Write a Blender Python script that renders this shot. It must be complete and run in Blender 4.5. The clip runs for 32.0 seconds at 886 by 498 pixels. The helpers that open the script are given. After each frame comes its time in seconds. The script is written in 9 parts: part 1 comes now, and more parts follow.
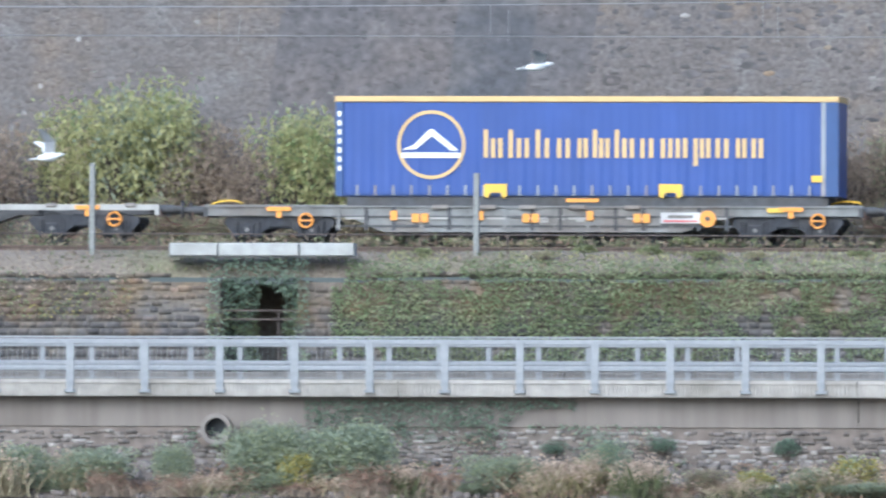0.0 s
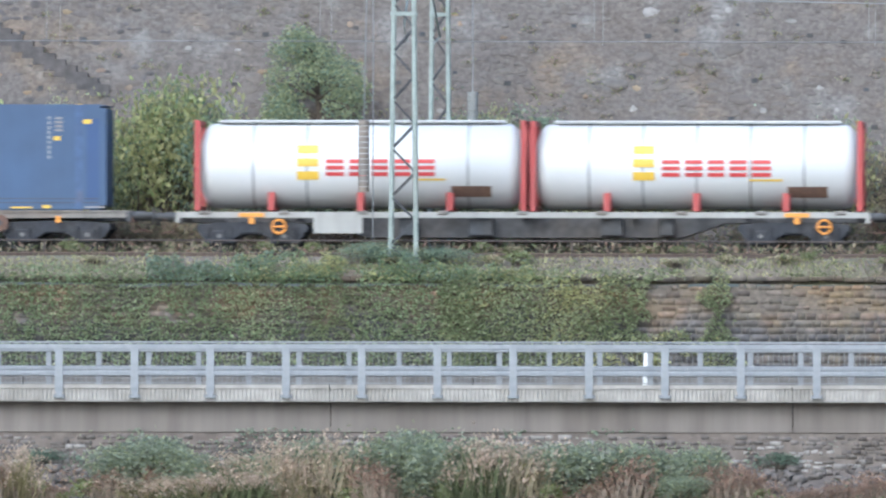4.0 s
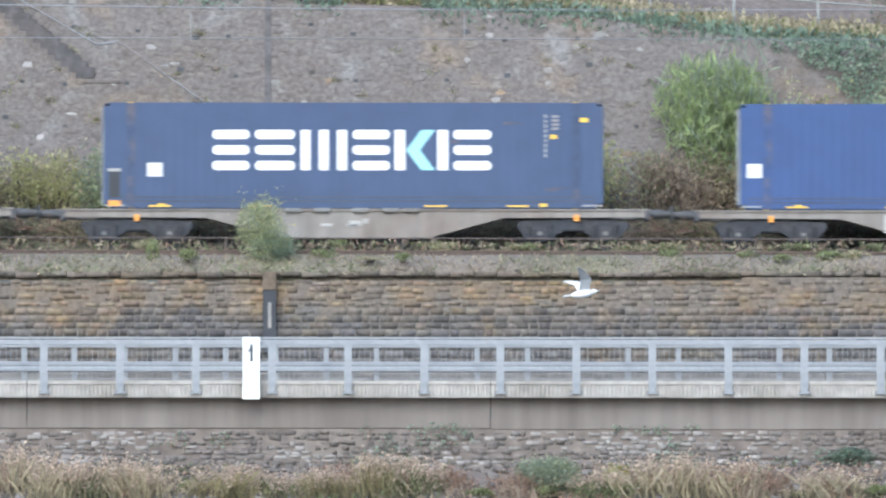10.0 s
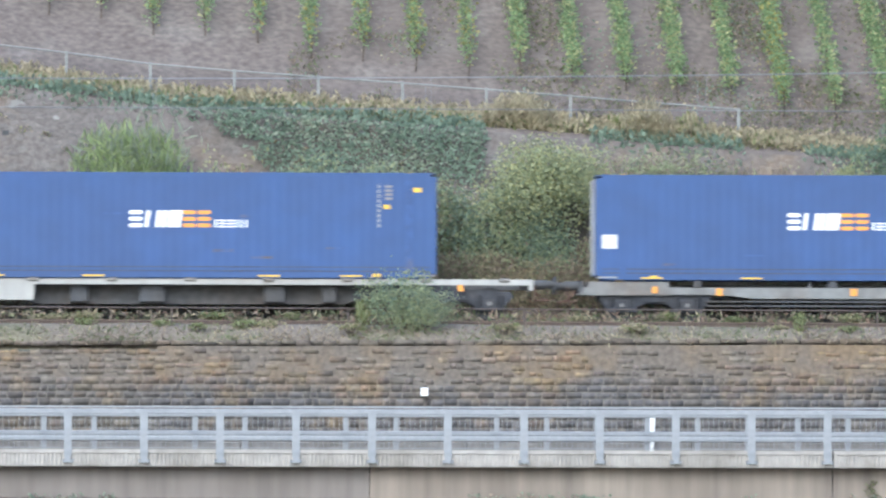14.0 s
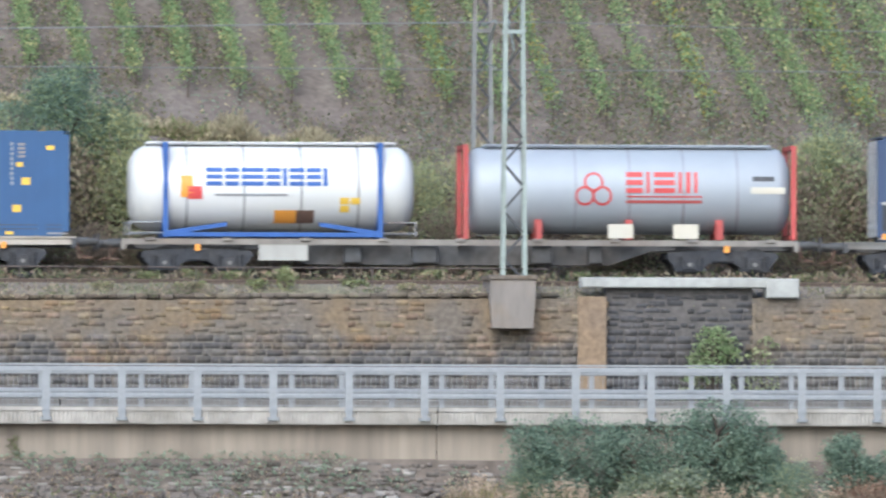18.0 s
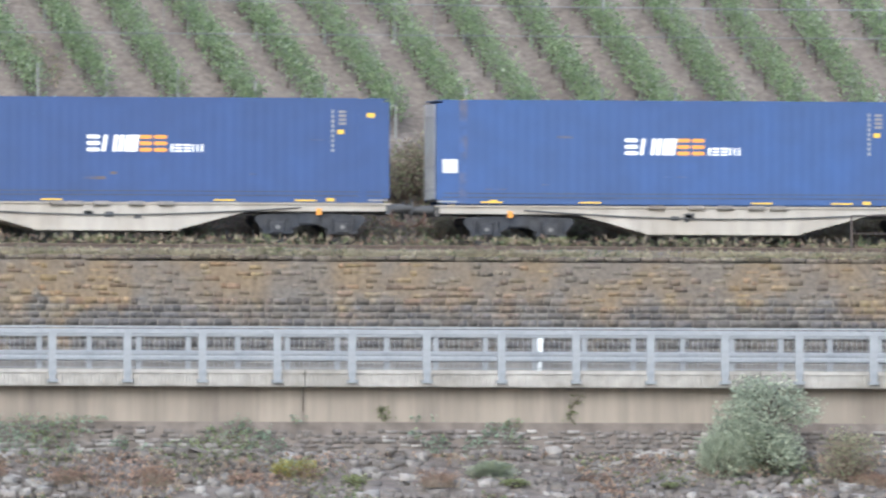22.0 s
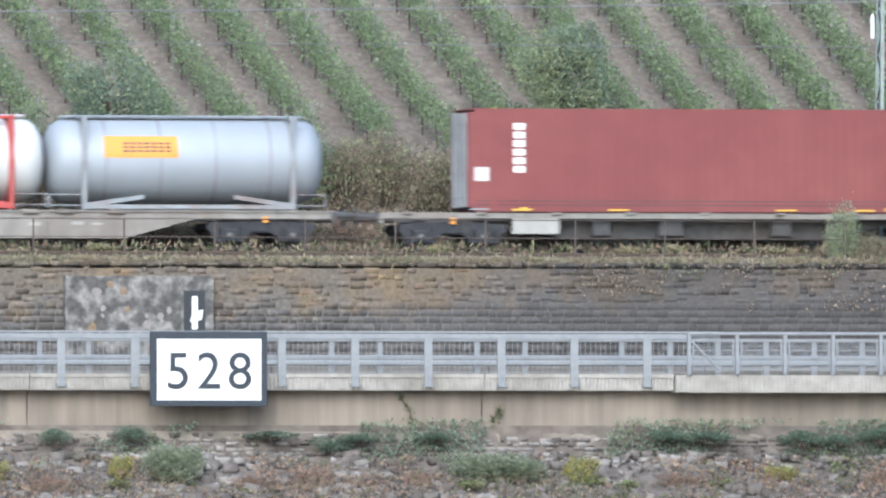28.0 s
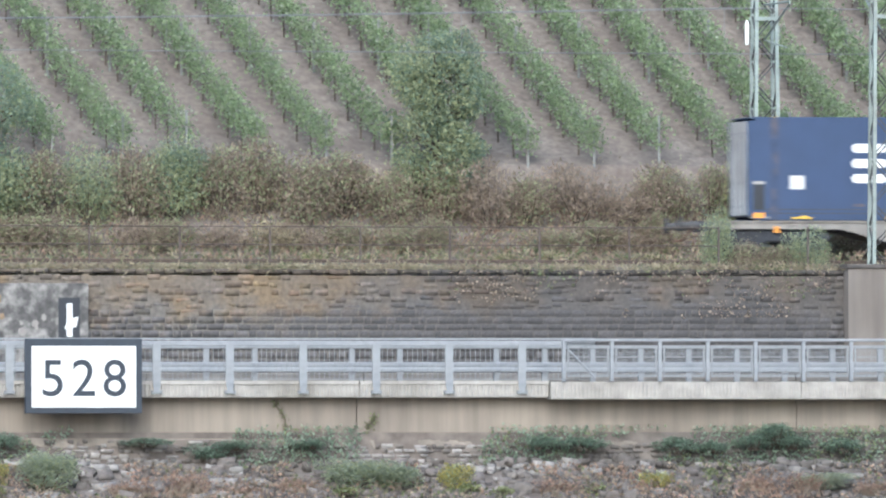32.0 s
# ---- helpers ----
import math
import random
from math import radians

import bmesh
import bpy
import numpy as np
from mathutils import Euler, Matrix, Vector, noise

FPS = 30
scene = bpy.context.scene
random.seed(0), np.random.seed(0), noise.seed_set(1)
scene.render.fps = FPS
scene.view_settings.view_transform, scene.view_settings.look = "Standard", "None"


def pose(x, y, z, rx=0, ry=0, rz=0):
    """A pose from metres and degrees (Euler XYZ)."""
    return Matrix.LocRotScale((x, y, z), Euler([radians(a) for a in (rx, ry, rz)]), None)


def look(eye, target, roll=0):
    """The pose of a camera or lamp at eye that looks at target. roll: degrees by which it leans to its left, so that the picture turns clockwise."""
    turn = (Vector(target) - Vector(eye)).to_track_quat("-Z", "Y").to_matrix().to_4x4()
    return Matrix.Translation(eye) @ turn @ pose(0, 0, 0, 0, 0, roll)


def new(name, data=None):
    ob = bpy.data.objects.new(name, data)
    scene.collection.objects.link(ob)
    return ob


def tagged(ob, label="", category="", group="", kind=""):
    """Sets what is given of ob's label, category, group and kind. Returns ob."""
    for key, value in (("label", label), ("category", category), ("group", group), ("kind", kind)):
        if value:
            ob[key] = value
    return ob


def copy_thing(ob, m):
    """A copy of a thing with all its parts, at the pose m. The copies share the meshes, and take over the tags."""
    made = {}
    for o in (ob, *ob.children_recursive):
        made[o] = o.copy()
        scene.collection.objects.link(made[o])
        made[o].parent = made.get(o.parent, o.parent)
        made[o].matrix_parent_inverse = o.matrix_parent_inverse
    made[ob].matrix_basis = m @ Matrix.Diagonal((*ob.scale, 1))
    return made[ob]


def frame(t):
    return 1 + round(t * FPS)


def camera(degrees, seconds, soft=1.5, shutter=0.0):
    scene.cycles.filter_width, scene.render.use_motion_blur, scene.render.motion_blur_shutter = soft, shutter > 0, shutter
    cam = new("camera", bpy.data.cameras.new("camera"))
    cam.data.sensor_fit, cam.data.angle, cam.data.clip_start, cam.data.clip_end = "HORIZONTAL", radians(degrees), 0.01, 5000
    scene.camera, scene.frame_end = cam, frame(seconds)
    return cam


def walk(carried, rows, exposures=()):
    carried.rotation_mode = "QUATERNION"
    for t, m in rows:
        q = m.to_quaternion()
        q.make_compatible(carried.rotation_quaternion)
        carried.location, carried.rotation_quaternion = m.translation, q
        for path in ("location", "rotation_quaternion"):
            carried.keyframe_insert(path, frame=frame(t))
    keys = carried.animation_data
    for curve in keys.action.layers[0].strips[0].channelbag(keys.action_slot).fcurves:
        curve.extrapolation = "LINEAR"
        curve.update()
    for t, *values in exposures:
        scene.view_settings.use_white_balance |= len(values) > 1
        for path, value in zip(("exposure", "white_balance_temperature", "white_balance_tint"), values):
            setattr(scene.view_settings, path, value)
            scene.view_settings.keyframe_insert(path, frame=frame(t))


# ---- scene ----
# ---------------------------------------------------------------- camera
# A long lens on the far river bank turns with the train; the place lies about 500 m away.
EYE = (0.0, -497.7, -4.5)
LENS = 2.6813
cam = camera(LENS, 32.0, soft=2.2, shutter=0.3)
TURNS = [  # seconds, turn to the right, tilt up, roll
    (0.0, -6.4974, 0.9109, -0.207),
    (0.5, -6.0531, 0.9040, -0.201),
    (1.0, -5.5907, 0.9025, -0.205),
    (1.5, -5.0874, 0.9029, -0.190),
    (2.0, -4.6370, 0.9148, -0.162),
    (2.5, -4.3048, 0.9230, -0.136),
    (4.5, -3.2570, 0.9281, -0.115),
    (5.0, -2.9801, 0.9269, -0.122),
    (5.5, -2.6024, 0.9231, -0.136),
    (6.0, -2.1996, 0.9202, -0.133),
    (6.5, -1.8719, 0.9155, -0.119),
    (7.0, -1.5545, 0.9120, -0.110),
    (7.5, -1.2346, 0.9135, -0.091),
    (8.0, -0.9295, 0.9122, -0.075),
    (8.5, -0.6951, 0.9091, -0.065),
    (9.0, -0.4001, 0.9018, -0.058),
    (9.5, -0.0855, 0.9077, -0.052),
    (10.0, 0.2127, 0.9165, -0.033),
    (10.5, 0.3970, 1.0082, -0.024),
    (11.0, 0.5778, 1.0600, -0.032),
    (11.5, 0.7282, 1.0989, -0.037),
    (12.0, 0.8818, 1.1153, -0.068),
    (12.5, 1.1561, 1.1264, -0.089),
    (13.0, 1.4605, 1.1311, -0.114),
    (13.5, 1.7291, 1.1320, -0.130),
    (15.5, 2.8421, 1.0811, -0.125),
    (16.0, 3.1998, 1.0631, -0.132),
    (16.5, 3.5362, 1.0532, -0.124),
    (17.0, 3.8288, 1.0305, -0.134),
    (17.5, 4.1802, 1.0050, -0.144),
    (18.0, 4.5777, 0.9972, -0.145),
    (18.5, 4.9234, 0.9849, -0.144),
    (19.0, 5.3161, 0.9710, -0.115),
    (19.5, 5.7140, 0.9547, -0.128),
    (20.0, 6.1201, 0.9276, -0.138),
    (20.5, 6.5549, 0.9057, -0.151),
    (21.0, 6.9715, 0.8968, -0.131),
    (21.5, 7.3635, 0.8834, -0.131),
    (22.0, 7.7572, 0.8801, -0.142),
    (22.5, 8.1620, 0.8783, -0.144),
    (23.0, 8.5697, 0.8762, -0.142),
    (23.5, 8.9993, 0.8726, -0.144),
    (24.0, 9.5231, 0.8693, -0.145),
    (24.5, 10.0225, 0.8704, -0.120),
    (25.0, 10.3588, 0.8721, -0.061),
    (25.5, 10.6374, 0.8802, -0.073),
    (26.0, 10.8790, 0.8831, -0.011),
    (26.5, 11.0124, 0.8817, 0.031),
    (28.5, 11.4574, 0.8850, 0.022),
    (29.0, 11.5607, 0.8825, 0.039),
    (29.5, 11.5688, 0.8863, 0.058),
    (30.0, 11.5852, 0.8900, 0.056),
    (30.5, 11.6271, 0.8951, 0.058),
    (31.0, 11.6711, 0.8967, 0.061),
    (31.5, 11.6855, 0.8966, 0.077),
    (32.0, 11.7118, 0.9059, 0.101),
]
walk(cam, [(t, pose(*EYE, 90 + tilt, roll, -turn)) for t, turn, tilt, roll in TURNS],
     exposures=[(0.0, 1.03, 5130, 4.0), (3.0, 0.98, 5130, 4.0), (5.0, 0.81, 5270, 4.0), (6.0, 1.01, 5270, 4.0), (15.0, 1.06, 5270, 4.0), (17.0, 1.03, 5470, 4.0), (19.0, 0.82, 5480, 5.0), (20.0, 0.92, 5480, 5.0), (21.0, 1.03, 5480, 5.0), (28.0, 1.03, 5430, 4.0), (30.0, 0.96, 5430, 4.0), (32.0, 1.08, 5430, 4.0)])

# ---------------------------------------------------------------- light: a hazy, overcast day
world = bpy.data.worlds.new("sky")
scene.world = world
world.use_nodes = True
_n = world.node_tree.nodes
_sky = _n.new("ShaderNodeTexSky")
_sky.sky_type, _sky.sun_disc = "NISHITA", False
_sky.sun_elevation, _sky.sun_rotation = radians(38), radians(199)
_sky.air_density, _sky.dust_density, _sky.ozone_density = 1.0, 4.0, 1.0
world.node_tree.links.new(_sky.outputs[0], _n["Background"].inputs[0])
_n["Background"].inputs[1].default_value = 0.15
_sun = bpy.data.lights.new("sun", "SUN")
_sun.energy, _sun.angle, _sun.color = 1.0, radians(50), (1.0, 0.96, 0.90)
new("sun", _sun).matrix_world = look((0, 0, 60), (20, 58, 12))

# ---------------------------------------------------------------- materials
def material(name, colour, rough=0.8, metal=0.0, grain=6.0, amount=0.25, big=0.5, stain=None, bump=0.2, spread=0.0, piece=0.0, streak=0.0):
    """A surface with grain and patches; stain: a second colour in patches; piece: variation from piece to piece; streak: upright streaks."""
    m = bpy.data.materials.new(name)
    m.use_nodes = True
    nt = m.node_tree
    n, l = nt.nodes, nt.links
    b = n["Principled BSDF"]
    b.inputs["Roughness"].default_value = rough
    b.inputs["Metallic"].default_value = metal
    tc = n.new("ShaderNodeTexCoord")
    col = n.new("ShaderNodeRGB")
    col.outputs[0].default_value = (*colour, 1)
    last = col.outputs[0]
    if stain:
        big_noise = n.new("ShaderNodeTexNoise")
        big_noise.inputs["Scale"].default_value, big_noise.inputs["Detail"].default_value = big, 5
        ramp = n.new("ShaderNodeMapRange")
        ramp.inputs[1].default_value, ramp.inputs[2].default_value = 0.45, 0.68
        mix = n.new("ShaderNodeMix")
        mix.data_type = "RGBA"
        l.new(tc.outputs["Object"], big_noise.inputs["Vector"])
        l.new(big_noise.outputs[0], ramp.inputs[0])
        l.new(ramp.outputs[0], mix.inputs[0])
        l.new(last, mix.inputs[6])
        mix.inputs[7].default_value = (*stain, 1)
        last = mix.outputs[2]
    fine = n.new("ShaderNodeTexNoise")
    fine.inputs["Scale"].default_value, fine.inputs["Detail"].default_value = grain, 6
    if streak:
        mp = n.new("ShaderNodeMapping")
        mp.inputs["Scale"].default_value = (1, 1, streak)
        l.new(tc.outputs["Object"], mp.inputs["Vector"])
        l.new(mp.outputs[0], fine.inputs["Vector"])
    else:
        l.new(tc.outputs["Object"], fine.inputs["Vector"])
    val = n.new("ShaderNodeMapRange")
    val.inputs[1].default_value, val.inputs[2].default_value = 0.3, 0.7
    val.inputs[3].default_value, val.inputs[4].default_value = 1 - amount, 1 + amount
    l.new(fine.outputs[0], val.inputs[0])
    hsv = n.new("ShaderNodeHueSaturation")
    l.new(last, hsv.inputs["Color"])
    if piece or spread:
        rnd = n.new("ShaderNodeObjectInfo" if piece else "ShaderNodeNewGeometry")
        src = rnd.outputs["Random"] if piece else rnd.outputs["Random Per Island"]
        w = piece or spread
        pr = n.new("ShaderNodeMapRange")
        pr.inputs[3].default_value, pr.inputs[4].default_value = 1 - w, 1 + w
        l.new(src, pr.inputs[0])
        mul = n.new("ShaderNodeMath")
        mul.operation = "MULTIPLY"
        l.new(pr.outputs[0], mul.inputs[0])
        l.new(val.outputs[0], mul.inputs[1])
        l.new(mul.outputs[0], hsv.inputs["Value"])
        hu = n.new("ShaderNodeMapRange")
        hu.inputs[3].default_value, hu.inputs[4].default_value = 0.5 - 0.04 * w, 0.5 + 0.05 * w
        odd = n.new("ShaderNodeMath")
        odd.operation = "FRACT"
        m7 = n.new("ShaderNodeMath")
        m7.operation, m7.inputs[1].default_value = "MULTIPLY", 7.31
        l.new(src, m7.inputs[0])
        l.new(m7.outputs[0], odd.inputs[0])
        l.new(odd.outputs[0], hu.inputs[0])
        l.new(hu.outputs[0], hsv.inputs["Hue"])
    else:
        l.new(val.outputs[0], hsv.inputs["Value"])
    l.new(hsv.outputs[0], b.inputs["Base Color"])
    if bump:
        bp = n.new("ShaderNodeBump")
        bp.inputs["Strength"].default_value, bp.inputs["Distance"].default_value = bump, 0.03
        l.new(fine.outputs[0], bp.inputs["Height"])
        l.new(bp.outputs[0], b.inputs["Normal"])
    return m


def leafy(name, colour, spread=0.18):
    """Leaves that let some light through."""
    m = material(name, colour, 0.65, 0, 9, 0.2, spread=spread, bump=0)
    nt = m.node_tree
    b = nt.nodes["Principled BSDF"]
    b.inputs["Specular IOR Level"].default_value = 0.2
    tr = nt.nodes.new("ShaderNodeBsdfTranslucent")
    mix = nt.nodes.new("ShaderNodeMixShader")
    mix.inputs[0].default_value = 0.5
    nt.links.new(b.inputs["Base Color"].links[0].from_socket, tr.inputs["Color"])
    nt.links.new(b.outputs[0], mix.inputs[1])
    nt.links.new(tr.outputs[0], mix.inputs[2])
    nt.links.new(mix.outputs[0], nt.nodes["Material Output"].inputs["Surface"])
    return m



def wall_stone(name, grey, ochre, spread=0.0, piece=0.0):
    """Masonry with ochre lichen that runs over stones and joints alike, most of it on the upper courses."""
    m = material(name, grey, 0.92, 0, 7, 0.28, 0.4, None, 0.4, spread, piece)
    nt = m.node_tree
    n, l = nt.nodes, nt.links
    pos = n.new("ShaderNodeNewGeometry")
    xyz = n.new("ShaderNodeSeparateXYZ")
    l.new(pos.outputs["Position"], xyz.inputs[0])
    patch = n.new("ShaderNodeTexNoise")
    patch.inputs["Scale"].default_value, patch.inputs["Detail"].default_value = 0.9, 6
    patch.inputs["Roughness"].default_value = 0.62
    l.new(pos.outputs["Position"], patch.inputs["Vector"])
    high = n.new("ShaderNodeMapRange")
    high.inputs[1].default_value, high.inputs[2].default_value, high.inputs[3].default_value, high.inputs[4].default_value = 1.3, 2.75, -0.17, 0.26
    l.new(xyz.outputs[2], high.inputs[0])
    along = n.new("ShaderNodeMapRange")
    along.inputs[1].default_value, along.inputs[2].default_value, along.inputs[3].default_value, along.inputs[4].default_value = 96.0, 103.0, 0.0, -0.16
    l.new(xyz.outputs[0], along.inputs[0])
    s1, s2 = n.new("ShaderNodeMath"), n.new("ShaderNodeMath")
    l.new(patch.outputs[0], s1.inputs[0])
    l.new(high.outputs[0], s1.inputs[1])
    l.new(s1.outputs[0], s2.inputs[0])
    l.new(along.outputs[0], s2.inputs[1])
    ramp = n.new("ShaderNodeMapRange")
    ramp.inputs[1].default_value, ramp.inputs[2].default_value, ramp.inputs[4].default_value = 0.38, 0.60, 0.90
    l.new(s2.outputs[0], ramp.inputs[0])
    tint = n.new("ShaderNodeTexNoise")
    tint.inputs["Scale"].default_value, tint.inputs["Detail"].default_value = 0.7, 4
    l.new(pos.outputs["Position"], tint.inputs["Vector"])
    tr = n.new("ShaderNodeMapRange")
    tr.inputs[1].default_value, tr.inputs[2].default_value = 0.42, 0.64
    l.new(tint.outputs[0], tr.inputs[0])
    two = n.new("ShaderNodeMix")
    two.data_type = "RGBA"
    two.inputs[6].default_value, two.inputs[7].default_value = (0.132, 0.110, 0.089, 1), (*ochre, 1)
    l.new(tr.outputs[0], two.inputs[0])
    mix = n.new("ShaderNodeMix")
    mix.data_type = "RGBA"
    hsv = next(q for q in n if q.type == "HUE_SAT")
    mix.inputs[6].default_value = (*grey, 1)
    l.new(two.outputs[2], mix.inputs[7])
    l.new(ramp.outputs[0], mix.inputs[0])
    l.new(mix.outputs[2], hsv.inputs["Color"])
    return m


def patched(key, colour, scale, lo, hi, most=1.0, stretch=(1.0, 1.0, 1.0), shift=0.0):
    """Lay a further layer of weathering in patches over a material; the patches run on over neighbouring parts."""
    nt = M[key].node_tree
    n, l = nt.nodes, nt.links
    hsv = next(q for q in n if q.type == "HUE_SAT")
    before = hsv.inputs["Color"].links[0].from_socket
    pos, mp, tex, ramp, mix = n.new("ShaderNodeNewGeometry"), n.new("ShaderNodeMapping"), n.new("ShaderNodeTexNoise"), n.new("ShaderNodeMapRange"), n.new("ShaderNodeMix")
    mp.inputs["Scale"].default_value, mp.inputs["Location"].default_value = stretch, (shift, shift, shift)
    tex.inputs["Scale"].default_value, tex.inputs["Detail"].default_value, tex.inputs["Roughness"].default_value = scale, 6, 0.6
    ramp.inputs[1].default_value, ramp.inputs[2].default_value, ramp.inputs[4].default_value = lo, hi, most
    mix.data_type = "RGBA"
    mix.inputs[7].default_value = (*colour, 1)
    l.new(pos.outputs["Position"], mp.inputs["Vector"])
    l.new(mp.outputs[0], tex.inputs["Vector"])
    l.new(tex.outputs[0], ramp.inputs[0])
    l.new(ramp.outputs[0], mix.inputs[0])
    l.new(before, mix.inputs[6])
    l.new(mix.outputs[2], hsv.inputs["Color"])


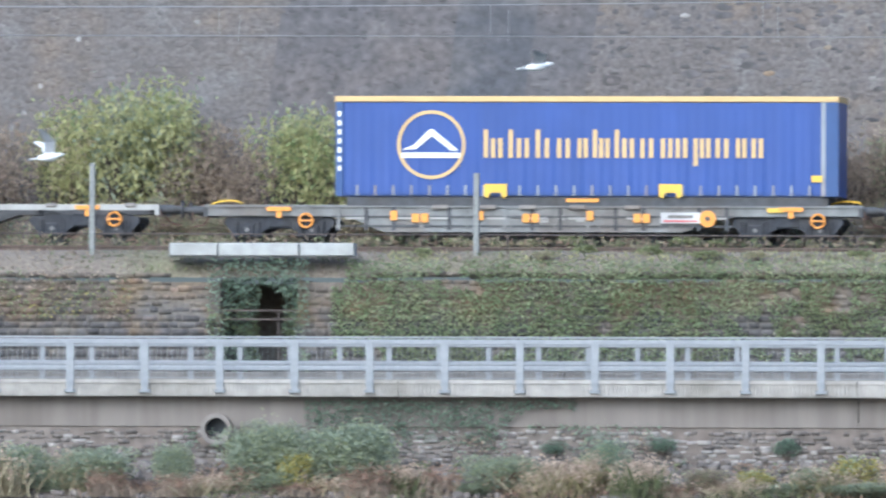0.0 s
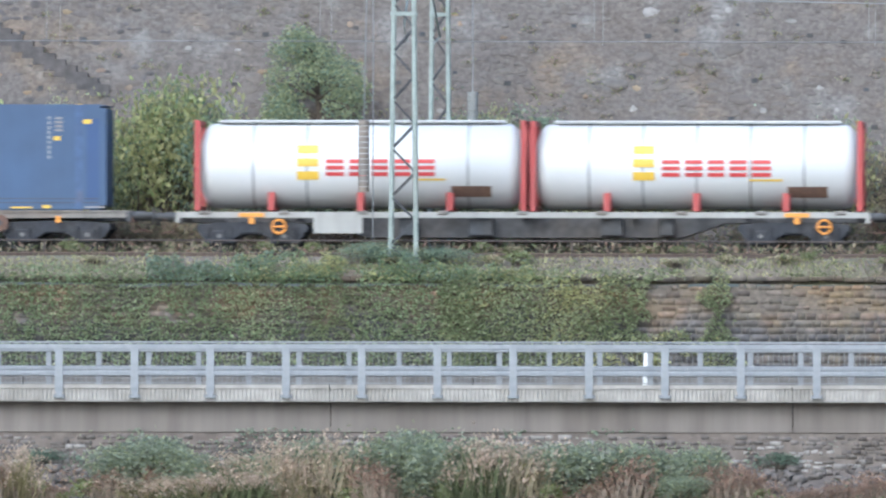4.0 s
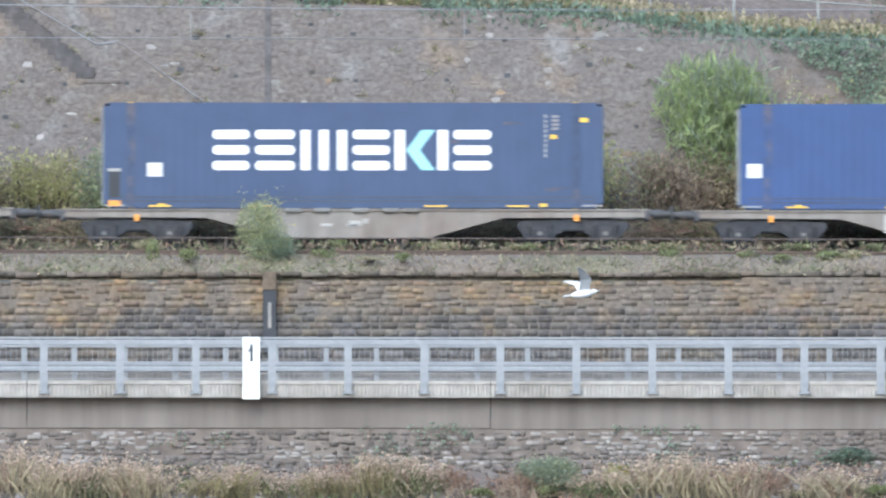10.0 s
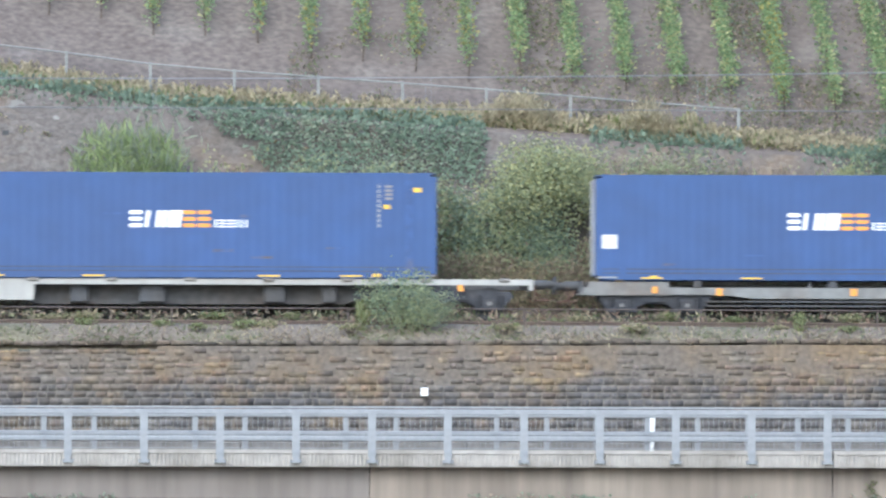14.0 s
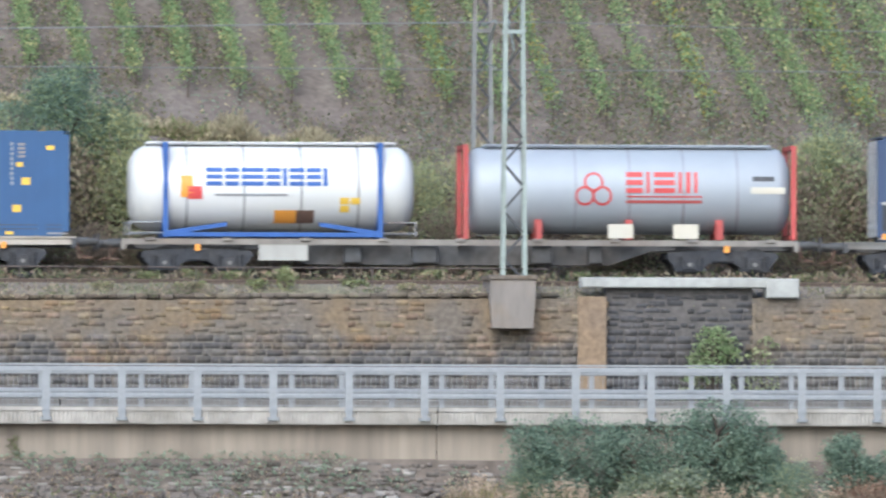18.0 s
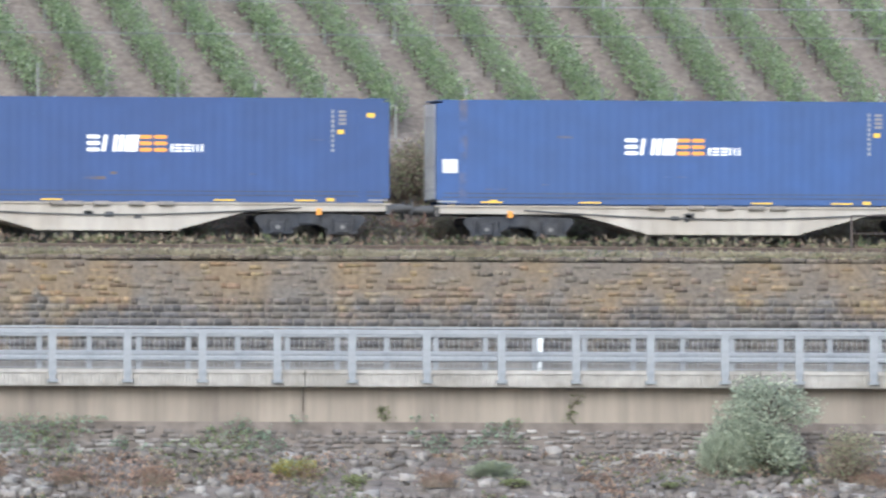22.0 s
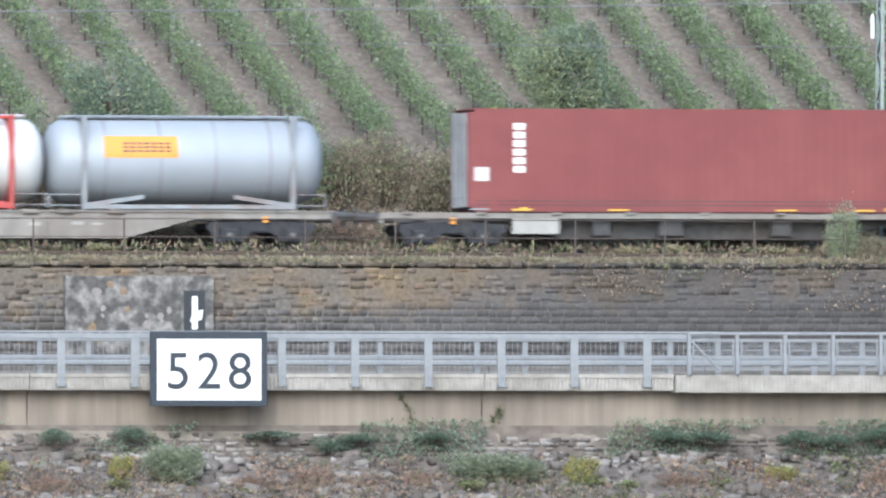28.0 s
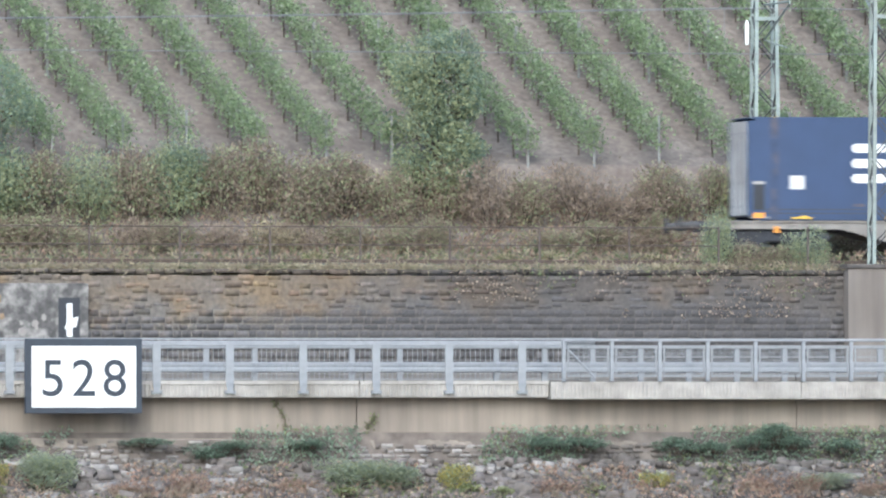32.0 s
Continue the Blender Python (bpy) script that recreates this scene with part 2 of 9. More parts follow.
M = {
    "concrete_slab": material("pale concrete", (0.335, 0.314, 0.288), 0.85, 0, 3, 0.16, 0.35, (0.225, 0.206, 0.181), 0.2),
    "concrete_beam": material("weathered concrete", (0.178, 0.156, 0.138), 0.9, 0, 2.2, 0.16, 0.3, (0.140, 0.120, 0.104), 0.3, streak=0.06),
    "concrete_warm": material("warm weathered concrete", (0.244, 0.206, 0.167), 0.9, 0, 3.0, 0.18, 0.3, (0.191, 0.160, 0.130), 0.3, streak=0.05),
    "fence_steel": material("dark rusted fence steel", (0.085, 0.066, 0.057), 0.8, 0, 6, 0.25, 1, None, 0.1),
    "concrete_white": material("white concrete", (0.345, 0.345, 0.328), 0.85, 0, 4, 0.12, 0.8, (0.275, 0.270, 0.250), 0.15),
    "plinth": material("stained concrete", (0.196, 0.174, 0.156), 0.9, 0, 3, 0.2, 0.8, (0.200, 0.160, 0.122), 0.3, streak=0.3),
    "kerb": material("dusty kerb concrete", (0.190, 0.176, 0.162), 0.9, 0, 4, 0.2, 0.4, (0.150, 0.134, 0.120), 0.2),
    "asphalt": material("asphalt", (0.034, 0.034, 0.035), 0.9, 0, 30, 0.3, 0.4, (0.044, 0.042, 0.041), 0.3),
    "galvanised": material("galvanised steel", (0.246, 0.255, 0.268), 0.6, 0.1, 8, 0.10, 1.0, (0.212, 0.222, 0.238), 0.05),
    "galvanised_dull": material("dull galvanised steel", (0.233, 0.240, 0.249), 0.65, 0.1, 8, 0.12, 1.0, (0.200, 0.206, 0.216), 0.05),
    "mortar": wall_stone("grey mortar", (0.128, 0.116, 0.104), (0.170, 0.124, 0.076)),
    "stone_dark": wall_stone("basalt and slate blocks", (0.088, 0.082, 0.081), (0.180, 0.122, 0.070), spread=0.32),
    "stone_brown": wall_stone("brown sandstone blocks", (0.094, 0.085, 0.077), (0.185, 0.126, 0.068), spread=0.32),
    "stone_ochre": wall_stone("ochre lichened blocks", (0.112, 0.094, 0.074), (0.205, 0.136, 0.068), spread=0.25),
    "stone_piece": wall_stone("basalt block", (0.084, 0.079, 0.079), (0.180, 0.122, 0.066), piece=0.2),
    # Recess joints and blocks are toned darker than the rest of the wall.
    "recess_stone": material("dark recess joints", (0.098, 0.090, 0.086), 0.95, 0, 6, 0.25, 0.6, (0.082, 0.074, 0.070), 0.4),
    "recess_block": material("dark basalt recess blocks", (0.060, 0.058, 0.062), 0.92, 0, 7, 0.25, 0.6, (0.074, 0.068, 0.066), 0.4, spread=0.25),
    "coping": wall_stone("dark coping stone", (0.088, 0.082, 0.079), (0.120, 0.092, 0.062), spread=0.3),
    "slope_mortar": material("weathered slope facing", (0.120, 0.105, 0.095), 0.95, 0, 7, 0.32, 0.6, (0.112, 0.094, 0.080), 0.5),
    "slope_stone": material("rough quartzite rubble", (0.124, 0.109, 0.099), 0.9, 0, 6, 0.22, 0.16, (0.120, 0.101, 0.086), 0.4, spread=0.17),
    "slope_piece": material("quartzite rubble stone", (0.124, 0.109, 0.099), 0.9, 0, 6, 0.22, 0.16, (0.120, 0.101, 0.086), 0.4, piece=0.17),
    "slope_ochre": material("ochre rubble", (0.200, 0.146, 0.092), 0.9, 0, 6, 0.25, 0.5, (0.160, 0.125, 0.095), 0.6, spread=0.3),
    "slope_pale": material("pale quartz stones", (0.231, 0.218, 0.203), 0.9, 0, 6, 0.2, 0.5, (0.205, 0.188, 0.171), 0.6, spread=0.25),
    "slope_slate": material("dark slate facing", (0.076, 0.070, 0.070), 0.9, 0, 4, 0.3, 0.4, (0.092, 0.080, 0.074), 0.6, spread=0.25),
    "slate_dark": material("wet slate facing", (0.056, 0.056, 0.061), 0.9, 0, 4, 0.3, 0.4, (0.112, 0.102, 0.096), 0.6),
    "bank_stone": material("river rubble", (0.132, 0.116, 0.105), 0.9, 0, 6, 0.25, 0.4, (0.106, 0.090, 0.078), 0.5, spread=0.2),
    "bank_piece": material("river rubble block", (0.132, 0.116, 0.105), 0.9, 0, 6, 0.25, 0.4, (0.106, 0.090, 0.078), 0.5, piece=0.22),
    "bank_soil": material("dry bank soil", (0.124, 0.102, 0.087), 0.95, 0, 3, 0.3, 0.3, (0.146, 0.124, 0.106), 0.6),
    "ballast": material("brown ballast and weeds", (0.170, 0.142, 0.112), 0.95, 0, 9, 0.35, 0.25, (0.150, 0.142, 0.085), 0.7),
    "soil": material("vineyard soil", (0.160, 0.134, 0.115), 0.95, 0, 5, 0.32, 0.45, (0.128, 0.105, 0.089), 0.8),
    "rail": material("rusty rail", (0.102, 0.075, 0.061), 0.6, 0.4, 8, 0.2, 1, None, 0.1),
    "sleeper": material("concrete sleeper", (0.184, 0.163, 0.143), 0.9, 0, 6, 0.2, 1, None, 0.2),
    "water": material("river water", (0.048, 0.058, 0.051), 0.12, 0, 0.8, 0.2, 0.2, None, 0.3),
    "blue": material("blue container paint", (0.028, 0.063, 0.174), 0.5, 0, 1.5, 0.08, 0.35, (0.028, 0.068, 0.194), 0.03),
    "blue_deep": material("deep blue container paint", (0.023, 0.052, 0.152), 0.5, 0, 1.5, 0.08, 0.35, (0.024, 0.056, 0.165), 0.03),
    "blue_slate": material("slate blue container paint", (0.025, 0.050, 0.090), 0.55, 0, 1.5, 0.10, 0.35, (0.030, 0.056, 0.096), 0.03),
    "blue_navy": material("navy container paint", (0.029, 0.051, 0.112), 0.5, 0, 1.5, 0.08, 0.35, (0.031, 0.054, 0.116), 0.03),
    "blue_fade": material("faded blue container paint", (0.045, 0.077, 0.145), 0.6, 0, 1.5, 0.08, 0.35, (0.046, 0.082, 0.160), 0.03),
    "blue_mid": material("mid blue container paint", (0.021, 0.068, 0.172), 0.5, 0, 1.5, 0.06, 0.35, (0.022, 0.072, 0.182), 0.03),
    "blue_patch": material("fresh blue patch paint", (0.026, 0.058, 0.150), 0.5, 0, 1.5, 0.06, 0.35, (0.027, 0.062, 0.162), 0.03),
    "red": material("oxide red container paint", (0.185, 0.062, 0.051), 0.6, 0, 1.5, 0.06, 0.35, (0.200, 0.074, 0.060), 0.03),
    "maroon": material("maroon container paint", (0.170, 0.041, 0.041), 0.6, 0, 1.5, 0.06, 0.35, (0.190, 0.051, 0.048), 0.03),
    "curtain": material("blue lorry curtain", (0.020, 0.056, 0.225), 0.45, 0, 1.2, 0.08, 0.8, (0.024, 0.062, 0.245), 0.1, streak=0.2),
    "white": material("white paint", (0.78, 0.78, 0.76), 0.5, 0, 2, 0.05, 0.5, None, 0),
    "teal": material("pale teal paint", (0.300, 0.560, 0.600), 0.5, 0, 2, 0.05, 0.5, None, 0),
    "orange": material("orange paint", (0.656, 0.279, 0.041), 0.5, 0, 2, 0.06, 0.5, None, 0),
    "yellow": material("yellow paint", (0.623, 0.410, 0.049), 0.5, 0, 2, 0.06, 0.5, None, 0),
    "sand": material("sand-yellow lettering", (0.541, 0.377, 0.164), 0.5, 0, 2, 0.06, 0.5, None, 0),
    "green": material("green paint", (0.025, 0.180, 0.115), 0.5, 0, 2, 0.06, 0.5, None, 0),
    "crimson": material("red paint", (0.451, 0.049, 0.049), 0.5, 0, 2, 0.08, 0.5, None, 0),
    "frame_red": material("red steel frame", (0.374, 0.058, 0.054), 0.55, 0, 3, 0.1, 0.8, (0.306, 0.068, 0.061), 0.05),
    "frame_blue": material("blue steel frame", (0.024, 0.082, 0.286), 0.55, 0, 3, 0.1, 0.8, None, 0.05),
    "frame_grey": material("grey steel frame", (0.258, 0.272, 0.292), 0.55, 0.2, 3, 0.1, 0.8, (0.204, 0.170, 0.163), 0.05),
    "tank_cream": material("cream tank cladding", (0.520, 0.495, 0.430), 0.35, 0, 1, 0.05, 0.5, (0.455, 0.415, 0.335), 0.02),
    "tank_white": material("white tank cladding", (0.58, 0.58, 0.58), 0.3, 0, 1, 0.04, 0.5, (0.52, 0.52, 0.51), 0.02),
    "tank_silver": material("silver tank cladding", (0.325, 0.350, 0.385), 0.55, 0.15, 1, 0.05, 0.5, (0.313, 0.333, 0.367), 0.02),
    "wagon_grey": material("grey wagon steel", (0.177, 0.180, 0.177), 0.7, 0, 3, 0.2, 0.6, (0.143, 0.126, 0.112), 0.05),
    "wagon_brown": material("dusty wagon steel", (0.204, 0.187, 0.170), 0.7, 0, 3, 0.18, 0.6, (0.163, 0.136, 0.116), 0.05, streak=0.2),
    "wagon_light": material("light grey wagon steel", (0.340, 0.333, 0.313), 0.7, 0, 3, 0.12, 0.6, (0.286, 0.272, 0.252), 0.05, streak=0.2),
    "wagon_dusty": material("dusty pale wagon steel", (0.235, 0.220, 0.204), 0.7, 0, 3, 0.16, 0.6, (0.180, 0.158, 0.140), 0.05, streak=0.2),
    "wagon_cream": material("cream wagon steel", (0.354, 0.323, 0.286), 0.7, 0, 3, 0.12, 0.6, (0.299, 0.265, 0.224), 0.05, streak=0.2),
    "under": material("dark underframe steel", (0.060, 0.062, 0.068), 0.75, 0, 5, 0.25, 0.8, (0.050, 0.045, 0.041), 0.1),
    "sill": material("grey underframe steel", (0.072, 0.071, 0.074), 0.75, 0, 5, 0.25, 0.8, (0.080, 0.070, 0.063), 0.1),
    "bogie": material("blackened bogie castings", (0.024, 0.027, 0.036), 0.75, 0, 5, 0.3, 1.2, (0.036, 0.035, 0.038), 0.1),
    "wheel": material("wheel steel", (0.038, 0.037, 0.038), 0.6, 0.3, 5, 0.2, 1, None, 0.05),
    "rust": material("rusty steel", (0.150, 0.088, 0.058), 0.8, 0, 5, 0.25, 1, (0.102, 0.061, 0.048), 0.1),
    "mast": material("pale green mast steel", (0.272, 0.313, 0.292), 0.6, 0.2, 5, 0.15, 0.6, (0.231, 0.252, 0.231), 0.05),
    "black": material("black paint", (0.024, 0.027, 0.034), 0.6, 0, 5, 0.1, 1, None, 0),
    "sign_black": material("dark sign frame", (0.024, 0.031, 0.044), 0.5, 0, 5, 0.1, 1, None, 0),
    "wire": material("overhead wire", (0.230, 0.232, 0.236), 0.6, 0.3, 5, 0.1, 1, None, 0),
    "bark": material("bark", (0.088, 0.068, 0.051), 0.9, 0, 12, 0.3, 1, None, 0.4),
    "post": material("grey vineyard post", (0.210, 0.212, 0.200), 0.7, 0, 12, 0.2, 1, None, 0.1),
    "door_pale": material("pale grey container door", (0.480, 0.480, 0.480), 0.6, 0, 3, 0.12, 0.8, (0.34, 0.32, 0.31), 0.05),
    "plaster": material("pale crumbling footing concrete", (0.220, 0.188, 0.155), 0.9, 0, 4, 0.2, 0.7, (0.150, 0.128, 0.105), 0.4),
    "bank_pale": material("pale bank rubble", (0.240, 0.222, 0.206), 0.9, 0, 6, 0.18, 0.5, (0.185, 0.167, 0.150), 0.5, spread=0.22),
    "reed_blade": leafy("half-dry reed blades", (0.290, 0.255, 0.140), 0.26),
    "weed_brown": leafy("withered brown weeds", (0.300, 0.244, 0.184), 0.2),
    "weed_green": leafy("dusty green weeds", (0.175, 0.195, 0.100), 0.26),
    "leaf_feather": leafy("pale willow leaves", (0.400, 0.430, 0.320), 0.26),
    "leaf_fresh": leafy("fresh green blades", (0.310, 0.365, 0.170), 0.26),
    "twig": leafy("dry twigs and dead leaves", (0.350, 0.282, 0.222), 0.2),
    "leaf_bush": leafy("bush leaves", (0.350, 0.376, 0.222)),
    "leaf_deep": leafy("deep blue-green leaves", (0.175, 0.232, 0.172)),
    "leaf_dark": leafy("dark leaves", (0.238, 0.300, 0.222)),
    "leaf_willow": leafy("grey-green willow leaves", (0.310, 0.345, 0.255)),
    "leaf_vine": leafy("vine leaves", (0.262, 0.326, 0.182)),
    "leaf_young": leafy("fresh young leaves", (0.272, 0.352, 0.172)),
    "leaf_olive": leafy("olive and yellow-green leaves", (0.440, 0.430, 0.215)),
    "leaf_ivy": leafy("ivy leaves", (0.228, 0.262, 0.142)),
    "leaf_yellow": leafy("yellowing leaves", (0.386, 0.340, 0.120)),
    "grass_dry": leafy("dry grass", (0.420, 0.365, 0.245), 0.26),
    "grass_green": leafy("weeds", (0.230, 0.248, 0.110), 0.26),
    "reed": leafy("dry reed heads", (0.540, 0.430, 0.330), 0.2),
    "dock": leafy("rusty dock leaves", (0.335, 0.232, 0.172), 0.2),
    "graffiti": material("faded painted panel", (0.082, 0.078, 0.075), 0.85, 0, 6, 0.35, 2.4, (0.270, 0.255, 0.240), 0.3),
    "feather": material("white feathers", (0.75, 0.74, 0.72), 0.8, 0, 9, 0.06, 1, None, 0),
    "feather_grey": material("pale grey feathers", (0.50, 0.50, 0.52), 0.8, 0, 9, 0.06, 1, None, 0),
}
for _key, _paint in (("blue", (0.040, 0.078, 0.200)), ("blue_navy", (0.034, 0.052, 0.104)), ("blue_fade", (0.058, 0.095, 0.185)), ("blue_deep", (0.030, 0.058, 0.150)), ("blue_slate", (0.034, 0.056, 0.094))):
    M["rusted_" + _key] = material("rust-streaked " + _key.replace("_", " ") + " paint", _paint, 0.7, 0, 4, 0.2, 1.3, (0.105, 0.082, 0.078), 0.05)

for _key in ("slope_mortar", "slope_stone", "slope_piece"):
    patched(_key, (0.205, 0.150, 0.098), 0.45, 0.54, 0.70, 0.55)
    patched(_key, (0.205, 0.196, 0.188), 0.7, 0.55, 0.70, 0.6, shift=40.0)
    patched(_key, (0.088, 0.080, 0.076), 1.6, 0.58, 0.74, 0.6, shift=80.0)
for _key in ("slope_slate", "slate_dark"):
    patched(_key, (0.140, 0.128, 0.120), 1.1, 0.56, 0.74, 0.4, shift=20.0)
    patched(_key, (0.074, 0.070, 0.072), 0.35, 0.50, 0.68, 0.55, (1.0, 1.0, 0.3), 60.0)
for _key in ("concrete_warm", "concrete_beam"):
    patched(_key, (0.120, 0.102, 0.088), 1.3, 0.52, 0.72, 0.55, (1.0, 1.0, 0.12))
def fallow(key, colour, x0, x1, most):
    """Another soil or stone on the stretch beyond x0, fading out towards x1."""
    nt = M[key].node_tree
    n, l = nt.nodes, nt.links
    hsv = next(q for q in n if q.type == "HUE_SAT")
    before = hsv.inputs["Color"].links[0].from_socket
    pos, xyz, ramp, mix = n.new("ShaderNodeNewGeometry"), n.new("ShaderNodeSeparateXYZ"), n.new("ShaderNodeMapRange"), n.new("ShaderNodeMix")
    ramp.inputs[1].default_value, ramp.inputs[2].default_value, ramp.inputs[3].default_value, ramp.inputs[4].default_value = x0, x1, most, 0.0
    mix.data_type = "RGBA"
    mix.inputs[7].default_value = (*colour, 1)
    l.new(pos.outputs["Position"], xyz.inputs[0])
    l.new(xyz.outputs[0], ramp.inputs[0])
    l.new(ramp.outputs[0], mix.inputs[0])
    l.new(before, mix.inputs[6])
    l.new(mix.outputs[2], hsv.inputs["Color"])


for _key in ("slope_mortar", "slope_stone"):
    fallow(_key, (0.080, 0.073, 0.071), -54.0, -38.0, 0.42)
for _key in ("mortar", "stone_dark", "stone_brown", "stone_ochre", "stone_piece", "coping"):
    fallow(_key, (0.062, 0.058, 0.059), 107.0, 101.0, 0.62)
for _key in ("bank_stone", "bank_piece", "bank_pale", "bank_soil"):
    fallow(_key, (0.085, 0.076, 0.070), 113.0, 104.0, 0.55)
fallow("soil", (0.122, 0.099, 0.085), 54.0, 58.0, 0.8)
patched("soil", (0.215, 0.190, 0.170), 0.5, 0.52, 0.70, 0.5)
patched("soil", (0.110, 0.088, 0.074), 1.4, 0.54, 0.72, 0.5, shift=30.0)


# ---------------------------------------------------------------- mesh code
class Geo:
    """Collects vertices and faces for one mesh."""

    def __init__(self):
        self.v, self.f = [], []

    def add(self, verts, faces):
        k = len(self.v)
        self.v += [tuple(p) for p in verts]
        self.f += [tuple(i + k for i in q) for q in faces]
        return self

    def box(self, x0, x1, y0, y1, z0, z1, c=0.0):
        """A box; c: chamfer of the edges that run along z and x on the front (low y)."""
        if c <= 0:
            return self.add([(x, y, z) for x in (x0, x1) for y in (y0, y1) for z in (z0, z1)],
                            [(0, 1, 3, 2), (4, 6, 7, 5), (0, 4, 5, 1), (2, 3, 7, 6), (0, 2, 6, 4), (1, 5, 7, 3)])
        a = [(x0, y1, z0), (x1, y1, z0), (x1, y1, z1), (x0, y1, z1)]
        b = [(x0, y0 + c, z0), (x1, y0 + c, z0), (x1, y0 + c, z1), (x0, y0 + c, z1)]
        d = [(x0 + c, y0, z0 + c), (x1 - c, y0, z0 + c), (x1 - c, y0, z1 - c), (x0 + c, y0, z1 - c)]
        f = [(8, 9, 10, 11), (3, 2, 1, 0)]
        for i in range(4):
            j = (i + 1) % 4
            f += [(i, j, 4 + j, 4 + i), (4 + i, 4 + j, 8 + j, 8 + i)]
        return self.add(a + b + d, f)

    def prism(self, profile, x0, x1, axis="x"):
        """A profile of (a, b) pairs drawn along an axis: x gives (y, z), y gives (x, z), z gives (x, y)."""
        n = len(profile)
        put = {"x": lambda a, b, t: (t, a, b), "y": lambda a, b, t: (a, t, b), "z": lambda a, b, t: (a, b, t)}[axis]
        v = [put(a, b, x0) for a, b in profile] + [put(a, b, x1) for a, b in profile]
        f = [tuple(range(n)), tuple(range(2 * n - 1, n - 1, -1))]
        f += [(i, n + i, n + (i + 1) % n, (i + 1) % n) for i in range(n)]
        return self.add(v, f)

    def tube(self, p, q, r, n=6, r2=None):
        p, q = Vector(p), Vector(q)
        d = (q - p).normalized()
        u = d.orthogonal().normalized()
        w = d.cross(u)
        r2 = r if r2 is None else r2
        ring = [(math.cos(2 * math.pi * i / n), math.sin(2 * math.pi * i / n)) for i in range(n)]
        v = [p + r * (u * a + w * b) for a, b in ring] + [q + r2 * (u * a + w * b) for a, b in ring]
        f = [(i, (i + 1) % n, n + (i + 1) % n, n + i) for i in range(n)] + [tuple(range(n - 1, -1, -1)), tuple(range(n, 2 * n))]
        return self.add(v, f)

    def pipe(self, pts, r, n=5):
        """One bent tube through some points, upright rings."""
        k = len(self.v)
        for p in pts:
            self.v += [(p[0], p[1] + r * math.cos(2 * math.pi * i / n), p[2] + r * math.sin(2 * math.pi * i / n)) for i in range(n)]
        for j in range(len(pts) - 1):
            a = k + j * n
            self.f += [(a + i, a + (i + 1) % n, a + n + (i + 1) % n, a + n + i) for i in range(n)]
        return self

    def lathe(self, profile, axis="x", n=20, centre=(0, 0)):
        """A profile of (along, radius) turned about an axis through centre."""
        v, f = [], []
        for a, r in profile:
            for i in range(n):
                c, s = math.cos(2 * math.pi * i / n) * r, math.sin(2 * math.pi * i / n) * r
                v.append((a, centre[0] + c, centre[1] + s) if axis == "x" else (centre[0] + c, a, centre[1] + s))
        for k in range(len(profile) - 1):
            for i in range(n):
                j = (i + 1) % n
                f.append((k * n + i, k * n + j, (k + 1) * n + j, (k + 1) * n + i))
        f.append(tuple(range(n - 1, -1, -1)))
        f.append(tuple(range((len(profile) - 1) * n, len(profile) * n)))
        return self.add(v, f)

    def mesh(self, name, mat, smooth=False):
        me = bpy.data.meshes.new(name)
        me.from_pydata(self.v, [], self.f)
        me.materials.append(M[mat] if isinstance(mat, str) else mat)
        if smooth:
            me.polygons.foreach_set("use_smooth", [True] * len(me.polygons))
        me.update()
        return me


def part(name, geo, mat, parent=None, label="", smooth=False):
    ob = new(name, geo.mesh(name, mat, smooth))
    if parent:
        ob.parent = parent
    if label:
        ob["label"] = label
    return ob


def thing(name, label, category, group="", kind="", at=None):
    ob = new(name)
    ob.empty_display_size = 0.3
    if at:
        ob.matrix_basis = at
    return tagged(ob, label, category, group, kind)


def piece(name, me, parent, m, label=""):
    """One more object on a shared mesh."""
    ob = new(name, me)
    ob.parent = parent
    ob.matrix_basis = m
    if label:
        ob["label"] = label
    return ob


def fast_mesh(name, verts, faces, mat, smooth=False):
    """A mesh from arrays of vertices and equal-sided faces."""
    me = bpy.data.meshes.new(name)
    verts, faces = np.asarray(verts, float), np.asarray(faces, np.int64)
    me.vertices.add(len(verts))
    me.vertices.foreach_set("co", verts.ravel())
    k = faces.shape[1]
    me.loops.add(faces.size)
    me.loops.foreach_set("vertex_index", faces.ravel())
    me.polygons.add(len(faces))
    me.polygons.foreach_set("loop_start", np.arange(len(faces)) * k)
    if smooth:
        me.polygons.foreach_set("use_smooth", np.ones(len(faces), bool))
    me.materials.append(M[mat] if isinstance(mat, str) else mat)
    me.update(calc_edges=True)
    me.validate()
    return me


def leaf_mesh(name, points, size, mat, rng, up=0.0, long=1.0, half=0.42):
    """Folded leaf blades, one at each point, turned at random."""
    points = np.asarray(points, float)
    n = len(points)
    d = rng.normal(size=(n, 3))
    d[:, 2] += up
    d /= np.linalg.norm(d, axis=1)[:, None]
    e = np.cross(d, rng.normal(size=(n, 3)))
    e /= np.linalg.norm(e, axis=1)[:, None]
    s = size * rng.uniform(0.6, 1.4, n)[:, None]
    tip = points + d * s * long
    v = np.stack([points - e * s * 0.1, points + d * s * 0.5 * long + e * s * half, tip, points + d * s * 0.5 * long - e * s * half], 1)
    f = np.arange(4 * n).reshape(n, 4)
    return fast_mesh(name, v.reshape(-1, 3), f, mat)


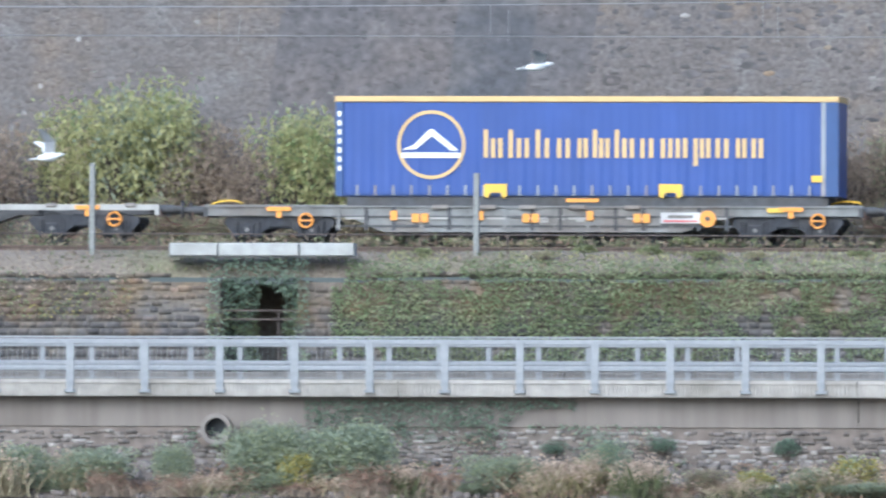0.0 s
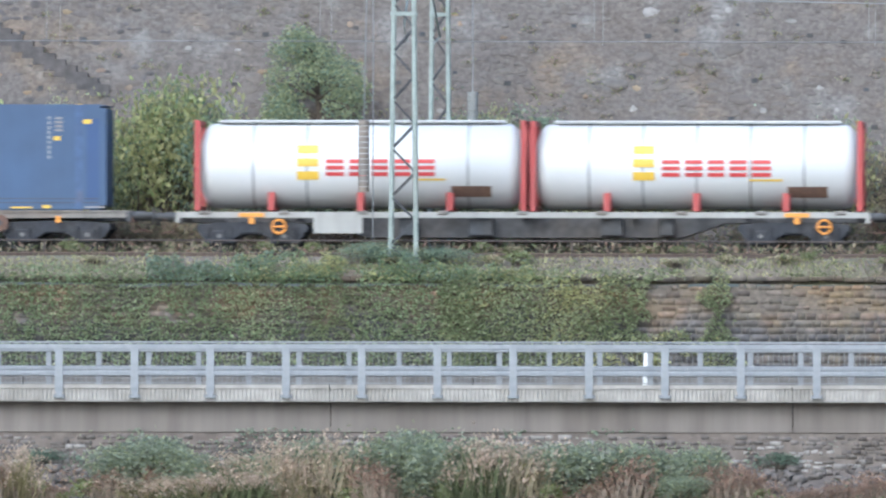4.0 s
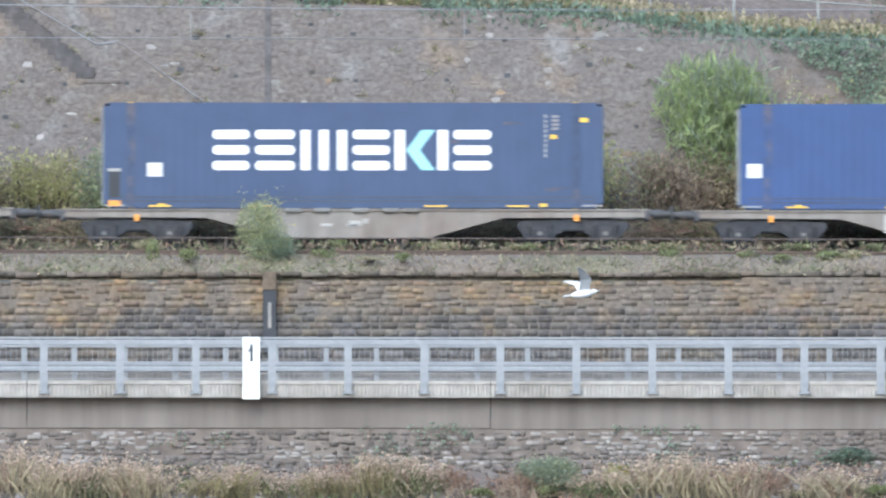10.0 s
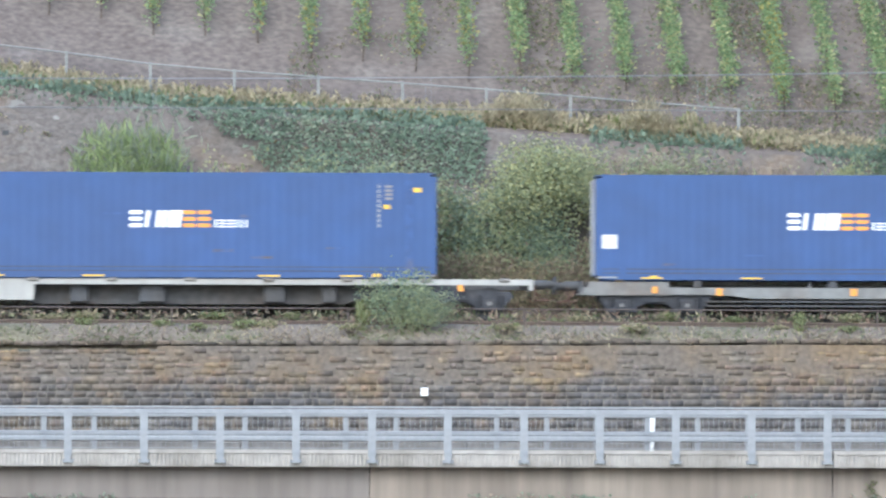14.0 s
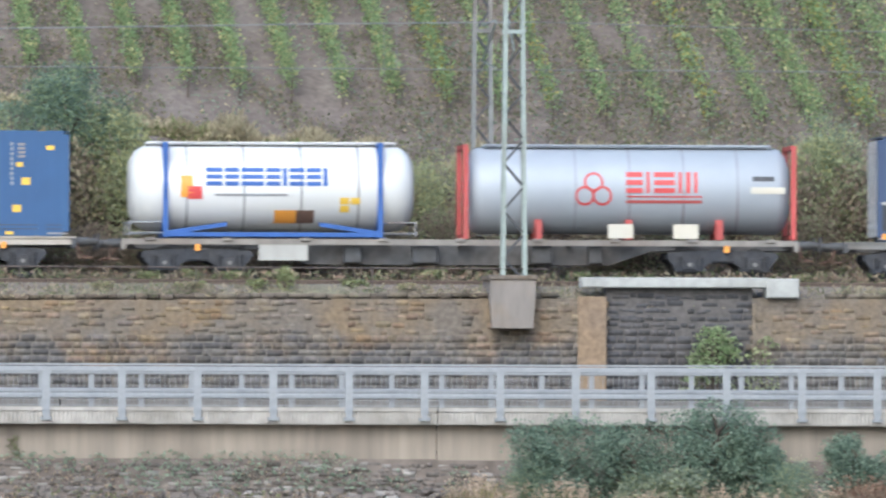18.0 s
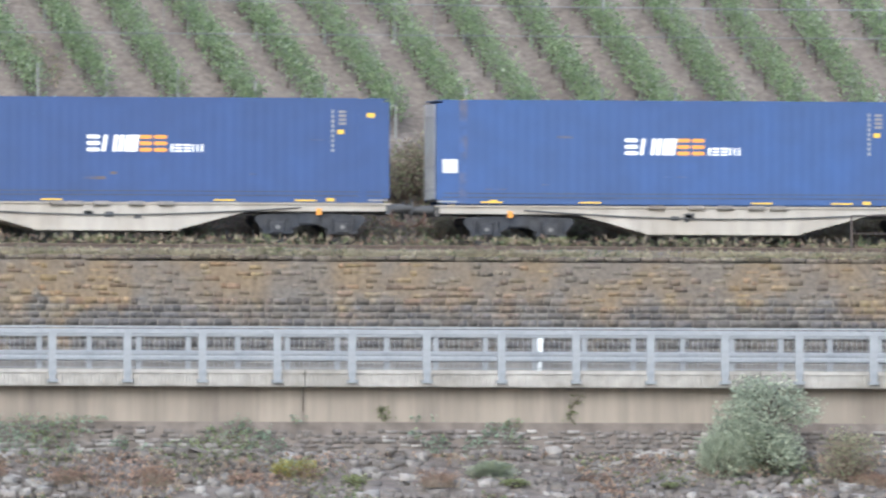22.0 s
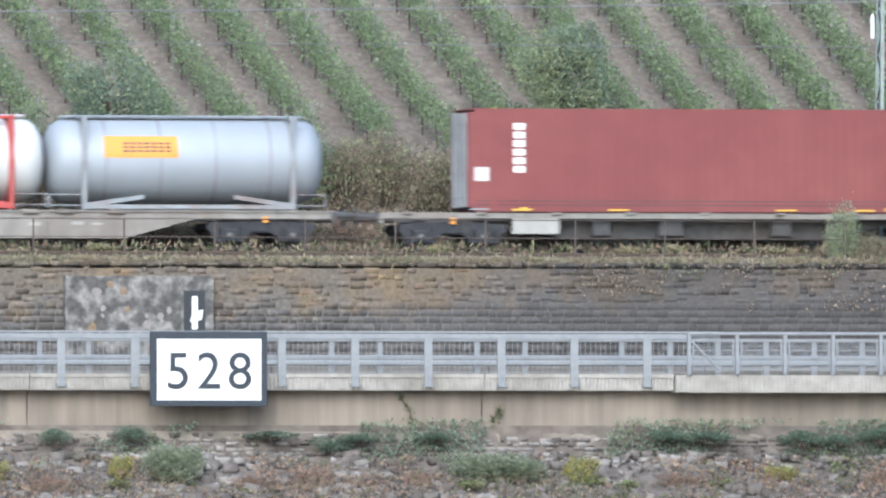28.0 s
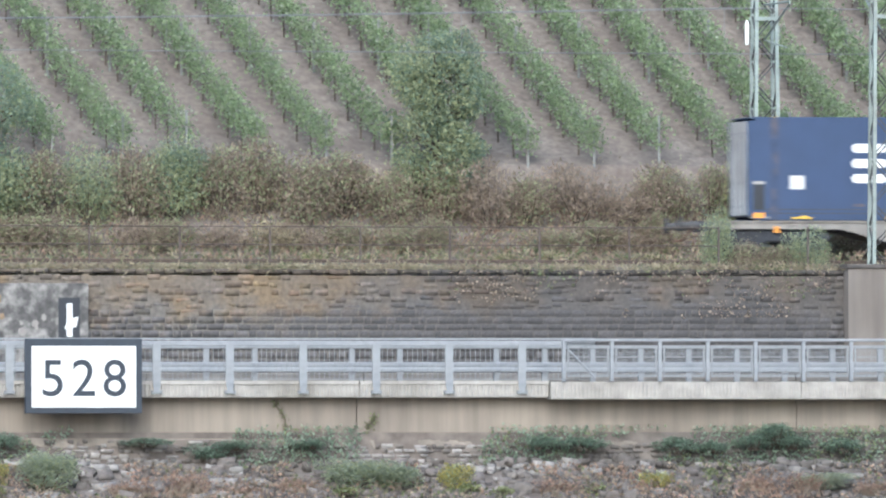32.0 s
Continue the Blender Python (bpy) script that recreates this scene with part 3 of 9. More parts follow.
def stones(rng, px, py, pz, w, h, d, lean=0.0, rough=0.06, flat=0.72):
    """Blocks with rounded fronts that face low y, standing at the given centres; arrays of vertices and triangles-or-quads."""
    n = len(px)
    base = np.array([(-1, 1, -1), (1, 1, -1), (1, 1, 1), (-1, 1, 1), (-1, -.35, -1), (1, -.35, -1), (1, -.35, 1), (-1, -.35, 1),
                     (-flat, -1, -flat), (flat, -1, -flat), (flat, -1, flat), (-flat, -1, flat)], float)
    q = np.array([(8, 9, 10, 11), (4, 5, 9, 8), (5, 6, 10, 9), (6, 7, 11, 10), (7, 4, 8, 11), (0, 1, 5, 4), (1, 2, 6, 5), (2, 3, 7, 6), (3, 0, 4, 7)])
    v = base[None] * np.stack([w, d, h], 1)[:, None, :] * 0.5
    jit = rng.normal(size=v.shape) * np.stack([w, d, h], 1)[:, None, :] * rough
    jit[:, :4] *= 0 if rough < 0.1 else 1
    v = v + jit
    if lean:
        v[:, :, 1] += v[:, :, 2] * lean
    v = v + np.stack([px, py, pz], 1)[:, None, :]
    f = (q[None] + 12 * np.arange(n)[:, None, None]).reshape(-1, 4)
    return v.reshape(-1, 3), f


def flags(rng, px, py, pz, w, h, proud, lean=0.0):
    """Flat, six-cornered rubble stones whose faces stand a little proud of the plane y = py (+ lean * height)."""
    n = len(px)
    ang = np.linspace(0, 2 * np.pi, 6, endpoint=False)[None] + rng.uniform(-0.35, 0.35, (n, 6)) + 0.3
    rad = rng.uniform(0.72, 1.12, (n, 6))
    a, b = np.cos(ang) * rad * w[:, None] * 0.5, np.sin(ang) * rad * h[:, None] * 0.5
    tilt = rng.normal(size=(n, 1)) * 0.02
    out = []
    for s, off in ((1.0, 0.03 + 0 * a), (1.0, -proud[:, None] * 0.4 + 0 * a), (0.88, -proud[:, None] + a * tilt)):
        out.append(np.stack([a * s + px[:, None], off + b * s * lean + py[:, None], b * s + pz[:, None]], 2))
    v = np.concatenate(out, 1)
    q = [(12, 13, 14, 15), (15, 16, 17, 12)]
    for k in (0, 6):
        q += [(k + i, k + (i + 1) % 6, k + 6 + (i + 1) % 6, k + 6 + i) for i in range(6)]
    return v.reshape(-1, 3), (np.array(q)[None] + 18 * np.arange(n)[:, None, None]).reshape(-1, 4)


# ---------------------------------------------------------------- the plan
# x runs along the railway to the right, y away from the river, z up; z = 0 is the edge of the river road.
LEFT, RIGHT = -96.0, 150.0


def track_z(x):
    """Top of the far rails: they fall a little to the right."""
    return 3.80 - 0.0017 * (x + 15)


EDGE = [(-96, 12.6), (-14, 12.2), (-7, 11.3), (-2, 10.75), (1, 10.68), (6, 10.4), (10.5, 9.8), (19, 9.2), (26, 8.65), (31, 8.3), (36, 7.3), (41, 6.5), (150, 6.3)]


def slope_top(x):
    """Height of the upper edge of the stone-faced slope; right of it, of the bushy bank."""
    return float(np.interp(x, [a for a, b in EDGE], [b for a, b in EDGE]))


def slope_line(x):
    """Section of the hillside at x: pairs of y and z."""
    zt = slope_top(x)
    yt = 28.0 + (zt - 5.2) * 0.5
    rise = 0.62
    return [(25.4, track_z(x) - 0.1), (26.3, track_z(x) + 0.35), (28.0, 5.2), (yt, zt), (yt + 1.6, zt + 0.45), (yt + 12, zt + 0.45 + 10.4 * rise),
            (yt + 60, zt + 58 * rise), (yt + 300, zt + 170)]


def hill(x, y):
    s = slope_line(x)
    return float(np.interp(y, [a for a, b in s], [b for a, b in s]))


# ---------------------------------------------------------------- ground, river, road
def build_ground():
    xs = list(range(-400, -96, 38)) + list(np.arange(LEFT, RIGHT + 1, 2.0)) + list(range(190, 520, 40))
    rng = np.random.default_rng(4)
    # hillside in one sheet
    v, f = [], []
    cols = 0
    for x in xs:
        s = slope_line(x)
        pts = []
        for (a, b), (c, d) in zip(s, s[1:]):
            n = 6 if c - a < 20 else 8
            pts += [(a + (c - a) * k / n, b + (d - b) * k / n) for k in range(n)]
        pts.append(s[-1])
        cols = len(pts)
        for k, (a, b) in enumerate(pts):
            v.append((x, a, b + (0.06 * rng.normal() if 2 < k < 11 or 19 < k < 50 else 0)))
    for i in range(len(xs) - 1):
        for k in range(cols - 1):
            f.append((i * cols + k, (i + 1) * cols + k, (i + 1) * cols + k + 1, i * cols + k + 1))
    tagged(new("hillside_ground", fast_mesh("hillside_ground", v, f, "soil", True)), "steep brown hillside soil between the vine rows", "hillside", kind="structure")
    # track bed
    sec = [(15.3, -0.95), (15.62, -0.56), (16.4, -0.26), (17.1, -0.20), (19.9, -0.20), (20.6, -0.22), (21.2, -0.12), (24.2, -0.12), (25.4, -0.1)]
    v, f = [], []
    for x in xs:
        for y, dz in sec:
            v.append((x, y, track_z(x) + dz + 0.02 * rng.normal()))
    c = len(sec)
    f = [(i * c + k, (i + 1) * c + k, (i + 1) * c + k + 1, i * c + k + 1) for i in range(len(xs) - 1) for k in range(c - 1)]
    tagged(new("track_bed_ground", fast_mesh("track_bed_ground", v, f, "ballast", True)), "brown ballast bed with weeds beside the tracks", "track bed", kind="structure")
    # river bank below the road
    sec = [(0.85, -1.0), (0.6, -2.15), (-1.2, -2.55), (-4.0, -3.4), (-8, -5.0), (-15, -6.6), (-40, -9)]
    v = []
    for x in xs:
        for k, (y, z) in enumerate(sec):
            v.append((x, y + (0.08 * rng.normal() if k > 1 else 0), z + (0.03 * rng.normal() if k > 1 else 0)))
    c = len(sec)
    f = [(i * c + k + 1, (i + 1) * c + k + 1, (i + 1) * c + k, i * c + k) for i in range(len(xs) - 1) for k in range(c - 1)]
    tagged(new("river_bank_ground", fast_mesh("river_bank_ground", v, f, "bank_soil", True)), "brown soil and rubble of the river bank", "bank", kind="structure")
    g = Geo().box(-420, 520, 0.5, 15.1, -0.6, -0.03)
    tagged(part("road", g, "asphalt"), "grey asphalt river road behind the railing", "road", kind="structure")
    for a in range(-96, 150, 6):
        g = Geo().box(a + 0.008, a + 5.992, 4.9, 5.25, -0.03, 0.25, 0.02)
        tagged(part("kerb", g, "kerb"), "low grey concrete kerb beside the road", "kerb", "kerb stones", kind="structure")
    g = Geo()
    g.add([(-2500, -485, -6.2), (2500, -485, -6.2), (2500, -6, -6.2), (-2500, -6, -6.2)], [(0, 1, 2, 3)])
    tagged(part("river_water", g, "water"), "calm grey-green river water", "water", kind="structure")
    g = Geo().box(-2500, 2500, -900, -484.5, -8, -6.05)
    tagged(part("near_bank_ground", g, "bank_soil"), "near river bank on which the viewer stands", "bank", kind="structure")


# ---------------------------------------------------------------- road edge: slab, beam, railings
SPLIT = 106.1          # the railing changes here
JOINTS = [-82.3, -70.1, -57.9, -45.7, -33.5, -21.3, -9.1, 3.1, 15.3, 27.5, 39.7, 51.9, 64.1, 76.3, 88.5, 100.9, 113.0, 125.2, 137.4]


def build_road_edge():
    # ribbed edge slabs, one between each pair of joints
    ends = [LEFT] + JOINTS + [RIGHT]
    for a, b in zip(ends, ends[1:]):
        cut = [a, b] if not a < SPLIT < b else [a, SPLIT, b]
        for p, q in zip(cut, cut[1:]):
            right = p >= SPLIT - 0.01
            y0, z0, z1 = (-0.25, -0.50, -0.03) if right else (0.0, -0.45, 0.0)
            g = Geo().box(p + 0.012, q - 0.012, y0 + 0.03, 0.9, z0, z1)
            x = p + 0.05
            while x < q - 0.06:
                g.box(x, x + 0.06, y0, y0 + 0.035, z0 + 0.02, z1 - (0.02 if right else 0.10), 0.012)
                x += 0.11
            if not right:
                g.box(p + 0.012, q - 0.012, y0 - 0.015, y0 + 0.04, z1 - 0.10, z1 + 0.002)
            tagged(part("edge_slab", g, "concrete_slab"), "pale ribbed concrete edge slab of the road", "concrete slab", "edge slabs", kind="structure")
    for a, b in zip(ends, ends[1:]):
        g = Geo().prism([(0.42, -0.46), (0.42, -1.24 - 0.0034 * max(0.0, (a + b) / 2)), (1.3, -1.8), (1.3, -0.46)], a + 0.015, b - 0.015)
        tagged(part("support_beam", g, "concrete_beam" if b < 17 else "concrete_warm"), "stained brown concrete support wall under the road edge", "concrete wall", "support walls", kind="structure")
    # front railing in panels of 2 m
    first = -56.67 + (652 - 784) / 66.6
    k0 = int((LEFT - first) / 2.0)
    xs = [first + 2.0 * k for k in range(k0, 200) if first + 2.0 * k < SPLIT - 0.2]
    post = Geo()
    post.prism([(-0.105, 1.02), (0.105, 1.02), (0.105, -0.12), (0.06, -0.34), (-0.06, -0.34), (-0.105, -0.12)], -0.075, -0.055, "y")
    post.box(-0.012, 0.012, -0.06, 0.05, -0.2, 1.02).box(-0.105, 0.105, 0.045, 0.06, -0.05, 1.0)
    pm = post.mesh("post", "galvanised")
    foot = Geo().box(-0.15, 0.15, -0.07, -0.015, -0.36, -0.26, 0.01).mesh("base_plate", "galvanised_dull")
    g = Geo().box(0, 2.0, -0.05, 0.05, 0.93, 1.07, 0.015)
    hm = g.mesh("handrail", "galvanised")
    tm = Geo().box(0, 2.0, -0.03, 0.03, 1.10, 1.145).mesh("top_rail", "galvanised")
    bm_ = Geo().box(0.11, 1.89, -0.03, -0.005, 0.03, 0.055).mesh("lower_rail", "galvanised_dull")
    bars = Geo()
    for i in range(13):
        x = 0.17 + i * 0.1383
        bars.box(x - 0.005, x + 0.005, -0.026, -0.010, 0.05, 0.94)
    bars = bars.mesh("bar_grille", "galvanised_dull")
    for x in xs:
        t = thing("railing_panel", "galvanised steel railing panel with thin upright bars on the road edge", "railing", "road railing panels", at=pose(x, 0, 0))
        for nm, me in (("post", pm), ("base_plate", foot), ("handrail", hm), ("top_rail", tm), ("lower_rail", bm_), ("bar_grille", bars)):
            ob = piece(nm, me, t, Matrix())
            if nm == "bar_grille":
                ob["kind"] = "stuff"
    # newer railing to the right, with mesh frames
    pm2 = Geo().box(-0.05, 0.05, -0.30, -0.20, -0.03, 1.10, 0.01).mesh("post", "galvanised")
    hm2 = Geo().box(0, 1.32, -0.31, -0.19, 1.05, 1.13, 0.015).mesh("handrail", "galvanised")
    fr = Geo().box(0.09, 1.24, -0.27, -0.24, 0.90, 0.95).box(0.09, 1.24, -0.27, -0.24, 0.10, 0.15).box(0.09, 0.14, -0.27, -0.24, 0.15, 0.90).box(1.19, 1.24, -0.27, -0.24, 0.15, 0.90)
    fr.box(0.14, 1.19, -0.262, -0.248, 0.62, 0.65)
    fr = fr.mesh("frame", "galvanised_dull")
    net = Geo()
    for i in range(34):
        net.box(0.165 + i * 0.0305, 0.171 + i * 0.0305, -0.258, -0.250, 0.15, 0.90)
    net = net.mesh("bar_grille", "galvanised")
    x = SPLIT + 0.35
    k = 0
    while x < RIGHT - 2:
        t = thing("railing_panel", "newer galvanised steel railing panel with a framed grille", "railing", "newer railing panels", at=pose(x, 0, 0))
        for nm, me in (("post", pm2), ("handrail", hm2), ("frame", fr), ("bar_grille", net)):
            ob = piece(nm, me, t, Matrix())
            if nm == "bar_grille":
                ob["kind"] = "stuff"
        if k == 0:
            part("brace", Geo().tube((0.0, -0.28, 0.95), (0.85, -0.28, 0.08), 0.03), "galvanised", t)
        x += 1.32
        k += 1
    # guard rail further back on the road
    gp = Geo().box(-0.07, 0.07, -0.02, 0.10, -0.03, 0.98).box(-0.09, 0.09, -0.04, -0.02, 0.2, 0.55)
    gp = gp.mesh("post", "galvanised_dull")
    bp = [(-0.07, 0.265), (-0.10, 0.28), (-0.10, 0.36), (-0.085, 0.385), (-0.085, 0.415), (-0.10, 0.44), (-0.10, 0.52), (-0.07, 0.535), (-0.03, 0.535), (-0.03, 0.27)]
    beam = Geo().prism(bp, 0, 4.0).mesh("beam", "galvanised")
    tr = Geo().box(0, 4.0, -0.04, 0.06, 0.90, 0.98, 0.015).mesh("top_rail", "galvanised_dull")
    x = -96.3
    while x < RIGHT - 4:
        t = thing("guard_rail", "galvanised steel guard rail with a corrugated beam beside the road", "guard rail", "guard rail lengths", at=pose(x, 3.7, 0))
        piece("beam", beam, t, Matrix())
        piece("top_rail", tr, t, Matrix())
        for i in range(3):
            piece("post", gp, t, pose(0.4 + i * 4 / 3, 0, 0))
        x += 4.0


# ---------------------------------------------------------------- retaining wall below the railway
def wall_top(x):
    return float(np.interp(x, [-96, -66.2, -66.1, -60.7, -60.6, 10, 30, 48, 60, 150], [3.05, 3.05, 2.95, 2.95, 3.1, 3.1, 3.2, 3.32, 3.28, 3.2]))


HOLES = [(-64.55, -62.40, 3.05), (45.5, 49.5, 3.2)]     # a culvert and a walled-up recess: from, to, height


def build_retaining_wall():
    rng = np.random.default_rng(11)
    w = thing("retaining_wall", "long retaining wall of dark and ochre stone blocks below the railway", "stone wall", kind="structure")
    g = Geo()
    cuts = [-400, -96, HOLES[0][0], HOLES[0][1], 10, 14, 18, 22, 26, 30, 34, 38, 42, HOLES[1][0], HOLES[1][1], 54, 60, 90, 150, 520]
    for a, b in zip(cuts, cuts[1:]):
        deep = (a, b) == HOLES[0][:2]
        if (a, b) == HOLES[1][:2]:
            continue
        y0 = 18.5 if deep else 15.06
        za, zb = wall_top(max(a, -96) + 0.01) - 0.16, wall_top(min(b, 150) - 0.01) - 0.16
        zb = min(za, zb)
        g.prism([(y0, -0.4), (y0 + (0 if deep else 0.1), zb), (16.2 if not deep else 19, zb), (16.2 if not deep else 19, -0.4)], a, b)
    part("mortar", g, "mortar", w)
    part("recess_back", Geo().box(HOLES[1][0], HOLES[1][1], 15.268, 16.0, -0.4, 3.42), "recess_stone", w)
    # side cheeks of the culvert and of the recess
    g = Geo()
    for a, b, h in HOLES:
        for x in (a, b):
            g.box(x - 0.01, x + 0.06 if x == b else x + 0.01, 15.08, 18.6 if h < 3.1 else 16.0, -0.4, h - 0.2)
    part("cheek", g, "stone_dark", w)
    # courses of blocks; those nearest the end are single pieces
    single, rest, inner = [], [], []
    z = -0.05
    row = 0
    while z < 3.25:
        h = 0.195 + 0.02 * math.sin(row * 2.1)
        x = LEFT + rng.uniform(0, 0.4)
        while x < 140:
            wd = rng.uniform(0.18, 0.50)
            top = wall_top(x) - 0.18 if not HOLES[1][0] < x + wd / 2 < HOLES[1][1] else 3.52
            inside = any(a - wd / 2 < x + wd / 2 < b + wd / 2 for a, b, _ in HOLES[:1])
            if z + h < top + 0.05 and not inside:
                rec = HOLES[1][0] < x + wd / 2 < HOLES[1][1]
                y = 15.288 if rec else 15.094 + 0.03 * (z + h / 2)
                hh = h - rng.uniform(0.018, 0.045)
                worn = z + 0.35 * noise.noise((x * 0.25, 4.0, 2.0)) > 2.0      # the upper courses are smeared over with mortar
                item = (x + wd / 2, y + 0.004 + rng.uniform(-0.005, 0.005) + (rng.uniform(-0.002, 0.020) if worn else 0), z + h / 2 + rng.uniform(-0.02, 0.02) * (2 if worn else 0.5), wd - rng.uniform(0.02, 0.05), hh * (rng.uniform(0.6, 1.0) if worn else 1), 0.08)
                (inner if rec else single if 100.5 < x < 117.2 and 1.1 < z < 2.9 else rest).append(item)
            x += wd
        z += h
        row += 1
    rest += single[300:]
    r = np.array(rest)
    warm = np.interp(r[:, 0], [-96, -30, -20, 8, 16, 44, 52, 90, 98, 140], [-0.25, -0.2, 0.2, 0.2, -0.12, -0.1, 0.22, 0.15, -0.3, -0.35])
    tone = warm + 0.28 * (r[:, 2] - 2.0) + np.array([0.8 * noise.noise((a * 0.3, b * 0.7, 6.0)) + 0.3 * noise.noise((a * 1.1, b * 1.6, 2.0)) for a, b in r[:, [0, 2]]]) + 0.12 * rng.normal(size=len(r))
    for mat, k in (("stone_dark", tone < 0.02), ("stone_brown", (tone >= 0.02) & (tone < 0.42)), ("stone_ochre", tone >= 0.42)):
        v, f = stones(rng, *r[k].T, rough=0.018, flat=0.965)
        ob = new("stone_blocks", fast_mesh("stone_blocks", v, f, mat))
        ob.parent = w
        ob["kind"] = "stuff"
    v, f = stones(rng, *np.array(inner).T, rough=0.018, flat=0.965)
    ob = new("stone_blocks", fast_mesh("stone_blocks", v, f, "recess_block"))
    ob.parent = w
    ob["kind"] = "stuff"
    kinds = []
    for k in range(9):
        v, f = stones(rng, np.zeros(1), np.zeros(1), np.zeros(1), np.ones(1), np.ones(1), np.ones(1), rough=0.018, flat=0.965)
        kinds.append(fast_mesh("stone_block", v, f, "stone_piece"))
    for k, (x, y, z, a, b, d) in enumerate(single[:300]):
        piece("stone_block", kinds[k % 9], w, Matrix.Translation((x, y, z)) @ Matrix.Diagonal((a, d, b, 1)))
    # coping stones
    a = []
    x = LEFT
    while x < 140:
        wd = rng.uniform(0.25, 0.7)
        if not any(q - 1.6 < x < r + 1.4 for q, r, _ in HOLES):
            a.append((x + wd / 2, 15.435 + rng.uniform(-0.015, 0.02), wall_top(x + wd / 2) - 0.085 + rng.uniform(-0.02, 0.02), wd - rng.uniform(0.01, 0.04), rng.uniform(0.10, 0.15), 0.55))
        x += wd
    v, f = stones(rng, *np.array(a).T, rough=0.02, flat=0.985)
    ob = new("coping", fast_mesh("coping", v, f, "coping"))
    ob.parent = w
    ob["kind"] = "stuff"
    # bridge edge beams over the culvert and the recess
    for k, (a, b) in enumerate([(-65.93, -64.6), (-64.57, -62.37), (-62.34, -60.85)]):
        tagged(part("culvert_edge_beam", Geo().box(a, b, 14.85, 15.6, 3.50, 3.86, 0.03), "concrete_white"), "white concrete edge beam over the culvert", "edge beam", "culvert edge beams", kind="structure")
    g = Geo().box(44.8, 49.9, 14.95, 15.75, 3.42, 3.70, 0.03).box(49.85, 50.75, 14.9, 15.75, 3.15, 3.68, 0.03)
    tagged(part("recess_edge_beam", g, "concrete_white"), "pale concrete edge beam over the walled-up recess", "edge beam", kind="structure")
    tagged(part("recess_pier", Geo().box(44.72, 45.5, 15.02, 15.3, -0.1, 3.18, 0.02), "slope_ochre"), "ochre stone pier beside the walled-up recess", "pier", kind="structure")
    # bars across the culvert mouth
    g = Geo()
    for x in (-64.5, -62.95, -62.45):
        g.box(x - 0.02, x + 0.02, 15.1, 15.14, 0.0, 2.05)
    for z in (1.78, 2.02):
        g.box(-64.55, -62.40, 15.1, 15.14, z - 0.02, z + 0.02)
    tagged(part("culvert_gate", g, "fence_steel"), "dark steel bars across the mouth of the culvert", "gate")


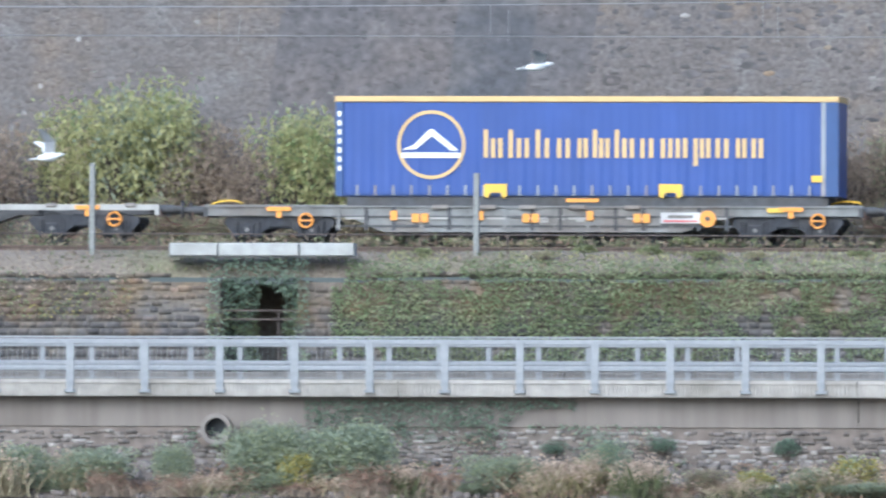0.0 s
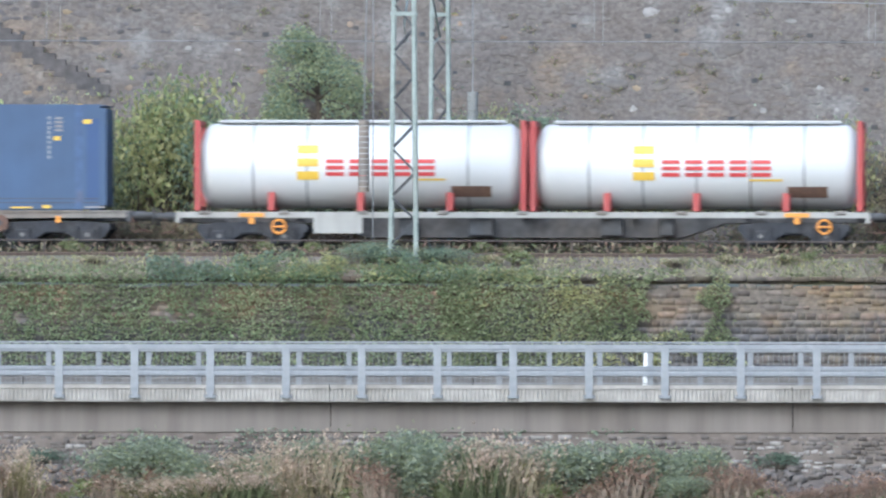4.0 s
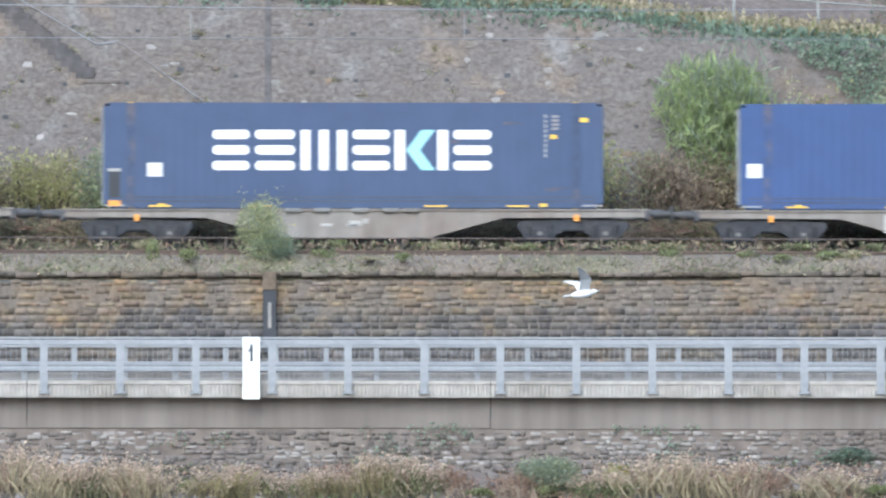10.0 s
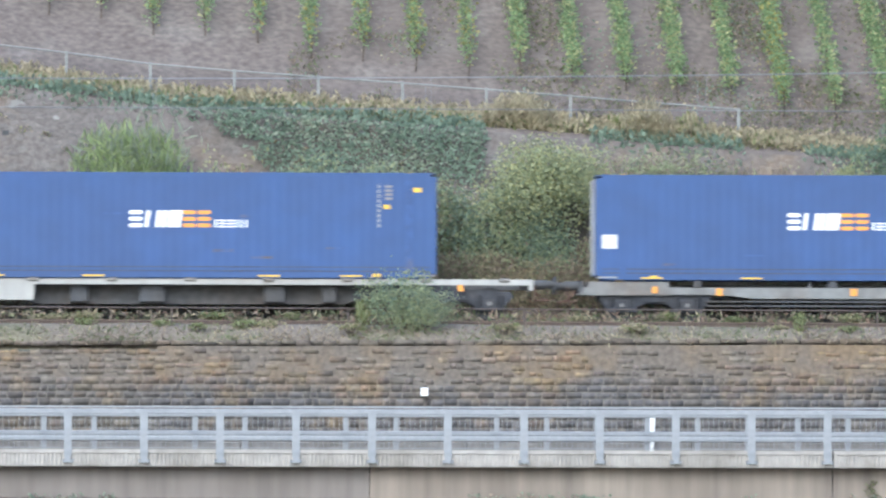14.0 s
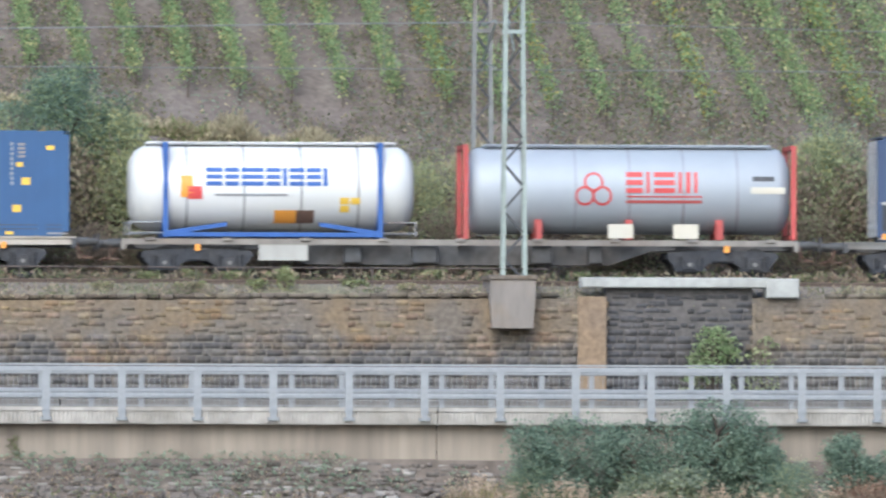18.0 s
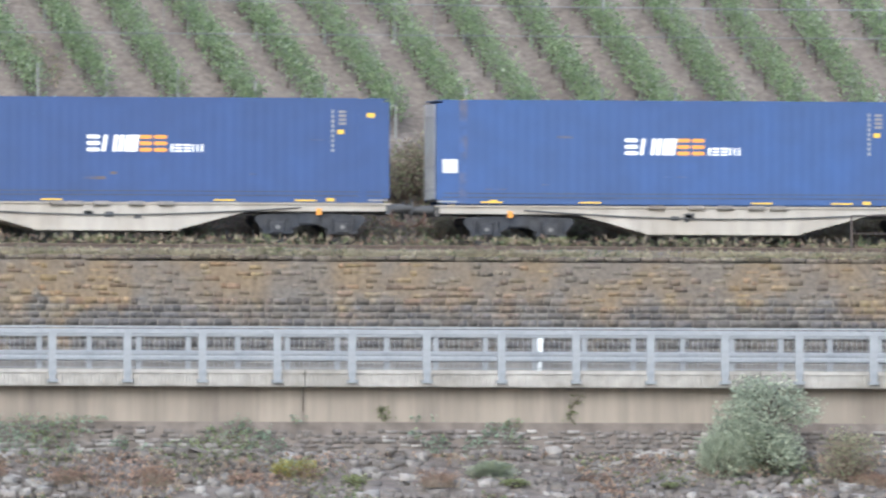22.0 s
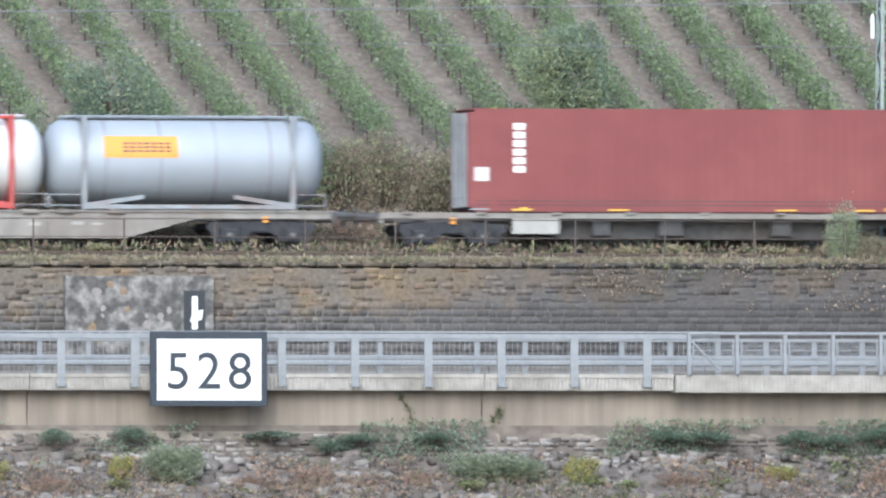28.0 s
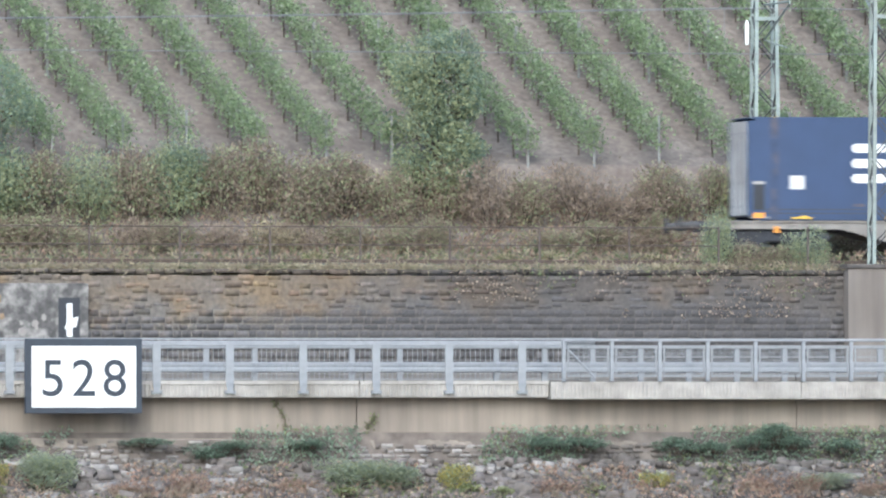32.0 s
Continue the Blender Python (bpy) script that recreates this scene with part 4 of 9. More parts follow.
# ---------------------------------------------------------------- stone-faced slope behind the tracks
def build_slope_facing():
    rng = np.random.default_rng(21)
    w = thing("slope_facing", "steep slope faced with rough grey-brown rubble stone behind the tracks", "stone slope", kind="structure")
    rows, tone = [], []
    for x in np.arange(LEFT, 35.5, 0.30):
        zt = slope_top(x)
        z = 5.3
        while z < min(zt - 0.05, 12.0):
            if rng.random() < 0.80:
                xx, zz = x + rng.uniform(-0.15, 0.15), z + rng.uniform(-0.09, 0.09)
                big = 1.0 + 0.8 * (rng.random() < 0.06)
                rows.append((xx, 27.98 + (zz - 5.2) * 0.5, zz, rng.uniform(0.16, 0.40) * big, rng.uniform(0.10, 0.22) * big, rng.uniform(0.002, 0.015)))
                low = 0.5 if 6.6 < z < 7.9 and noise.noise((x * 0.13, 2.0, 8.0)) > 0.05 else 0
                tone.append(0.55 * noise.noise((x * 0.12, z * 0.25, 3.0)) + 0.3 * noise.noise((x * 0.9, z * 1.1, 5.0)) + 0.42 * rng.normal() + low)
            z += 0.20
    a, tone = np.array(rows), np.array(tone)
    bay = (a[:, 0] > -65.2 + 0.08 * (a[:, 2] - 5)) & (a[:, 0] < -56.4 + 0.12 * (a[:, 2] - 5))
    grey = (a[:, 0] < -38) & (a[:, 0] > -60) & (rng.random(len(a)) < np.interp(a[:, 0], [-60, -50, -38], [0.6, 0.5, 0.0])) & ~bay
    rest = ~bay & ~grey
    keep = {"slope_slate": bay | grey, "slope_stone": (tone > -0.98) & (tone < 0.95) & rest, "slope_ochre": (tone <= -0.98) & rest, "slope_pale": (tone >= 0.95) & rest}
    single = np.nonzero((a[:, 0] > -30.0) & (a[:, 2] > 6.8) & (a[:, 2] < 9.8) & keep["slope_stone"])[0]
    single = single[np.argsort(a[single, 0])][:300]
    pieces = []
    for i in range(10):
        v, f = flags(rng, np.zeros(1), np.zeros(1), np.zeros(1), np.full(1, 0.28), np.full(1, 0.16), np.full(1, 0.012), lean=0.5)
        pieces.append(fast_mesh("rubble_stone", v, f, "slope_piece"))
    for i, q in enumerate(single):
        piece("rubble_stone", pieces[i % 10], w, pose(*a[q, :3]) @ Matrix.Scale(float(a[q, 3]) / 0.28, 4))
    for k in keep.values():
        k[single] = False
    for mat, k in keep.items():
        v, f = flags(rng, *a[k].T, lean=0.5)
        ob = new("rubble_stones", fast_mesh("rubble_stones", v, f, mat))
        ob.parent = w
        ob["kind"] = "stuff"
    g = Geo()
    for x0 in np.arange(LEFT, 35.9, 2.0):
        p = []
        for x in (x0, x0 + 2.0):
            zt = slope_top(x)
            p += [(x, 27.98, 5.2), (x, 27.98 + (zt - 5.2) * 0.5, zt)]
        g.add(p, [(0, 2, 3, 1)])
    part("bedding", g, "slope_mortar", w)
    # Thin dark strip marks the upright seam line in the facing.
    part("corner_quoin", Geo().prism([(27.84, 5.0), (31.34, 12.0), (31.6, 12.0), (28.1, 5.0)], -3.02, -2.84), "slope_slate", w)
    # Flat panels give the bay its darker tone, darkest in the middle.
    for x0, x1, mat, d in ((-65.2, -60.2, "slope_slate", 0.0), (-58.1, -56.4, "slope_slate", 0.0), (-60.2, -58.1, "slate_dark", 0.012)):
        g = Geo().add([(x0, 27.974 - d, 5.2), (x1, 27.974 - d, 5.2), (x1 + 0.7, 31.474 - d, 12.2), (x0 + 0.5, 31.474 - d, 12.2)], [(0, 1, 2, 3)])
        part("slate_bay", g, mat, w)
    # dark raised blocks paint the shade in weep holes; tufts root in the joints
    g = Geo()
    for x in np.arange(-44, 16, 1.55):
        for z in np.arange(6.3, 11.2, 1.25):
            xx, zz = x + rng.uniform(-0.5, 0.5), z + rng.uniform(-0.3, 0.3)
            if zz < slope_top(xx) - 0.5 and rng.random() < 0.7:
                y = 27.98 + (zz - 5.2) * 0.5
                s = rng.uniform(0.05, 0.10)
                g.box(xx - s, xx + s, y - 0.045, y + 0.1, zz - s * 0.7, zz + s * 0.7)
    part("weep_hole", g, "under", w)["kind"] = "stuff"
    n = 260
    cx = rng.uniform(-44, 20, n)
    cz = rng.uniform(5.8, 11.0, n)
    ok = np.array([b < slope_top(a) - 0.3 for a, b in zip(cx, cz)])
    c = np.repeat(np.stack([cx, 27.94 + (cz - 5.2) * 0.5, cz], 1)[ok], 26, 0)
    c = c + rng.normal(size=c.shape) * (0.10, 0.02, 0.055)
    t = thing("slope_tufts", "small dry and green tufts rooted in the joints of the slope facing", "weeds", kind="stuff")
    for mat, k in (("weed_brown", slice(0, None, 2)), ("grass_green", slice(1, None, 2))):
        ob = new("weed_blades", leaf_mesh("weed_blades", c[k], 0.07, mat, rng, 0.4, 1.3, 0.25))
        ob.parent = t


# ---------------------------------------------------------------- the train
SPEED = [(t, 16.8746 * t + 0.00159 * t * t) for t in range(0, 33, 2)]
RIDERS = []            # things that roll along: object, place at the start, height over the rail
TRACK_Y = 22.72        # axis of the far track


def rides(ob, x, dz=0.0, y=TRACK_Y):
    RIDERS.append((ob, x, y, dz))
    ob.matrix_basis = pose(x, y, track_z(x) + dz)
    return ob


BASE = {}


def shared(key, make):
    if key not in BASE:
        BASE[key] = make()
    return BASE[key]


def bogie(parent, x):
    """A two-axle bogie with cast side frames."""
    def side():
        g = Geo()
        for y in (-1.05, 0.97):
            g.prism([(-1.55, 0.66), (-1.48, 0.80), (-0.55, 0.84), (0.55, 0.84), (1.48, 0.80), (1.55, 0.66), (1.34, 0.40), (1.16, 0.26), (0.64, 0.26), (0.46, 0.42), (0.26, 0.52), (-0.26, 0.52), (-0.46, 0.42), (-0.64, 0.26), (-1.16, 0.26), (-1.34, 0.40)], y, y + 0.10, "y")
            for a in (-0.9, 0.9):
                g.box(a - 0.19, a + 0.19, y - 0.06, y + 0.16, 0.30, 0.62, 0.03)
                for s in (-0.3, 0.3):
                    for k in range(4):
                        g.tube((a + s, y + 0.05, 0.36 + k * 0.09), (a + s, y + 0.05, 0.42 + k * 0.09), 0.105, 8)
                    g.box(a + s - 0.13, a + s + 0.13, y - 0.04, y + 0.13, 0.28, 0.35)
            g.box(-0.32, 0.32, y - 0.03, y + 0.13, 0.54, 0.86, 0.02)
        g.box(-0.25, 0.25, -0.95, 0.95, 0.55, 0.85)
        g.box(-1.5, -1.42, -0.95, 0.95, 0.62, 0.76).box(1.42, 1.5, -0.95, 0.95, 0.62, 0.76)
        return g.mesh("side_frames", "bogie")

    def wheels():
        g = Geo()
        for y, s in ((-0.82, 1), (0.70, -1)):
            g.lathe([(y, 0.10), (y, 0.30), (y - 0.015, 0.32), (y - 0.015, 0.455), (y + 0.12, 0.46), (y + 0.12, 0.10)], "y", 22, (0, 0))
        g.tube((0, -0.95, 0), (0, 0.95, 0), 0.08, 10)
        return g.mesh("wheelset", "wheel")
    b = piece("bogie", shared("side", side), parent, pose(x, 0, 0), "dark cast-steel bogie")
    for a in (-0.9, 0.9):
        piece("wheelset", shared("wheels", wheels), b, pose(a, 0, 0.46))
    for a in (-0.9, 0.9):
        piece("axle_cap", shared("caps", caps), b, pose(a, 0, 0))
    return b


def caps():
    return Geo().tube((0, -1.14, 0.46), (0, -1.05, 0.46), 0.06, 10).mesh("axle_cap", "wagon_grey")


def buffers(parent, x, s):
    """Buffers, hook and hoses at a wagon's end; s: +1 faces right."""
    def make():
        g = Geo()
        g.lathe([(0, 0.13), (0.03, 0.12), (0.38, 0.12), (0.38, 0.095), (0.60, 0.095), (0.60, 0.235), (0.64, 0.235), (0.66, 0.15)], "x", 14, (0, 1.0))
        return g.mesh("buffer", "under")

    def hose():
        g = Geo()
        g.tube((0.02, -0.5, 0.9), (0.22, -0.5, 0.62), 0.03).tube((0.22, -0.5, 0.62), (0.5, -0.5, 0.55), 0.03).box(0, 0.5, -0.06, 0.06, 0.93, 1.03)
        return g.mesh("coupling_hook", "rust")

    def handle():
        g = Geo().tube((0.05, -1.2, 0.55), (0.05, -1.2, 0.95), 0.018).tube((0.05, -1.2, 0.55), (0.32, -1.2, 0.55), 0.018)
        return g.mesh("shunter_handle", "rust")
    m = pose(x, 0, 0, 0, 0, 0 if s > 0 else 180)
    for y in (-0.88, 0.88):
        piece("buffer", shared("buf", make), parent, m @ pose(0, y, 0))
    piece("coupling_hook", shared("hook", hose), parent, m)
    piece("shunter_handle", shared("hand", handle), parent, pose(x - (0 if s > 0 else 0.35), 0, 0))


def bar(parent, name, x0, x1, z0, z1, mat, y=-1.222, depth=0.012, label=""):
    """A flat patch of paint or a plate on the river side of a thing."""
    return part(name, Geo().box(x0, x1, y - depth, y, z0, z1), mat, parent, label)


DECK = 1.155


def wagon(x0, x1, style, colour, bogies=None, label="", marks=0):
    """A container wagon from x0 to x1 at the start. style: fish, shallow, low, flat or pocket."""
    c, L = (x0 + x1) / 2, x1 - x0 - 1.24
    w = thing("container_wagon", label, "wagon", "wagons of the freight train")
    rides(w, c)
    h = L / 2
    b = bogies or [-(h - 2.1), h - 2.1]
    rng = np.random.default_rng(int(abs(c) * 10))
    spans = [(-h, h)] if len(b) == 2 else [(-h, b[1] - 0.2), (b[1] + 0.2, h)]
    for k, (p, q) in enumerate(spans):
        l0 = p + (4.0 if k == 0 or len(b) == 2 else 2.0)
        l1 = q - (4.0 if k == len(spans) - 1 else 2.0)
        for y, nm in ((-1.16, "side_beam"), (1.10, "side_beam")):
            if style == "fish":
                prof = [(p, DECK - 0.03), (q, DECK - 0.03), (q, DECK - 0.25), (l1, DECK - 0.27), (l1 - 1.9, DECK - 0.78), (l0 + 1.9, DECK - 0.78), (l0, DECK - 0.27), (p, DECK - 0.25)]
            elif style == "shallow":
                prof = [(p, DECK - 0.03), (q, DECK - 0.03), (q, DECK - 0.22), (l1, DECK - 0.24), (l1 - 1.2, DECK - 0.56), (l0 + 1.2, DECK - 0.56), (l0, DECK - 0.24), (p, DECK - 0.22)]
            elif style == "low":
                prof = [(p, DECK - 0.20), (q, DECK - 0.20), (q, DECK - 0.40), (l1, DECK - 0.40), (l1 - 0.8, DECK - 0.50), (l0 + 0.8, DECK - 0.50), (l0, DECK - 0.40), (p, DECK - 0.40)]
            elif style == "pocket":
                prof = [(p, DECK + 0.0), (q, DECK + 0.0), (q, DECK - 0.30), (l1, DECK - 0.32), (l1 - 0.9, DECK - 0.72), (l0 + 0.9, DECK - 0.72), (l0, DECK - 0.32), (p, DECK - 0.30)]
            else:
                prof = [(p, DECK - 0.03), (q, DECK - 0.03), (q, DECK - 0.19), (p, DECK - 0.19)]
            ob = part(nm, Geo().prism(prof, y, y + 0.06, "y"), colour, w)
            if style not in ("flat", "low"):
                g = Geo().box(p, q, y - 0.05, y + 0.09, DECK - 0.07, DECK - 0.025)
                bot = prof[4][1]
                g.box(l0 + (1.9 if style == "fish" else 1.0), l1 - (1.9 if style == "fish" else 1.0), y - 0.05, y + 0.09, bot - 0.03, bot + 0.012)
                part("flange", g, colour, w)
        if style in ("fish", "shallow", "pocket"):
            n = 6
            for i in range(n):
                x = l0 + 2.1 + (l1 - l0 - 4.2) * i / (n - 1)
                part("web_stiffener", Geo().box(x - 0.02, x + 0.02, -1.19, -1.16, DECK - (0.74 if style != "shallow" else 0.5), DECK - 0.07), colour, w)
            for i in range(5):
                x = l0 + 2.4 + (l1 - l0 - 4.8) * i / 4 + rng.uniform(-0.2, 0.2)
                part("spigot_bracket", Geo().box(x - 0.22, x + 0.22, -1.27, -1.16, DECK - 0.12, DECK - 0.005, 0.02), "wagon_brown" if colour != "wagon_brown" else "wagon_grey", w)
            for i in range(4):
                x = l0 + 2.3 + (l1 - l0 - 5.0) * rng.random()
                z = DECK - 0.45 + rng.uniform(-0.08, 0.08)
                part("stencil_mark", Geo().box(x, x + rng.uniform(0.12, 0.4), -1.178, -1.16, z, z + rng.uniform(0.06, 0.16)), "under" if colour in ("wagon_cream", "wagon_light") else "wagon_light", w)
            if style == "fish" and len(b) == 3:
                # brake hose that sags along the beam
                pts = [(l0 - 1.5 + (l1 - l0 + 3) * i / 14, -1.20, DECK - 0.16 - 0.22 * math.sin(math.pi * i / 14)) for i in range(15)]
                g = Geo().pipe(pts, 0.022)
                part("brake_hose", g, "under", w)
        if style == "low":
            for x in (-6.1, -2.4, 2.4, 6.1):
                part("support_block", Geo().box(x - 0.12, x + 0.12, -1.18, -1.0, DECK - 0.2, DECK - 0.005, 0.02), "under", w)
                bar(w, "clamp", x + 0.5, x + 0.68, DECK - 0.42, DECK - 0.22, "orange", -1.165, 0.03, "small orange clamp")
            for z in (0.56, 0.68):
                part("lower_rail", Geo().box(l0 - 0.5, l1 + 0.5, -1.16, -1.10, DECK - z - 0.045, DECK - z), "under", w)
            for s in (-1, 1):
                part("deck_step", Geo().box(s * 8.0 - 1.1, s * 8.0 + 1.1, -1.17, -1.10, DECK - 0.42, DECK - 0.05), colour, w)
        deep = 0.72 if style in ("flat", "pocket") else 0.40
        g = Geo().prism([(p, DECK - 0.12), (q, DECK - 0.12), (q, DECK - 0.3), (l1, DECK - 0.32), (l1 - 1.2, DECK - deep), (l0 + 1.2, DECK - deep), (l0, DECK - 0.32), (p, DECK - 0.3)], -0.55, 0.55, "y")
        for i in range(7):
            x = p + 0.3 + (q - p - 0.6) * i / 6
            part("cross_bar", Geo().box(x - 0.06, x + 0.06, -1.1, 1.1, DECK - 0.2, DECK - 0.06), "sill", w)
        part("centre_sill", g, "sill", w)
        if style == "flat":
            for x, a in ((l0 + 2.4, 0.5), (l0 + 4.4, 0.7), (l1 - 3.1, 0.6), (l1 - 1.6, 0.4)):
                part("brake_box", Geo().box(x - a / 2, x + a / 2, -0.95, -0.6, DECK - 0.68, DECK - 0.2, 0.03), "under", w)
            bar(w, "data_plate", l0 - 0.2, l0 + 1.15, DECK - 0.62, DECK - 0.16, "wagon_light", -1.12, 0.03, "pale data panel hung below the deck edge")
            for i in range(9):
                x = p + 0.8 + (q - p - 1.6) * i / 8
                part("spigot_bracket", Geo().box(x - 0.14, x + 0.14, -1.22, -1.1, DECK - 0.10, DECK - 0.0, 0.02), "wagon_brown", w)
    for x in b:
        bogie(w, x)
    for x in (-h, h - 0.12):
        part("end_sill", Geo().box(x, x + 0.12, -1.2, 1.2, DECK - 0.33, DECK - 0.03), colour if style == "flat" else "under", w)
    buffers(w, h, 1)
    buffers(w, -h, -1)
    for x in (-h + 2.1, h - 2.0):
        bar(w, "brake_lever", x - 0.07, x + 0.07, DECK - 0.36, DECK - 0.18, "orange", -1.2, 0.03, "orange brake lever plate")
        if style in ("flat", "pocket") and x0 > -110:
            bar(w, "lever_arm", x - 0.34, x + 0.34, DECK - 0.17, DECK - 0.06, "orange", -1.225, 0.03, "orange lever arm")
            rim = Geo()
            for i in range(12):
                a, b = 2 * math.pi * i / 12, 2 * math.pi * (i + 1) / 12
                rim.tube((x + 0.75 + 0.19 * math.cos(a), -1.2, 0.72 + 0.19 * math.sin(a)), (x + 0.75 + 0.19 * math.cos(b), -1.2, 0.72 + 0.19 * math.sin(b)), 0.032, 5)
            rim.tube((x + 0.58, -1.2, 0.72), (x + 0.92, -1.2, 0.72), 0.028, 5)
            part("hand_wheel", rim, "orange", w, "orange hand wheel above the bogie")
    if style == "pocket":
        for x in (-3.35, -3.1, -0.28, -0.03, 2.80, 3.05):
            bar(w, "clamp", x, x + 0.2, DECK - 0.48, DECK - 0.24, "orange", -1.2, 0.04, "orange clamp box on the wagon's flank")
        for x in (-3.95, -1.55, 1.50):
            bar(w, "clamp", x, x + 0.18, DECK - 0.42, DECK - 0.16, "orange", -1.2, 0.03, "small orange clamp")
        bar(w, "flank_stripe", 6.5, 6.95, DECK - 0.2, DECK - 0.08, "yellow", -1.2, 0.02, "yellow stripe")
        for z in (0.30, 0.56):
            bar(w, "flank_rail", -5.6, 5.6, DECK - z - 0.05, DECK - z, "under", -1.165, 0.02)
        for i in range(15):
            x = -5.4 + i * 0.77
            bar(w, "flank_post", x - 0.05, x + 0.05, DECK - 0.70, DECK - 0.05, "under" if i % 3 else "wagon_grey", -1.165, 0.03)
        for i in range(9):
            x = -5.2 + i * 1.27 + 0.2 * math.sin(i * 2.3)
            bar(w, "stencil_mark", x, x + 0.5, DECK - 0.40, DECK - 0.34, "wagon_light", -1.19, 0.006)
        for s in (-1, 1):
            part("hose_bow", Geo().pipe([(s * 8.6 + 0.5 * math.cos(a * 0.4), -1.0 + 0.1 * a, DECK + 0.12 * math.sin(a * 0.45)) for a in range(8)], 0.03), "yellow", w, "yellow brake hose")
    if marks & 1:
        hx = h - (4.3 if style == "pocket" else 3.6)
        wheel = part("brake_wheel", Geo().tube((hx, -1.26, 0.78), (hx, -1.2, 0.78), 0.23, 16), "orange" if style == "pocket" else "rust", w, "round orange hand-brake wheel" if style == "pocket" else "round rust-brown hand-brake wheel")
        part("hub", Geo().tube((hx, -1.29, 0.78), (hx, -1.26, 0.78), 0.07, 10), "under", wheel)
    if marks & 2:
        sx = h - (5.6 if style == "pocket" else 6.4)
        bar(w, "sign_plate", sx, sx + 1.1, DECK - 0.50, DECK - 0.2, "door_pale", -1.22, 0.03, "white sign plate with red lines")
        bar(w, "sign_line", sx + 0.08, sx + 1.02, DECK - 0.46, DECK - 0.42, "crimson", -1.251, 0.004)
        bar(w, "sign_word", sx + 0.2, sx + 0.9, DECK - 0.36, DECK - 0.28, "wagon_grey", -1.251, 0.004)
    if marks & 4:
        bar(w, "sign_plate", -h + 5.2, -h + 6.4, DECK - 0.66, DECK - 0.14, "wagon_light", -1.18, 0.02, "pale paint panel")
    return w


def corrugated(L, z0, z1, y=-1.219, pitch=0.28, d=0.003):
    """A long trapezoidal steel wall from -L/2 to L/2, in the plane y."""
    v, f = [], []
    n = int(L / pitch)
    p = L / n
    for k in range(n):
        a = -L / 2 + k * p
        for t, dd in ((0.0, 0), (0.25, 0), (0.5, d), (0.75, d)):
            v += [(a + t * p, y + dd, z0), (a + t * p, y + dd, z1)]
    v += [(L / 2, y, z0), (L / 2, y, z1)]
    m = len(v) // 2
    f = [(2 * i, 2 * i + 2, 2 * i + 3, 2 * i + 1) for i in range(m - 1)]
    return v, f


def letters(parent, x, z, h, blocks, slant=0.0):
    """A haulier's emblem row as plain shapes: blocks are (width, gap, colour, shape)."""
    y = -1.219
    t = h * 0.225
    for w, gap, mat, shape in blocks:
        g = Geo()
        if shape == "bar":
            g.prism([(x, z), (x + w, z), (x + w + slant * h, z + h), (x + slant * h, z + h)], y - 0.008, y, "y")
        elif shape == "levels":      # three level bars with clipped corners
            for k in range(3):
                zz = z + k * (h - t) / 2
                c = t * 0.3
                g.prism([(x + c, zz), (x + w - c, zz), (x + w, zz + c), (x + w, zz + t - c), (x + w - c, zz + t), (x + c, zz + t), (x, zz + t - c), (x, zz + c)], y - 0.008, y, "y")
        elif shape == "comb":        # upright bars
            n = max(2, round(w / (t * 2.0)))
            for k in range(n):
                xx, o = x + k * (w - t) / (n - 1), slant * h
                g.prism([(xx, z), (xx + t, z), (xx + t + o, z + h), (xx + o, z + h)], y - 0.008, y, "y")
        elif shape == "chevron":
            g.prism([(x + w - t * 1.5, z), (x + w, z), (x + t * 1.5, z + h / 2), (x + w, z + h), (x + w - t * 1.5, z + h), (x, z + h / 2)], y - 0.008, y, "y")
        part("emblem_shape", g, mat, parent)
        x += w + gap


